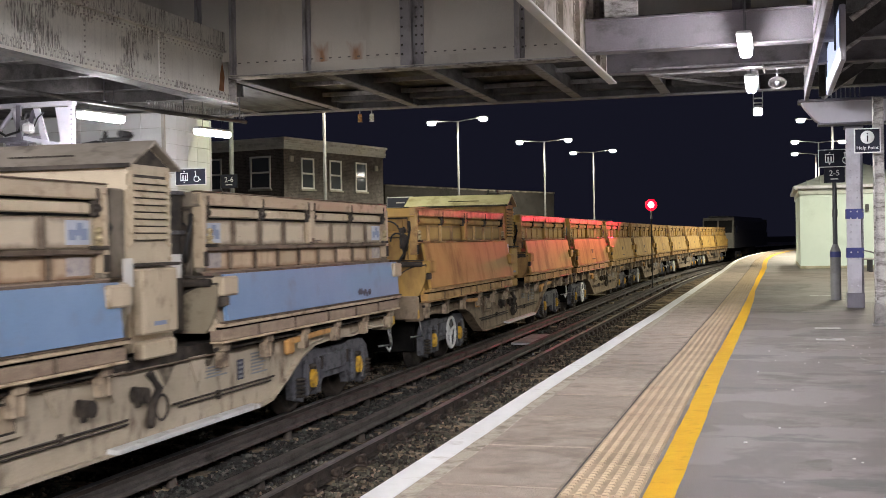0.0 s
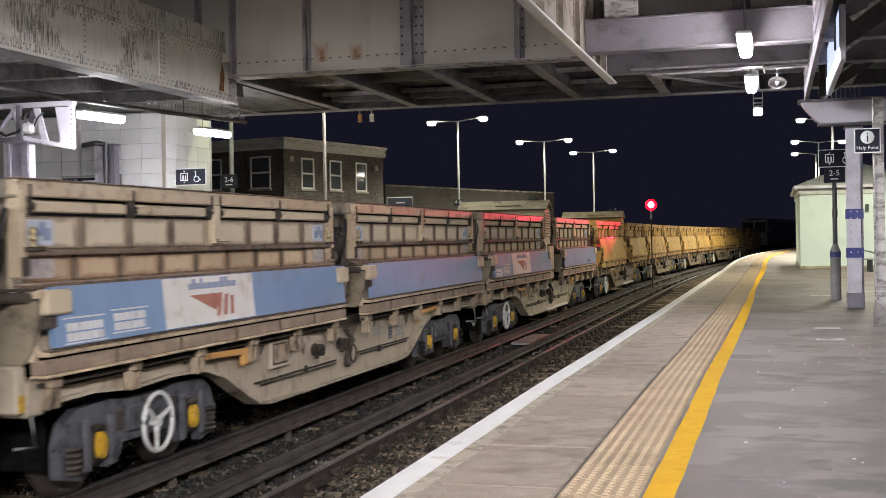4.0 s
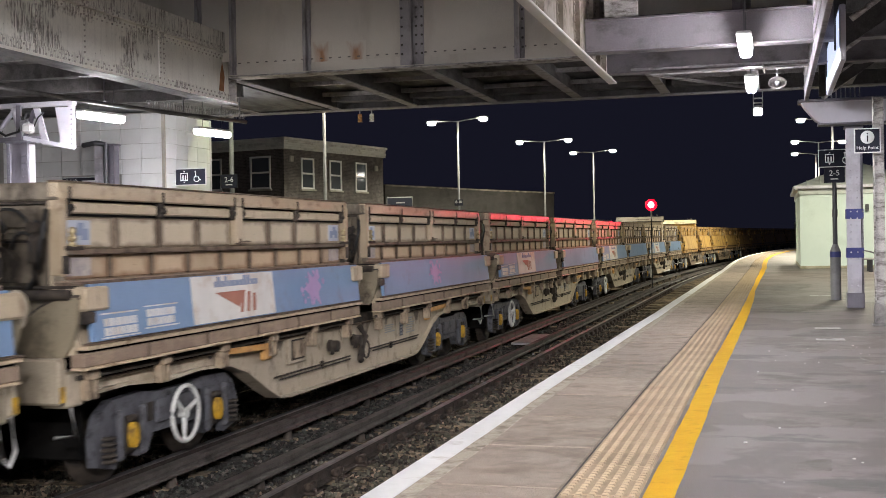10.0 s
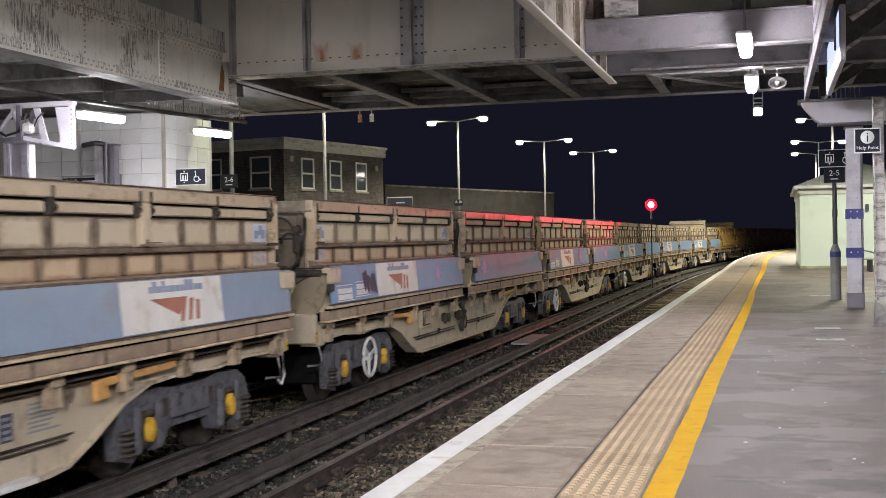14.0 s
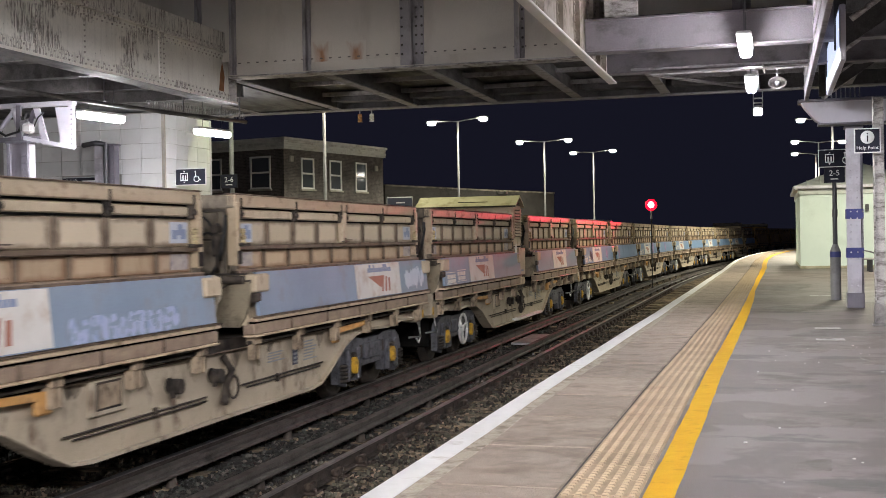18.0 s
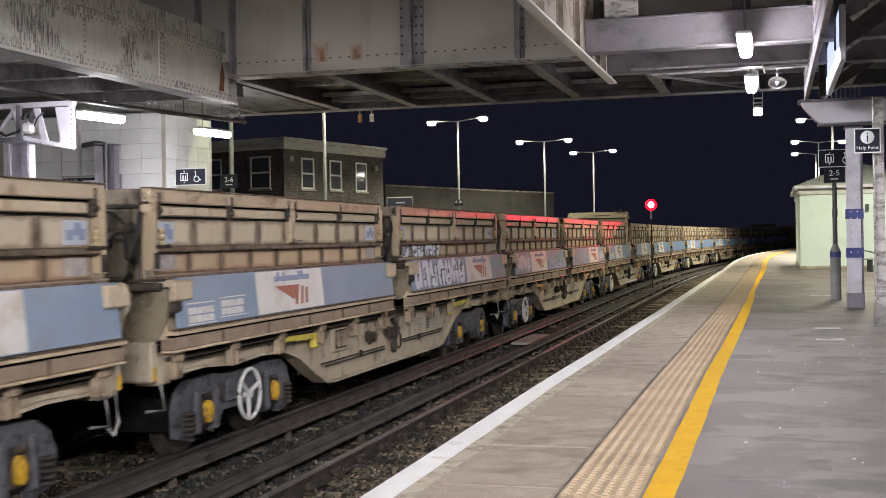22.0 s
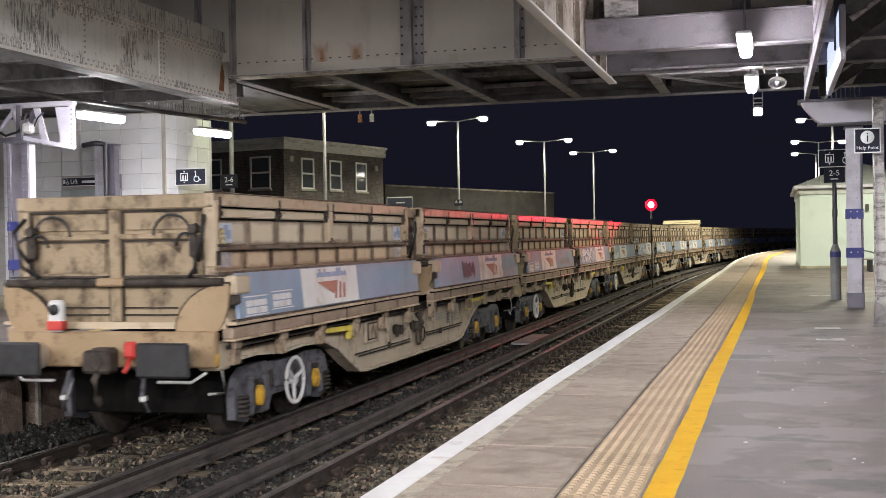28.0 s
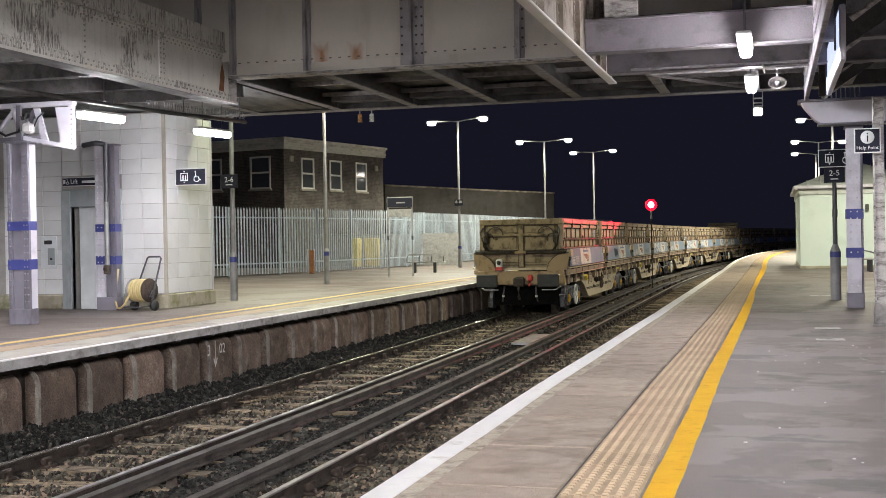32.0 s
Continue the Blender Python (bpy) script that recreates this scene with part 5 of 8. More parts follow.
    hinge = Shape().box(1.10, 1.182, -0.055, 0.055, 2.452, 2.602, 0.015).rod((1.165, -0.06, 2.525), (1.165, 0.06, 2.525), 0.034, n=8).box(1.176, 1.197, -0.02, 0.02, 2.56, 2.70, 0.002).mesh("hinge", M["grime_shade"])
    pw = step - 0.08
    upper = Shape().box(1.112, 1.130, -pw / 2, pw / 2, 2.184, 2.446, 0.006).mesh("upper_panel", M["panel_yellow"] if yellow else M["panel"])
    rib = Shape().plate([(-0.046, 1.11), (0.046, 1.11), (0.020, 1.158), (-0.020, 1.158)], "z", 2.178, 2.452)
    rib = Shape().add([(q, p, z) for p, q, z in rib.v], [f[::-1] for f in rib.f]).mesh("rib", M["yellowrim"] if yellow else M["rib_dark"])

    def put(name, me, y):
        o = bpy.data.objects.new(name, me)
        scene.collection.objects.link(o)
        o.parent, o.matrix_basis = b, pose(0, y, 0)

    for a, z in halves:
        for k in (0, 2, 4):
            put("hinge", hinge, a + k * step)
        for k in (0, 2):
            put("hinge_bar", bar, a + k * step)
        for k in range(4):
            put("upper_panel", upper, a + (k + 0.5) * step)
        for k in (1, 2, 3):
            put("rib", rib, a + k * step)
    if not yellow:
        part("mid_rail", Shape().box(1.10, 1.20, y0, y1, 2.125, 2.180, 0.01), M["rib_dark"], b)
        part("rail_edge", Shape().box(1.10, 1.225, y0, y1, 1.898, 1.914, 0.004), M["sill"], b, "worn upper edge over the door")
        part("rail_shade", Shape().box(1.10, 1.222, y0, y1, 1.872, 1.898), M["rim_edge"], b, "rusty seam over the door")
        # Black strips paint the shadow under the rim and under the hinge bars.
        part("shadow_gap", Shape().box(1.11, 1.13, y0 + 0.05, y1 - 0.05, 2.582, 2.60).box(1.11, 1.140, y0 + 0.05, y1 - 0.05, 2.455, 2.474), M["shade_black"], b, "black strips for the shadow under the rim")
        lw_ = (ln - 0.2) / 9
        low = Shape().box(1.106, 1.126, -lw_ / 2 + 0.026, lw_ / 2 - 0.026, 1.918, 2.122, 0.005).mesh("lower_panel", M["panel_rust"])
        lrib = Shape().box(1.106, 1.155, -0.027, 0.027, 1.916, 2.124, 0.014).mesh("rib", M["rib_dark"])
        for k in range(9):
            put("lower_panel", low, y0 + 0.1 + (k + 0.5) * lw_)
            put("rib", lrib, y0 + 0.1 + k * lw_)
    else:
        part("mid_rail", Shape().box(1.10, 1.22, y0, y1, 2.15, 2.178, 0.01), rim, b)
    part("latch_post", Shape().box(1.12, 1.20, mid - 0.085, mid + 0.085, 2.18, 2.60, 0.015), paint, b)
    part("latch", Shape().box(1.20, 1.25, mid - 0.14, mid + 0.05, 2.186, 2.206, 0.004).box(1.20, 1.23, mid - 0.04, mid + 0.22, 2.214, 2.226, 0.003).rod((1.215, mid - 0.03, 2.18), (1.215, mid - 0.03, 2.25), 0.016, n=7), wear, b, "rusty catch")
    for e, s in ((y0, 1), (y1, -1)):
        part("corner_post", Shape().box(1.08, 1.21, e - s * 0.01, e + s * 0.075, 1.95, 2.66, 0.015), rim, b)
        if s < 0:
            part("pivot_disc", Shape().wheel((1.29, e + 0.05, 1.72), (1, 0, 0), [(0.0, 0.0), (0.15, 0.0), (0.158, 0.012), (0.15, 0.03), (0.10, 0.03), (0.09, 0.015), (0.0, 0.02)], 20), M["frame"] if not yellow else rim, b, "pale worn pivot disc")
        else:
            part("pivot_block", Shape().box(1.2, 1.40, e + 0.0, e + 0.18, 1.55, 1.655, 0.015), M["grime_shade"], b, "oily lower block")
        part("corner_valve", Shape().wheel((1.20, e + s * 0.15, 2.195), (0, 0, 1), [(0.0, 0), (0.036, 0.0), (0.036, 0.025), (0.026, 0.03), (0.026, 0.05), (0.036, 0.055), (0.036, 0.085), (0.026, 0.09), (0.026, 0.115), (0.033, 0.12), (0.033, 0.15), (0.018, 0.165), (0.0, 0.17)], 10), M["brass"], b, "small brass valve")
        part("corner_grime", Shape().box(1.195, 1.225, e + s * 0.02, e + s * 0.30, 2.165, 2.20, 0.006).box(1.205, 1.215, e - s * 0.01, e + s * 0.09, 1.97, 2.12), M["grime_shade"], b, "oily black patch")
        part("corner_block", Shape().box(1.2, 1.42, e + s * 0.0, e + s * 0.36, 1.66, 1.86, 0.02), paint, b, "pale hinge block")
    # drop door: an inclined plate
    top_z = 2.14 if yellow else 1.88
    for sx in (1, -1):
        dr = Shape()
        x_top = 1.24 if yellow else 1.33
        dr.plate([(sx * x_top, top_z), (sx * (x_top + 0.035), top_z), (sx * 1.41, 1.40), (sx * 1.36, 1.40)], "y", y0 + 0.12, y1 - 0.12)
        part("side_door", dr, door, b, "faded blue steel side door" if not yellow else "yellow steel side door")
    for sx in (1, -1):
        part("door_sill", Shape().box(sx * 1.24, sx * 1.415, y0 + 0.02, y1 - 0.02, 1.336, 1.374, 0.008), M["lip"] if not yellow else rim, b, "worn pale door sill")
        part("tipping_beam", Shape().box(sx * 1.24, sx * 1.375, y0 + 0.02, y1 - 0.02, 1.19, 1.312, 0.012), M["sill"] if not yellow else rim, b, "rust brown beam")
    part("sill_top", Shape().box(1.36, 1.425, y0 + 0.02, y1 - 0.02, 1.374, 1.392, 0.004), wear, b, "rusty ledge under the door")
    # Black strip gives the slot its shade.
    part("beam_slot", Shape().box(1.24, 1.352, y0 + 0.04, y1 - 0.04, 1.312, 1.336), M["shade_black"], b, "black strip for the shade in the slot")
    part("beam_lip", Shape().box(1.24, 1.393, y0 + 0.02, y1 - 0.02, 1.166, 1.19, 0.006), M["lip"] if not yellow else rim, b, "worn pale lower lip")
    jt = Shape()
    for k in range(1, 6):
        y = y0 + k * ln / 6 + 0.07 * math.sin(5 * k)
        jt.box(1.370, 1.384, y - 0.022, y + 0.022, 1.192, 1.316, 0.003)
    part("beam_strap", jt, M["rim_edge"], b, "rusty joint straps")
    # notices at both ends of the upper panels
    if not yellow:
        for a in (y0 + 0.17, y1 - 0.55):
            for z0, z1, mm in ((2.21, 2.42, M["decal_pale"]), (1.945, 2.105, M["notice_lilac"])):
                part("notice", Shape().box(1.1302, 1.137, a, a + 0.36, z0, z1), mm, b, "small faded notice")
            step_up = [(a + 0.04, 2.25), (a + 0.14, 2.25), (a + 0.14, 2.29), (a + 0.22, 2.29), (a + 0.22, 2.25), (a + 0.32, 2.25), (a + 0.32, 2.35), (a + 0.25, 2.35), (a + 0.25, 2.40), (a + 0.16, 2.40), (a + 0.16, 2.34), (a + 0.04, 2.34)]
            part("notice_mark", Shape().plate(step_up, "x", 1.137, 1.140), M["decal_blue"], b)
    return b


def wagon(yellow=False, pod=False):
    label = "dirty yellow bogie side-tipping stone wagon" if yellow else "rusty cream and blue side-tipping stone wagon"
    if pod:
        label += " with a generator house"
    t = thing("tipping_wagon", label, "freight wagon", group="stone train")
    fp = M["frame_rusty"] if yellow else M["frame"]
    right = [(6.3, 0.95), (5.6, 0.90), (4.9, 0.93), (4.2, 0.90), (3.75, 0.78), (3.2, 0.52), (2.85, 0.38), (2.55, 0.35)]
    belly = [(-7.3, 1.03), (7.3, 1.03), (7.3, 0.93)] + right + [(-y, z) for y, z in right[::-1]] + [(-7.3, 0.93)]
    for sx in (1, -1):
        sb = Shape().plate(belly, "x", sx * 1.13, sx * 1.16)
        edge = [(7.3, 0.93)] + right + [(-y, z) for y, z in right[::-1]] + [(-7.3, 0.93)]
        for (ya, za), (yb, zb) in zip(edge, edge[1:]):
            sb.add([(sx * 1.02, ya, za - 0.015), (sx * 1.22, ya, za - 0.015), (sx * 1.22, yb, zb - 0.015), (sx * 1.02, yb, zb - 0.015), (sx * 1.02, ya, za + 0.015), (sx * 1.22, ya, za + 0.015), (sx * 1.22, yb, zb + 0.015), (sx * 1.02, yb, zb + 0.015)],
                   [(0, 1, 2, 3), (7, 6, 5, 4), (0, 4, 5, 1), (1, 5, 6, 2), (2, 6, 7, 3), (3, 7, 4, 0)] if sx < 0 else [(3, 2, 1, 0), (4, 5, 6, 7), (1, 5, 4, 0), (2, 6, 5, 1), (3, 7, 6, 2), (0, 4, 7, 3)])
        part("side_beam", sb, fp, t, "cream fish-bellied side beam stained by rust")
    part("centre_sill", Shape().box(-0.4, 0.4, -7.3, 7.3, 0.86, 1.16).box(-1.1, 1.1, -2.6, 2.6, 0.5, 1.16), M["grime_shade"], t)
    for s in (-1, 1):
        part("buffer_beam", Shape().box(-1.24, 1.24, s * 7.3, s * 7.42, 0.90, 1.28, 0.02), fp, t)
        part("coupler", Shape().rod((0, s * 7.4, 0.98), (0, s * 7.72, 0.98), 0.09, n=10).box(-0.16, 0.16, s * 7.5, s * 7.7, 0.86, 1.1, 0.03), M["grime_shade"], t)
        part("end_corner", Shape().box(0.98, 1.24, s * 7.05, s * 7.3, 0.86, 1.16, 0.02), fp, t)
        part("corner_patch", Shape().box(1.242, 1.248, s * 7.34, s * 7.41, 0.92, 1.05), M["yellowcap"], t, "yellow corner patch")
        part("step_iron", Shape().pipe([(1.2, s * 7.2, 0.9), (1.25, s * 7.2, 0.62), (1.05, s * 7.2, 0.60)], 0.018, 6), M["handwheel"], t)
    bogie(t, -5.2, True)
    bogie(t, 5.2, False)
    hand_wheel(t, -5.16)
    # hanging brackets and bars under the bodies
    br = Shape().box(1.20, 1.33, -0.085, 0.085, 1.07, 1.165, 0.012).box(1.22, 1.31, -0.085, -0.022, 0.90, 1.075, 0.01).box(1.22, 1.31, 0.022, 0.085, 0.90, 1.075, 0.01).mesh("door_bracket", M["bracket_worn"])
    bodies = ((-7.27, -0.65), (1.18, 7.27)) if pod else ((-7.27, -0.42), (0.42, 7.27))
    for y0, y1 in bodies:
        for i in range(6):
            o = bpy.data.objects.new("door_bracket", br)
            scene.collection.objects.link(o)
            o.parent, o.matrix_basis = t, pose(0, y0 + 0.25 + i * (y1 - y0 - 0.5) / 5, 0)
        part("shaft", Shape().rod((1.26, y0 + 0.1, 1.10), (1.26, y1 - 0.1, 1.10), 0.022, n=8), M["grime_shade"], t, "dark door shaft")
        body(t, y0, y1, yellow, pod)
    # Black boxes fill the void under the bodies, standing in for shade.
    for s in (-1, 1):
        part("underframe", Shape().box(-1.04, 1.04, s * 7.2, s * 2.62, 0.98, 1.15), M["shade_black"], t, "black underframe box in place of shade")
    part("guard_rail", Shape().rod((1.20, -7.1, 1.045), (1.20, 7.1, 1.045), 0.012, n=6), M["rib_dark"], t, "thin rusty rail")
    for y in (-4.55, 3.7):
        part("valve_body", Shape().rod((1.08, y, 1.04), (1.17, y, 1.03), 0.05, 0.04, 9).box(1.05, 1.14, y + 0.1, y + 0.28, 0.99, 1.09, 0.02), M["bogie"], t, "grey valve body")
    RO = random.Random(17)
    for y, w, d in ((-2.75, 0.16, 0.20), (-1.98, 0.11, 0.34), (-0.62, 0.10, 0.26), (0.42, 0.20, 0.30), (1.30, 0.17, 0.16), (2.92, 0.14, 0.30)):
        low_ = [(y + w * (2 * k / 7 - 1), 1.03 - 0.75 * d * (0.35 + 0.65 * RO.random()) * (1 - abs(2 * k / 7 - 1) ** 2)) for k in range(8)]
        part("oil_smear", Shape().plate([(y + w, 1.035), (y - w, 1.035)] + low_, "x", 1.1605, 1.1625), M["oil"], t, "dark oil smear")
    # belly details
    for ya, yb, z in ((-2.95, -0.35, 0.615), (-2.8, -0.35, 0.575), (0.5, 2.95, 0.64), (0.62, 2.85, 0.60)):
        part("brake_pipe", Shape().rod((1.185, ya, z), (1.185, yb, z), 0.0105, n=6), M["grime_shade"], t, "dark brake pipe")
    for y in (-1.4, 1.5):
        part("pipe_clip", Shape().box(1.16, 1.20, y - 0.025, y + 0.025, 0.56, 0.655, 0.006), M["grime_shade"], t)
    part("cabinet", Shape().box(1.16, 1.20, -2.55, -1.95, 0.72, 1.06, 0.012), fp, t)
    part("cabinet_seam", Shape().box(1.20, 1.204, -2.46, -2.04, 0.765, 1.015, 0.0), M["grime_shade"], t, "dark seam round the cover")
    part("cover", Shape().box(1.20, 1.214, -2.43, -2.07, 0.785, 0.995, 0.008), M["bracket_worn"], t, "worn inspection cover")
    for y, w in ((-1.42, 0.22), (-0.55, 0.17), (1.05, 0.20)):
        part("hanger_plate", Shape().plate([(y - w, 1.06), (y + w, 1.06), (y + 0.06, 0.80), (y - 0.04, 0.80)], "x", 1.168, 1.182), fp, t, "pale tapering hanger plate")
    for y in (-1.1, -0.2):
        part("brake_valve", Shape().rod((1.16, y, 0.82), (1.30, y, 0.82), 0.075, n=12).rod((1.22, y - 0.1, 0.9), (1.22, y - 0.02, 0.72), 0.03, n=8), M["grime_shade"], t, "dark brake valve")
    vg = Shape()
    vg.pipe([(1.2, 0.02, 1.0), (1.26, 0.1, 0.85), (1.24, 0.0, 0.7), (1.2, 0.05, 0.6), (1.24, -0.05, 0.52)], 0.045, 8)
    part("brake_hose", vg, M["grime_shade"], t, "dark brake hose")
    part("jumper_hose", Shape().pipe([(1.13, 7.30, 0.95), (1.16, 7.44, 0.88), (1.17, 7.47, 0.62), (1.15, 7.42, 0.50), (1.13, 7.36, 0.58)], 0.016, 6), M["handwheel"], t, "pale looped jumper hose")
    part("valve_wheel", Shape().pipe([(1.25, 0.16 + 0.12 * math.cos(a), 0.66 + 0.12 * math.sin(a)) for a in [i * math.pi / 7 for i in range(15)]], 0.014, 6), M["grime_shade"], t)
    for y0, y1, z0, z1, rows, mm in ((1.25, 1.75, 0.80, 0.93, 4, "decal_grey"), (2.35, 2.80, 0.72, 0.98, 7, "decal_grey")):
        tx = Shape()
        for k in range(rows):
            z = z0 + (z1 - z0) * k / rows
            tx.box(1.163, 1.166, y0 + 0.03 * (k % 2), y1 - 0.05 * ((k * 3) % 4), z, z + 0.018)
        part("lettering_bar", tx, M[mm], t)
    part("data_panel", Shape().box(1.163, 1.168, 2.0, 2.16, 0.70, 0.92), M["spray_dark"], t, "dark data panel")
    tx = Shape()
    for k in range(4):
        tx.box(1.168, 1.170, 2.02, 2.14 - 0.02 * (k % 2), 0.72 + 0.05 * k, 0.745 + 0.05 * k)
    part("lettering_bar", tx, M["decal_grey"], t)
    lev = M["lever_orange"]
    part("brake_lever", Shape().plate([(3.25, 0.98), (4.6, 1.02), (4.6, 1.08), (3.25, 1.05)], "x", 1.24, 1.27).box(1.2, 1.27, 3.2, 3.4, 0.86, 1.04, 0.02), lev, t, "orange brake lever")
    part("brake_lever", Shape().plate([(-3.25, 0.98), (-4.3, 1.02), (-4.3, 1.08), (-3.25, 1.05)], "x", 1.24, 1.27).box(1.2, 1.27, -3.4, -3.2, 0.86, 1.04, 0.02), lev, t, "orange brake lever")
    if pod:
        gp = M["yellowpaint"] if yellow else M["cream"]
        top = M["house_roof_pale"] if yellow else M["house_roof"]
        a, z, c = -0.18, 0.64, 0.23
        part("generator_house", Shape().plate([(a, 1.2), (z, 1.2), (z, 2.94), (c, 3.14), (a, 2.94)], "x", -1.12, 1.12), gp, t, "pale generator house")
        part("house_roof", Shape().plate([(a - 0.07, 2.92), (c, 3.16), (z + 0.07, 2.92), (z + 0.07, 2.95), (c, 3.195), (a - 0.07, 2.95)], "x", -1.2, 1.2), top, t, "shallow gabled sheet roof")
        part("roof_horn", Shape().box(0.62, 0.92, c - 0.03, c + 0.03, 3.20, 3.235, 0.008).rod((0.66, c, 3.23), (0.66, c, 3.30), 0.03, 0.02, 8).rod((0.86, c - 0.06, 3.265), (0.86, c + 0.12, 3.265), 0.035, n=8), M["black"], t, "small black roof fitting")
        part("roof_seam", Shape().box(-1.2, 1.2, a - 0.075, a - 0.068, 2.915, 2.955).box(-0.2, 0.5, a + 0.10, a + 0.12, 3.045, 3.06), M["grime_shade"], t)
        for y in (a + 0.02, z - 0.04):
            for k in range(7):
                part("side_bolt", Shape().rod((1.115, y, 2.06 + 0.135 * k), (1.14, y, 2.06 + 0.135 * k), 0.022, n=6), gp, t)
        part("foot_board", Shape().box(1.17, 1.30, -0.7, 2.3, 0.355, 0.405, 0.006), M["handwheel"], t, "white foot board")
        part("gable_recess", Shape().plate([(a + 0.05, 2.955), (z - 0.05, 2.955), (c, 3.12)], "x", 1.12, 1.126), M["grime_shade"], t)
        # Dark plate behind the slats, in place of shade in the slots.
        part("louvre_recess", Shape().box(1.12, 1.126, a + 0.09, z - 0.09, 2.24, 2.86), M["grime_shade"], t, "dark plate for the shade behind the louvres")
        for i in range(9):
            part("louvre", Shape().plate([(1.126, 2.262 + 0.066 * i), (1.165, 2.250 + 0.066 * i), (1.165, 2.262 + 0.066 * i), (1.126, 2.305 + 0.066 * i)], "y", a + 0.09, z - 0.09), gp, t)
        for y in (a + 0.06, z - 0.08):
            part("side_bolt_rail", Shape().box(1.12, 1.145, y - 0.025, y + 0.025, 2.2, 2.9, 0.005), gp, t)
        part("house_door", Shape().box(1.12, 1.24, a + 0.05, z - 0.1, 1.36, 1.98, 0.02), gp, t)
        part("door_mark", Shape().box(1.24, 1.243, a + 0.25, a + 0.48, 1.44, 1.48), M["decal_blue"], t)
        part("house_ledge", Shape().box(1.12, 1.26, a + 0.02, z - 0.06, 2.0, 2.03, 0.006), M["grime_shade"], t)
        part("house_step", Shape().box(1.12, 1.24, a + 0.05, z - 0.14, 1.13, 1.30, 0.02), gp, t)
        part("exhaust_box", Shape().box(0.5, 1.04, z + 0.02, z + 0.40, 1.3, 2.72, 0.02), M["grime_shade"], t, "dark brown exhaust box")
        part("exhaust_lid", Shape().box(0.48, 1.06, z + 0.02, z + 0.42, 2.30, 2.34, 0.006).box(0.48, 1.06, z + 0.02, z + 0.42, 2.70, 2.74, 0.006), M["bogie"], t)
        part("notice", Shape().box(1.045, 1.052, z + 0.06, z + 0.34, 1.86, 2.10), M["decal_white"], t, "white notice plate")
        part("notice", Shape().box(1.20, 1.207, a - 0.24, a - 0.06, 1.82, 2.08), M["decal_white"], t, "white notice plate")
        part("vent_panel", Shape().box(0.9, 1.10, a - 0.3, a, 1.9, 2.72, 0.02), M["cream_dirty"], t, "grimy grey side panel")
    return t


def keyed(ob, start, half=5.2):
    """Carry a vehicle whose middle is start metres ahead at 0 s."""
    rows = []
    for i in range(33):
        u = start + travelled(i)
        a, _ = along(FAR_TRACK, u - half)
        b, _ = along(FAR_TRACK, u + half)
        d = b - a
        c = (a + b) / 2
        rows.append((float(i), pose(c.x, c.y, RAIL + 0.003, 0, 0, math.degrees(math.atan2(-d.x, d.y)))))
    walk(ob, rows)


def middle(n):
    """Start place of wagon n's middle; three sets of five with a longer gap between."""
    return -25.87 + 5.155 - PITCH_W * (n - 2) - (0.35 if n >= 5 else 0) + (0.7 if n < 0 else 0)


plain = wagon()
podded = wagon(pod=True)
golden = wagon(yellow=True)
golden_pod = wagon(yellow=True, pod=True)
TRAIN = {}
used = set()
for n in range(-5, 10):
    proto = podded if n in (0, 5) else golden_pod if n == -1 else golden if n < 0 else plain
    if proto in used:
        TRAIN[n] = copy_thing(proto, Matrix())
    else:
        TRAIN[n] = proto
        used.add(proto)


def door_x(z):
    return 1.41 - (z - 1.40) * (0.045 / 0.48)


def decal(parent, name, poly, material, label="", lift=0.004):
    """A thin painted shape on a blue side door, drawn in (y, z)."""
    n = len(poly)
    area = sum(poly[i][0] * poly[(i + 1) % n][1] - poly[(i + 1) % n][0] * poly[i][1] for i in range(n))
    if area < 0:
        poly = poly[::-1]
    v = [(door_x(z) + lift, y, z) for y, z in poly] + [(door_x(z) + lift - 0.003, y, z) for y, z in poly]
    f = [tuple(range(n)), tuple(range(n, 2 * n))[::-1]] + [(i, n + i, n + (i + 1) % n, (i + 1) % n) for i in range(n)]
    return part(name, Shape().add(v, f), material, parent, label)


def rect(y0, y1, z0, z1):
    return [(y0, z0), (y1, z0), (y1, z1), (y0, z1)]


def emblem(w, y, width=1.98):
    """White panel with a red wedge, three rays and a bar in place of lettering."""
    p = decal(w, "door_panel", rect(y, y + width, 1.41, 1.875), M["decal_white"], "white panel with a red wedge emblem")
    c = y + width * 0.52
    decal(p, "emblem_wedge", [(c - 0.52, 1.70), (c + 0.20, 1.70), (c + 0.02, 1.53)], M["decal_red"], "", 0.0065)
    for k in range(3):
        a = c + 0.12 + 0.13 * k
        decal(p, "emblem_ray", [(a, 1.70 - 0.02 * k), (a + 0.07, 1.70 - 0.02 * k), (a - 0.02 + 0.03 * k, 1.47), (a - 0.09 + 0.03 * k, 1.47)], M["decal_red"], "", 0.0065)
    rr = random.Random(3)
    a = c - 0.52
    while a < c + 0.5:
        wd = 0.05 + 0.045 * rr.random()
        decal(p, "lettering_bar", rect(a, a + wd, 1.755, 1.815 + 0.045 * (rr.random() > 0.6)), M["decal_blue"], "", 0.0065)
        a += wd + 0.014


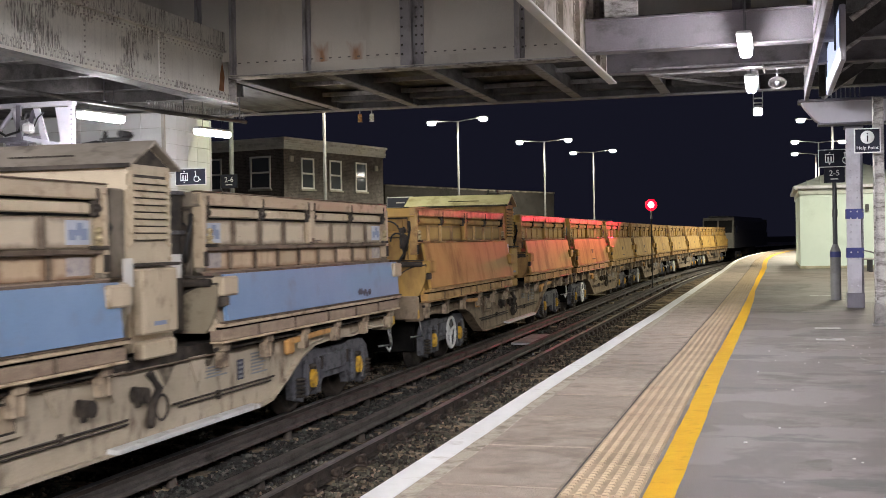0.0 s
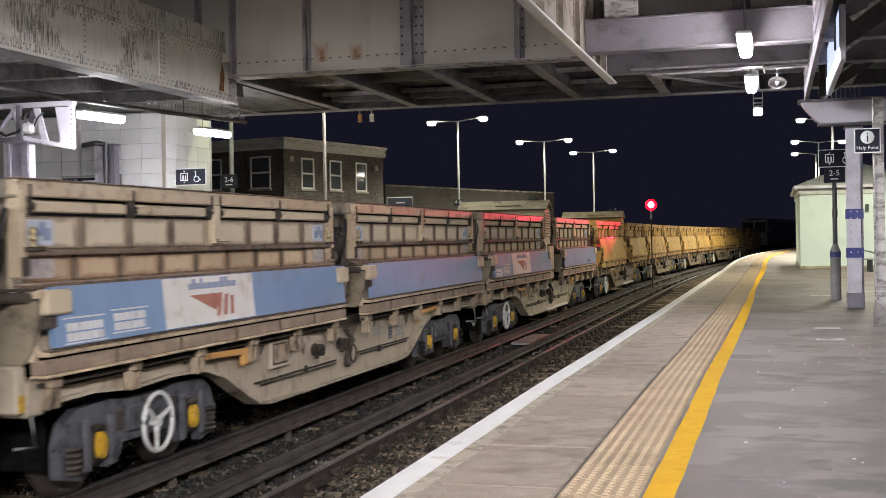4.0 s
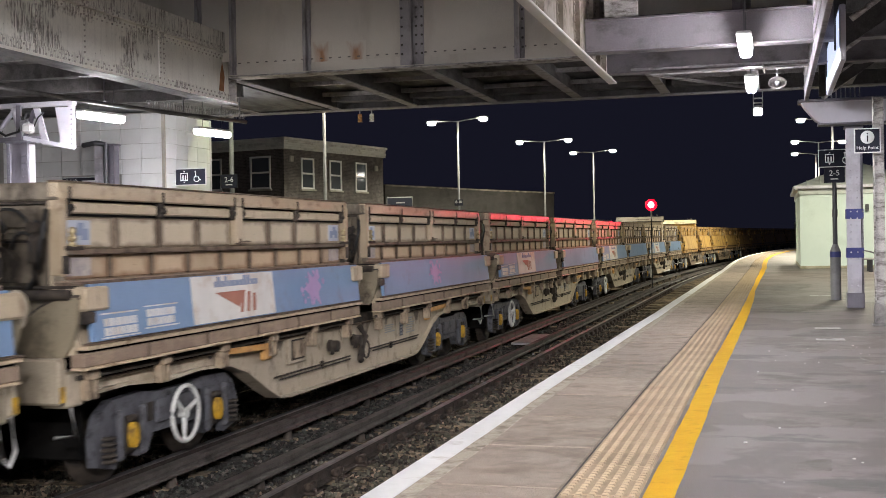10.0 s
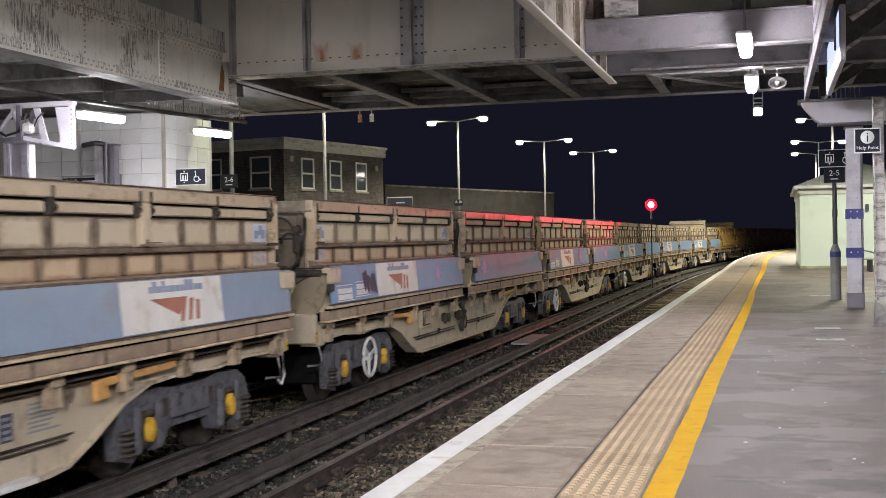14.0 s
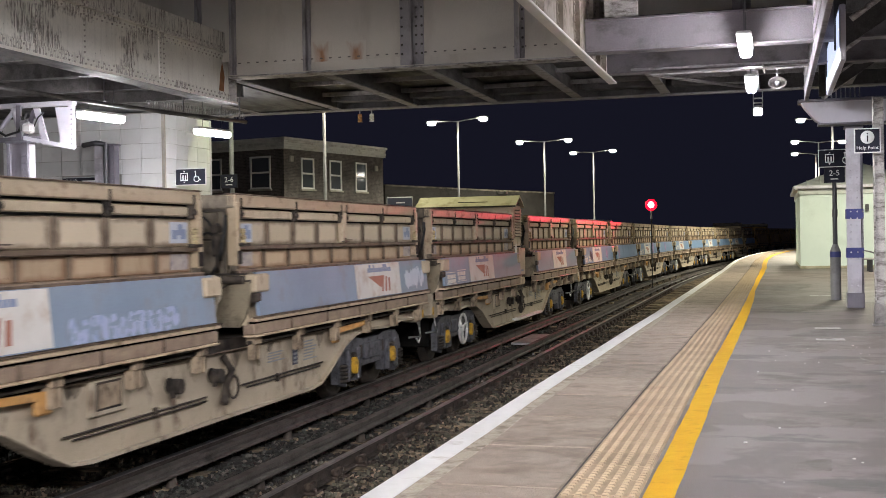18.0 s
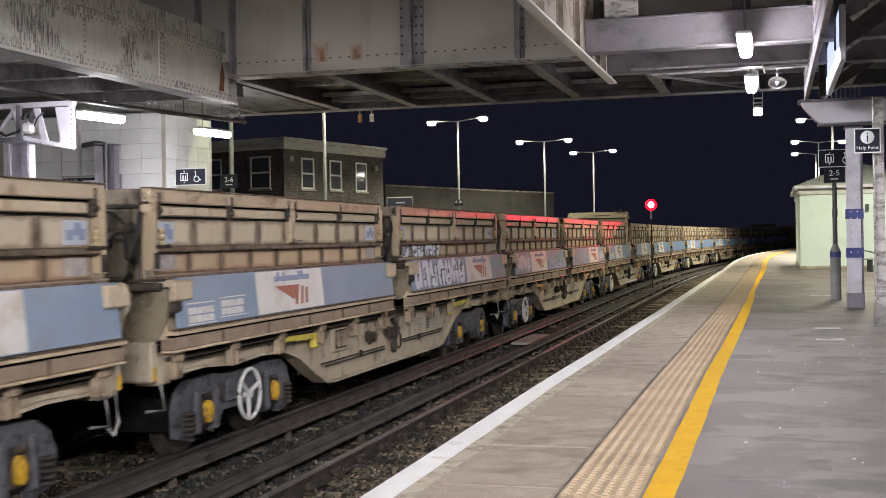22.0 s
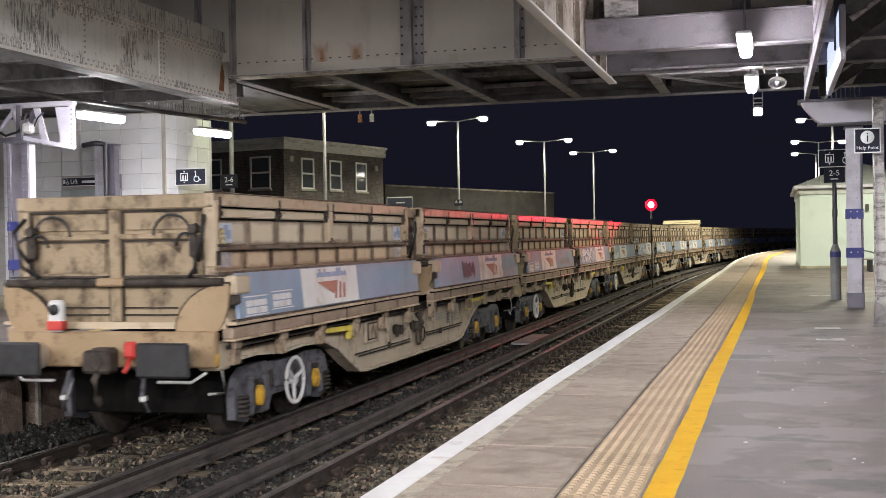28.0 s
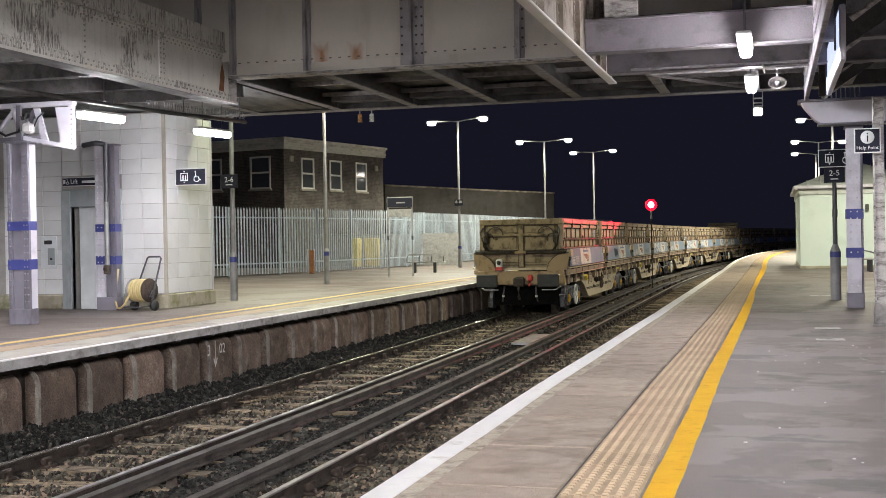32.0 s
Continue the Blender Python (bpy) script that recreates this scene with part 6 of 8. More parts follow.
def data_text(w, y):
    for a, b, z0, z1 in ((0, 0.62, 1.615, 1.628), (0, 0.62, 1.412, 1.424), (0.72, 1.35, 1.64, 1.652), (0.72, 1.35, 1.445, 1.457)):
        decal(w, "ruled_line", rect(y + a, y + b, z0, z1), M["decal_white"])
    rr = random.Random(int(abs(y) * 100))
    for a0, zs in ((0.04, (1.515, 1.435)), (0.76, (1.55, 1.47))):
        for z in zs:
            a = a0
            while a < a0 + 0.50:
                wd = 0.03 + 0.05 * rr.random()
                decal(w, "lettering_bar", rect(y + a, y + a + wd, z, z + 0.066), M["decal_white"])
                a += wd + 0.014


def star(w, y, z, r, material, seed):
    rr = random.Random(seed)
    poly = []
    for k in range(12):
        a = math.pi * k / 6
        q = r * (1.0 if k % 2 == 0 else 0.55) * (0.8 + 0.4 * rr.random())
        poly.append((y + 1.25 * q * math.cos(a), max(1.42, min(1.86, z + q * math.sin(a)))))
    decal(w, "spray_paint", poly, material, "pink sprayed star")
    for k in range(26):
        a, q = 2 * math.pi * rr.random(), r * (0.55 + 0.75 * rr.random())
        s = r * (0.05 + 0.12 * rr.random())
        cy, cz = y + 1.3 * q * math.cos(a), max(1.45, min(1.83, z + q * math.sin(a)))
        decal(w, "spray_fleck", [(cy + s * math.cos(t), max(1.42, min(1.86, cz + s * math.sin(t)))) for t in (0.2, 1.3, 2.2, 3.4, 4.5, 5.4)], material, "", 0.0045 + 0.0001 * k)


def ribbon(ctrl, half):
    """A smooth painted stroke of even width through the points."""
    pts = []
    for k in range(len(ctrl) - 1):
        p0, p1, p2, p3 = (Vector(ctrl[max(0, min(len(ctrl) - 1, k + d))]) for d in (-1, 0, 1, 2))
        for q in range(4):
            s = q / 4
            pts.append(0.5 * (2 * p1 + (p2 - p0) * s + (2 * p0 - 5 * p1 + 4 * p2 - p3) * s * s + (3 * p1 - p0 - 3 * p2 + p3) * s ** 3))
    pts.append(Vector(ctrl[-1]))
    out = []
    for k, p in enumerate(pts):
        d = (pts[min(k + 1, len(pts) - 1)] - pts[max(k - 1, 0)]).normalized()
        n = Vector((-d.y, d.x)) * half
        out.append((p + n, p - n))
    return out


def stroke(w, name, ctrl, half, material, lift):
    v, f = [], []
    for a, b in ribbon(ctrl, half):
        for p in (a, b):
            z = max(1.405, min(1.875, p.y))
            v.append((door_x(z) + lift, p.x, z))
    for k in range(len(v) // 2 - 1):
        f.append((2 * k, 2 * k + 1, 2 * k + 3, 2 * k + 2))
    return part(name, Shape().add(v, f), material, w)


def scrawl(w, y0, y1, material, seed, outline=None, tall=1.0):
    """Loose overlapping spray strokes, no lettering."""
    rr = random.Random(seed)
    y = y0
    while y < y1 - 0.12:
        wd = (0.20 + 0.16 * rr.random()) * (0.6 + 0.4 * tall)
        ht = 0.36 * tall
        zb = 1.45 + 0.04 * rr.random()
        side = 1
        ctrl = []
        for k in range(6):
            ctrl.append((y + wd * (0.16 * k + 0.10 * rr.random()), zb + ht * (0.5 + side * (0.28 + 0.22 * rr.random()))))
            side = -side if rr.random() < 0.85 else side
        half = (0.034 + 0.022 * rr.random()) * (0.5 + 0.5 * tall)
        if outline:
            stroke(w, "spray_outline", ctrl, half + 0.036, outline, 0.004 + 0.0004 * rr.random())
        stroke(w, "spray_paint", ctrl, half, material, 0.006 + 0.0006 * rr.random())
        if outline and rr.random() < 0.8:
            a = y + wd * rr.random()
            stroke(w, "spray_outline", [(a, zb + ht * 0.2), (a + 0.05, zb + ht * 0.4), (a + 0.02, zb + ht * 0.65)], 0.008, outline, 0.0072)
        y += wd * 0.95


def bubble(w, y0, y1, seed, letters, fill, shade, z0=1.42, z1=1.87, plane=None):
    """Fat rounded sprayed strokes side by side, a dark shade round them and short dark accents; no lettering."""
    rr = random.Random(seed)
    step = (y1 - y0) / letters
    ht = z1 - z0

    def ring(cy, cz, ry, rz, k=12):
        ph = 6.28 * rr.random()
        return [(cy + ry * (1 + 0.22 * math.sin(2 * q + ph)) * math.cos(q), max(z0, min(z1, cz + rz * (1 + 0.12 * math.sin(3 * q + ph)) * math.sin(q)))) for q in [6.2832 * j / k for j in range(k)]]

    def lay(name, poly, material, lift):
        if plane is None:
            decal(w, name, poly, material, "", lift)
        else:
            part(name, Shape().plate(poly, "x", plane + lift - 0.003, plane + lift), material, w)

    for n in range(letters):
        c = y0 + (n + 0.5) * step
        lean = 0.10 * (rr.random() - 0.5)
        blobs = [(c - 0.27 * step, z0 + ht * 0.5, 0.21 * step, ht * 0.52), (c + 0.25 * step, z0 + ht * (0.35 + 0.3 * rr.random()), 0.22 * step, ht * 0.46), (c + lean, z0 + ht * (0.22 + 0.56 * (n % 2)), 0.36 * step, ht * 0.24)]
        for k, (cy, cz, ry, rz) in enumerate(blobs):
            lay("spray_outline", ring(cy, cz, ry + 0.03, rz + 0.03), shade, 0.0042 + 0.00005 * (3 * n + k))
        for k, (cy, cz, ry, rz) in enumerate(blobs):
            lay("spray_paint", ring(cy, cz, ry, rz), fill, 0.0062 + 0.00005 * (3 * n + k))
        a, z = c + (rr.random() - 0.5) * 0.4 * step, z0 + ht * (0.3 + 0.35 * rr.random())
        lay("spray_accent", [(a - 0.03, z), (a + 0.05, z + 0.02), (a + 0.04, z + 0.06), (a - 0.04, z + 0.035)], shade, 0.0092)
        for k in range(3):
            a, z = c + (rr.random() - 0.5) * 0.9 * step, z0 + ht * (0.08 + 0.62 * rr.random())
            h = min(0.30 * ht, 0.07 + 0.06 * rr.random())
            lay("spray_accent", [(a - 0.016, z), (a + 0.016, z), (a + 0.03, z + h), (a - 0.006, z + h)], shade, 0.0094 + 0.0001 * k)
        a, z = c + (rr.random() - 0.5) * 0.6 * step, z0 + ht * (0.15 + 0.6 * rr.random())
        lay("spray_accent", [(a - 0.09, z), (a + 0.08, z + 0.014), (a + 0.09, z + 0.042), (a - 0.07, z + 0.03)], shade, 0.0098)


RB, FB = -7.27, 0.42     # rear ends of the two bodies
for n in range(0, 10):
    emblem(TRAIN[n], RB + 1.9)
    data_text(TRAIN[n], RB + 0.25) if n not in (6,) else None
for n, y, z, r, s in ((3, RB + 5.1, 1.64, 0.24, 1), (3, FB + 2.9, 1.65, 0.22, 2), (4, RB + 5.1, 1.64, 0.16, 3), (4, FB + 0.8, 1.65, 0.2, 4)):
    star(TRAIN[n], y, z, r, M["spray_pink"], s)
scrawl(TRAIN[4], RB + 1.3, RB + 1.95, M["spray_dark"], 5, None, 0.8)
scrawl(TRAIN[0], FB + 4.9, FB + 5.5, M["spray_dark"], 6, None, 0.14)
emblem(TRAIN[5], 3.4)
emblem(TRAIN[6], 3.72)
scrawl(TRAIN[6], 5.95, 7.0, M["spray_pale"], 7, None, 0.8)
scrawl(TRAIN[6], RB + 0.4, RB + 1.85, M["spray_pale"], 8, M["decal_blue"], 0.9)
bubble(TRAIN[6], RB + 4.1, RB + 5.95, 9, 6, M["spray_lilac"], M["blue_faded"], 1.40, 1.62)
bubble(TRAIN[7], FB + 0.15, FB + 3.35, 10, 7, M["spray_pale"], M["spray_shade"])
bubble(TRAIN[7], FB + 0.3, FB + 2.6, 21, 5, M["spray_pale"], M["spray_shade"], 1.925, 2.12, 1.13)
emblem(TRAIN[7], FB + 3.5)
bubble(TRAIN[8], FB + 0.45, FB + 2.7, 12, 6, M["spray_pale"], M["spray_shade"], 1.44, 1.86)
scrawl(TRAIN[8], FB + 2.75, FB + 3.3, M["decal_pale"], 22, None, 0.8)
emblem(TRAIN[8], FB + 3.4)
scrawl(TRAIN[8], RB + 4.5, RB + 6.0, M["decal_grey"], 13, None, 0.5)
scrawl(TRAIN[9], FB + 1.9, FB + 2.9, M["spray_dark"], 14, None, 0.9)
emblem(TRAIN[9], FB + 3.2)

# small dark wedges on the yellow doors
for n in range(-5, -1):
    for y in (RB + 3.3, FB + 3.4):
        p = part("door_emblem", Shape().plate([(y - 0.22, 1.82), (y + 0.22, 1.82), (y, 1.64)], "x", 1.352, 1.356), M["rib_dark"], TRAIN[n], "small dark wedge")
        p.matrix_basis = pose(0.0, 0, 0)
        part("lettering_bar", Shape().box(1.398, 1.402, y - 0.3, y + 0.3, 1.50, 1.54), M["rib_dark"], TRAIN[n])

# faded doors on the last set
for n in range(5, 10):
    for o in TRAIN[n].children_recursive:
        if o.name.startswith("side_door"):
            o.material_slots[0].link = "OBJECT"
            o.material_slots[0].material = M["blue_faded"]

# the roof of the second generator house is paler
for o in TRAIN[5].children:
    if o.name.startswith("house_roof"):
        o.material_slots[0].link = "OBJECT"
        o.material_slots[0].material = M["house_roof_pale"]

# yellow levers on the last wagons
for n in (7, 8, 9):
    for o in TRAIN[n].children:
        if o.name.startswith("brake_lever"):
            o.material_slots[0].link = "OBJECT"
            o.material_slots[0].material = M["lever_yellow"]
            o["label"] = "yellow brake lever"

# the tail wagon's end is paler than the ends inside the train
for o in TRAIN[9].children_recursive:
    if o.name.startswith(("end_wall", "end_frame", "end_panel", "end_rail")):
        o.material_slots[0].link = "OBJECT"
        o.material_slots[0].material = M["tail_paint"]

for o in TRAIN[9].children_recursive:
    if o.name.startswith(("end_flap", "buffer_beam", "pipe_bracket")):
        o.material_slots[0].link = "OBJECT"
        o.material_slots[0].material = M["tail_flap"]

# tail of the train
tail = TRAIN[9]
tail["label"] = "rusty cream and blue side-tipping stone wagon with tail lamp"
for sx in (-1, 1):
    b = part("buffer", Shape().box(sx * 0.86 - 0.30, sx * 0.86 + 0.30, -7.86, -7.80, 0.84, 1.20, 0.03).rod((sx * 0.86, -7.80, 1.02), (sx * 0.86, -7.42, 1.02), 0.10, n=14), M["black"], tail, "black rectangular buffer")
    part("buffer_shank", Shape().rod((sx * 0.86, -7.58, 1.02), (sx * 0.86, -7.42, 1.02), 0.15, n=14), M["frame"], tail)
    part("shunter_rail", Shape().pipe([(sx * 0.62, -7.5, 0.76), (sx * 1.0, -7.5, 0.76), (sx * 1.16, -7.46, 0.86)], 0.018, 6), M["handwheel"], tail)
lamp = part("tail_lamp", Shape().box(-0.68, -0.50, -7.52, -7.42, 1.28, 1.62, 0.03), M["handwheel"], tail, "white tail lamp case")
part("lamp_lens", Shape().wheel((-0.59, -7.52, 1.52), (0, -1, 0), [(0.06, 0), (0.06, 0.02), (0.0, 0.035)], 14), M["black"], lamp)
part("lamp_band", Shape().box(-0.685, -0.495, -7.53, -7.415, 1.30, 1.40, 0.01), M["red_paint"], lamp, "red lower half")
part("air_cock", Shape().box(0.22, 0.36, -7.52, -7.42, 1.00, 1.18, 0.03).pipe([(0.29, -7.5, 1.0), (0.3, -7.56, 0.92), (0.27, -7.58, 0.86)], 0.03, 8), M["red_paint"], tail, "red brake pipe cock")
for sx in (-1, 1):
    part("brake_hose", Shape().pipe([(sx * 0.45, -7.46, 0.86), (sx * 0.47, -7.56, 0.62), (sx * 0.50, -7.50, 0.44)], 0.026, 7), M["bogie"], tail, "grey hanging brake hose")
    part("hose_clip", Shape().box(sx * 0.47 - 0.03, sx * 0.47 + 0.03, -7.58, -7.50, 0.56, 0.62, 0.01), M["handwheel"], tail)
part("draw_hook", Shape().box(-0.12, 0.12, -7.62, -7.42, 0.84, 1.12, 0.03).pipe([(0, -7.6, 0.9), (0, -7.72, 0.8), (0, -7.66, 0.6), (0, -7.58, 0.5)], 0.035, 8), M["grime_shade"], tail, "dark draw hook and chain")


def locomotive():
    t = thing("locomotive", "dark freight locomotive at the head of the train", "locomotive", group="stone train")
    part("body", Shape().plate([(-1.3, 1.1), (1.3, 1.1), (1.32, 2.6), (1.15, 3.35), (0.75, 3.75), (-0.75, 3.75), (-1.15, 3.35), (-1.32, 2.6)], "y", -10.2, 10.2), M["bogie"], t)
    for s in (-1, 1):
        part("cab_front", Shape().plate([(s * 10.2, 1.1), (s * 10.65, 1.1), (s * 10.6, 2.3), (s * 10.35, 3.3), (s * 10.2, 3.6)], "x", -1.25, 1.25), M["stucco"] if s < 0 else M["bogie"], t)
        for wx in (-1.12, 0.08):
            part("windscreen", Shape().plate([(s * 10.60, 2.35), (s * 10.63, 2.35), (s * 10.40, 3.35), (s * 10.36, 3.35)], "x", wx, wx + 1.04), M["black"], t, "dark windscreen")
        for sx in (-1, 1):
            part("cab_window", Shape().box(sx * 1.31, sx * 1.335, s * 9.9, s * 9.2, 2.35, 2.9), M["glass"], t)
    part("fuel_tank", Shape().box(-1.2, 1.2, -2.5, 2.5, 0.45, 1.1, 0.06), M["grime_shade"], t)
    bogie(t, -6.8, False)
    bogie(t, 6.8, False)
    return t


LOCO = locomotive()

# ---- more of the bridge: beams over the near platform ----
for y, z0, z1 in ((15.35, 3.66, 4.05), (17.42, 3.66, 3.94)):
    part("cross_beam", Shape().box(-2.3, 9.0, y, y + 0.02, z0, z1).box(-2.3, 9.0, y - 0.1, y + 0.14, z0 - 0.025, z0, 0.006).box(-2.3, 9.0, y - 0.08, y + 0.12, z1, z1 + 0.02, 0.004), M["beam_grey"], bridge, "grey cross beam")
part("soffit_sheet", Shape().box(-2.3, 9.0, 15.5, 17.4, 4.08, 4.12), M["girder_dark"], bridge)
part("access_hatch", Shape().box(-2.05, -1.62, 15.32, 15.345, 4.08, 4.38, 0.006), M["girder_edge"], bridge)
for x, z, h in ((-6.80, BZ + 0.02, 0.46), (-6.23, BZ + 0.02, 0.44)):
    part("rust_streak", Shape().box(x - 0.17, x + 0.17, BY0 + 0.1375, BY0 + 0.1395, z, z + h), M["rust_bloom"], bridge, "brown rust bloom running down the web")


cd = Shape()
for y, z in ((16.9, 3.62), (19.6, 3.90), (22.3, 3.88)):
    cd.rod((-1.9, y, z), (0.48, y + 0.04, z), 0.018, n=7)
cd.pipe([(-0.12, 16.9, 3.62), (-0.10, 18.2, 3.66), (-0.14, 19.6, 3.90)], 0.014, 6)
part("conduit", cd, M["stiffener"], bridge, "pale conduits clipped under the soffit")
part("brace", Shape().rod((-1.85, 19.7, 3.90), (-0.45, 22.1, 3.92), 0.03, n=6), M["joist"], bridge)
# ---- hanging fittings ----
def hang_pot(x, colour, label):
    t = thing("hanging_insulator", label, "insulator", pose(x, BY1 + 0.0, BZ - 0.03), "fittings under the bridge")
    part("stem", Shape().rod((0, 0, -0.08), (0, 0, 0.0), 0.012, n=6), M["galv"], t)
    s = Shape()
    for k in range(3):
        s.rod((0, 0, -0.13 - 0.055 * k), (0, 0, -0.085 - 0.055 * k), 0.05, 0.04, 10)
    part("pot", s, colour, t)


hang_pot(-7.99, M["lever_orange"], "small orange ribbed insulator hanging below the bridge edge")
hang_pot(-7.74, M["white_plastic"], "small white ribbed insulator hanging below the bridge edge")

sp = thing("loudspeaker", "pale round horn loudspeaker hung under the bridge", "loudspeaker", pose(0.08, 18.3, 3.5))
part("horn", Shape().wheel((0, 0.18, 0), (0, -1, 0), [(0.03, 0.0), (0.05, 0.12), (0.09, 0.2), (0.125, 0.24), (0.13, 0.245), (0.118, 0.24), (0.07, 0.16), (0.0, 0.12)], 20), M["joist"], sp).matrix_basis = Matrix.Diagonal((1.04, 1, 0.74, 1))
part("horn_knob", Shape().rod((0, -0.06, 0), (0, 0.05, 0), 0.03, 0.045, 10), M["post"], sp)
part("driver", Shape().rod((0, 0.18, 0), (0, 0.30, 0), 0.05, n=12), M["post"], sp)
part("bracket", Shape().box(-0.015, 0.015, 0.14, 0.20, 0.02, 0.73, 0.004), M["post"], sp)

fl = thing("floodlight", "small bright floodlight in a bracket under the bridge edge", "floodlight", pose(-0.25, 22.75, 3.55))
part("bracket", Shape().box(-0.09, -0.075, -0.04, 0.04, 0.02, 0.40, 0.003).box(0.075, 0.09, -0.04, 0.04, 0.02, 0.40, 0.003).box(-0.09, 0.09, -0.04, 0.04, 0.22, 0.24, 0.003).box(-0.09, 0.09, -0.04, 0.04, 0.14, 0.155, 0.003), M["galv"], fl)
part("head", Shape().box(-0.085, 0.085, -0.07, 0.09, -0.08, 0.10, 0.03), M["post"], fl)
part("lens", Shape().box(-0.07, 0.07, -0.085, -0.07, -0.09, 0.03, 0.008), M["tube"], fl, "glowing lens")


# ---- riveted columns ----
def column(x, y, w, d, h, name_label, bright="right", bands=((0.91, 1.08), (1.56, 1.71))):
    """A built-up steel column: wide riveted plate, lilac recess, narrow riveted flange."""
    t = thing("station_column", name_label, "column", pose(x, y, 0), "riveted columns")
    part("shaft", Shape().box(-w / 2 + 0.02, w / 2 - 0.02, -d / 2 + 0.05, d / 2, 0.02, h), M["column"], t)
    part("base", Shape().box(-w / 2 - 0.006, w / 2 + 0.006, -d / 2 - 0.006, d / 2 + 0.006, 0, 0.26, 0.008), M["column"], t)
    wide, slim = w * (0.86 if bright == "both" else 0.30 if bright == "right" else 0.42), w * (0.10 if bright == "both" else 0.17)
    flip = 1 if bright == "right" else -1
    # Lighting is in the colours: bright-side plate white, dimmer faces lilac.
    for side, ws, cols, mm in ((1, wide, (0.28, 0.74), M["column"] if bright == "right" else M["column_white"]), (-1, slim, (0.5,), M["column"])):
        s = side * flip
        x0 = w / 2 - ws if s > 0 else -w / 2
        part("cover_plate", Shape().box(x0, x0 + ws, -d / 2, -d / 2 + 0.052, 0.26, h, 0.004), mm, t)
        rv = Shape()
        for k in range(int((h - 0.45) / 0.115)):
            for dx in cols:
                rv.wheel((x0 + ws * dx, -d / 2, 0.38 + 0.115 * k), (0, -1, 0), [(0.017, 0), (0.014, 0.011), (0.006, 0.016), (0, 0.017)], 6)
        tagged(part("rivets", rv, mm, t), kind="stuff")
    for a, c in bands:
        part("blue_band", Shape().box(-w / 2 - 0.004, w / 2 + 0.004, -d / 2 - 0.008, d / 2 + 0.004, a, c), M["blueband"], t, "dark blue painted band")
    if bright == "right":
        part("side_plate", Shape().box(w / 2 - 0.018, w / 2 + 0.002, -d / 2 + 0.054, d / 2 + 0.002, 0.262, h - 0.05, 0.002), M["column_white"], t, "pale side plate")
    part("cap", Shape().box(-w / 2 - 0.02, w / 2 + 0.02, -d / 2 - 0.02, d / 2 + 0.02, h - 0.04, h, 0.01), M["column"], t)
    return t


column(-12.06, 17.36, 0.40, 0.22, 3.04, "lilac riveted steel column with two dark blue bands")
column(-12.77, 21.22, 0.44, 0.22, 3.30, "lilac riveted steel column with two dark blue bands against the lift wall", "left")
column(1.33, 21.65, 0.27, 0.32, 3.10, "pale lilac riveted column with two dark blue bands", "both", bands=((0.86, 1.03), (1.52, 1.69)))
dp = thing("downpipe", "dark pipe bracketed to the riveted column", "pipe", pose(-12.70, 21.04, 0))
part("pipe", Shape().rod((0, 0, 0.9), (0, 0, 3.3), 0.045, n=10).pipe([(-0.5, 0, 3.28), (-0.2, 0, 3.32), (0, 0, 3.28)], 0.05, 8), M["postdark"], dp)
part("lower_pipe", Shape().rod((0, 0, 0.75), (0, 0, 2.15), 0.05, n=10), M["galv"], dp)
part("tap", Shape().box(-0.06, 0.06, -0.07, 0.02, 0.72, 0.90, 0.02).rod((0, -0.05, 0.82), (0, -0.12, 0.82), 0.03, n=8), M["grime_shade"], dp)

# grey post beside the near column
np_ = thing("canopy_post", "brown-grey steel channel post on a dark foot", "post", pose(1.38, 17.55, 0))
part("channel", Shape().box(-0.05, 0.10, 0.0, 0.03, 0.02, 3.15, 0.004).box(-0.05, -0.03, -0.09, 0.0, 0.02, 3.15, 0.004), M["girder_edge"], np_)
part("foot", Shape().box(-0.09, 0.14, -0.12, 0.06, 0, 0.03, 0.006).box(-0.06, 0.11, -0.10, 0.034, 0.03, 0.30, 0.006), M["joist"], np_)
wp = thing("wall_panel", "narrow white panel with a red notice", "wall panel", pose(1.56, 17.35, 0))
part("board", Shape().box(-0.02, 0.6, 0, 0.05, 0.0, 2.9, 0.01), M["column_white"], wp)
part("red_notice", Shape().box(0.03, 0.3, -0.005, 0.0, 1.45, 1.80), M["red_paint"], wp, "red notice")

# near canopy beam and its capital over the column
cb = thing("canopy_beam", "pale painted canopy beam with shadowed brackets along the near platform", "beam", kind="structure")
part("side_board", Shape().box(0.50, 0.56, 4, 20.2, 3.42, 4.75, 0.006), M["beam_grey"], cb)
for z in (3.62, 3.84, 4.06, 4.28, 4.50):
    part("board_joint", Shape().box(0.488, 0.50, 4, 20.2, z, z + 0.03), M["joist"], cb)
part("capital", Shape().plate([(0.46, 3.52), (2.6, 3.52), (2.6, 3.14), (0.80, 3.14), (0.70, 3.20), (0.52, 3.42)], "y", 21.2, 21.55), M["column_white"], cb, "white capital board over the column")
part("capital_edge", Shape().box(0.42, 2.6, 21.14, 21.6, 3.50, 3.55, 0.01), M["column"], cb)
part("capital_base", Shape().box(0.74, 2.6, 21.16, 21.58, 3.11, 3.14, 0.006), M["column"], cb)
for k in range(9):
    part("grille_bar", Shape().rod((0.82 + 0.075 * k, 21.3, 3.55), (0.82 + 0.075 * k, 21.3, 3.74), 0.012, 0.006, 6), M["galv"], cb)
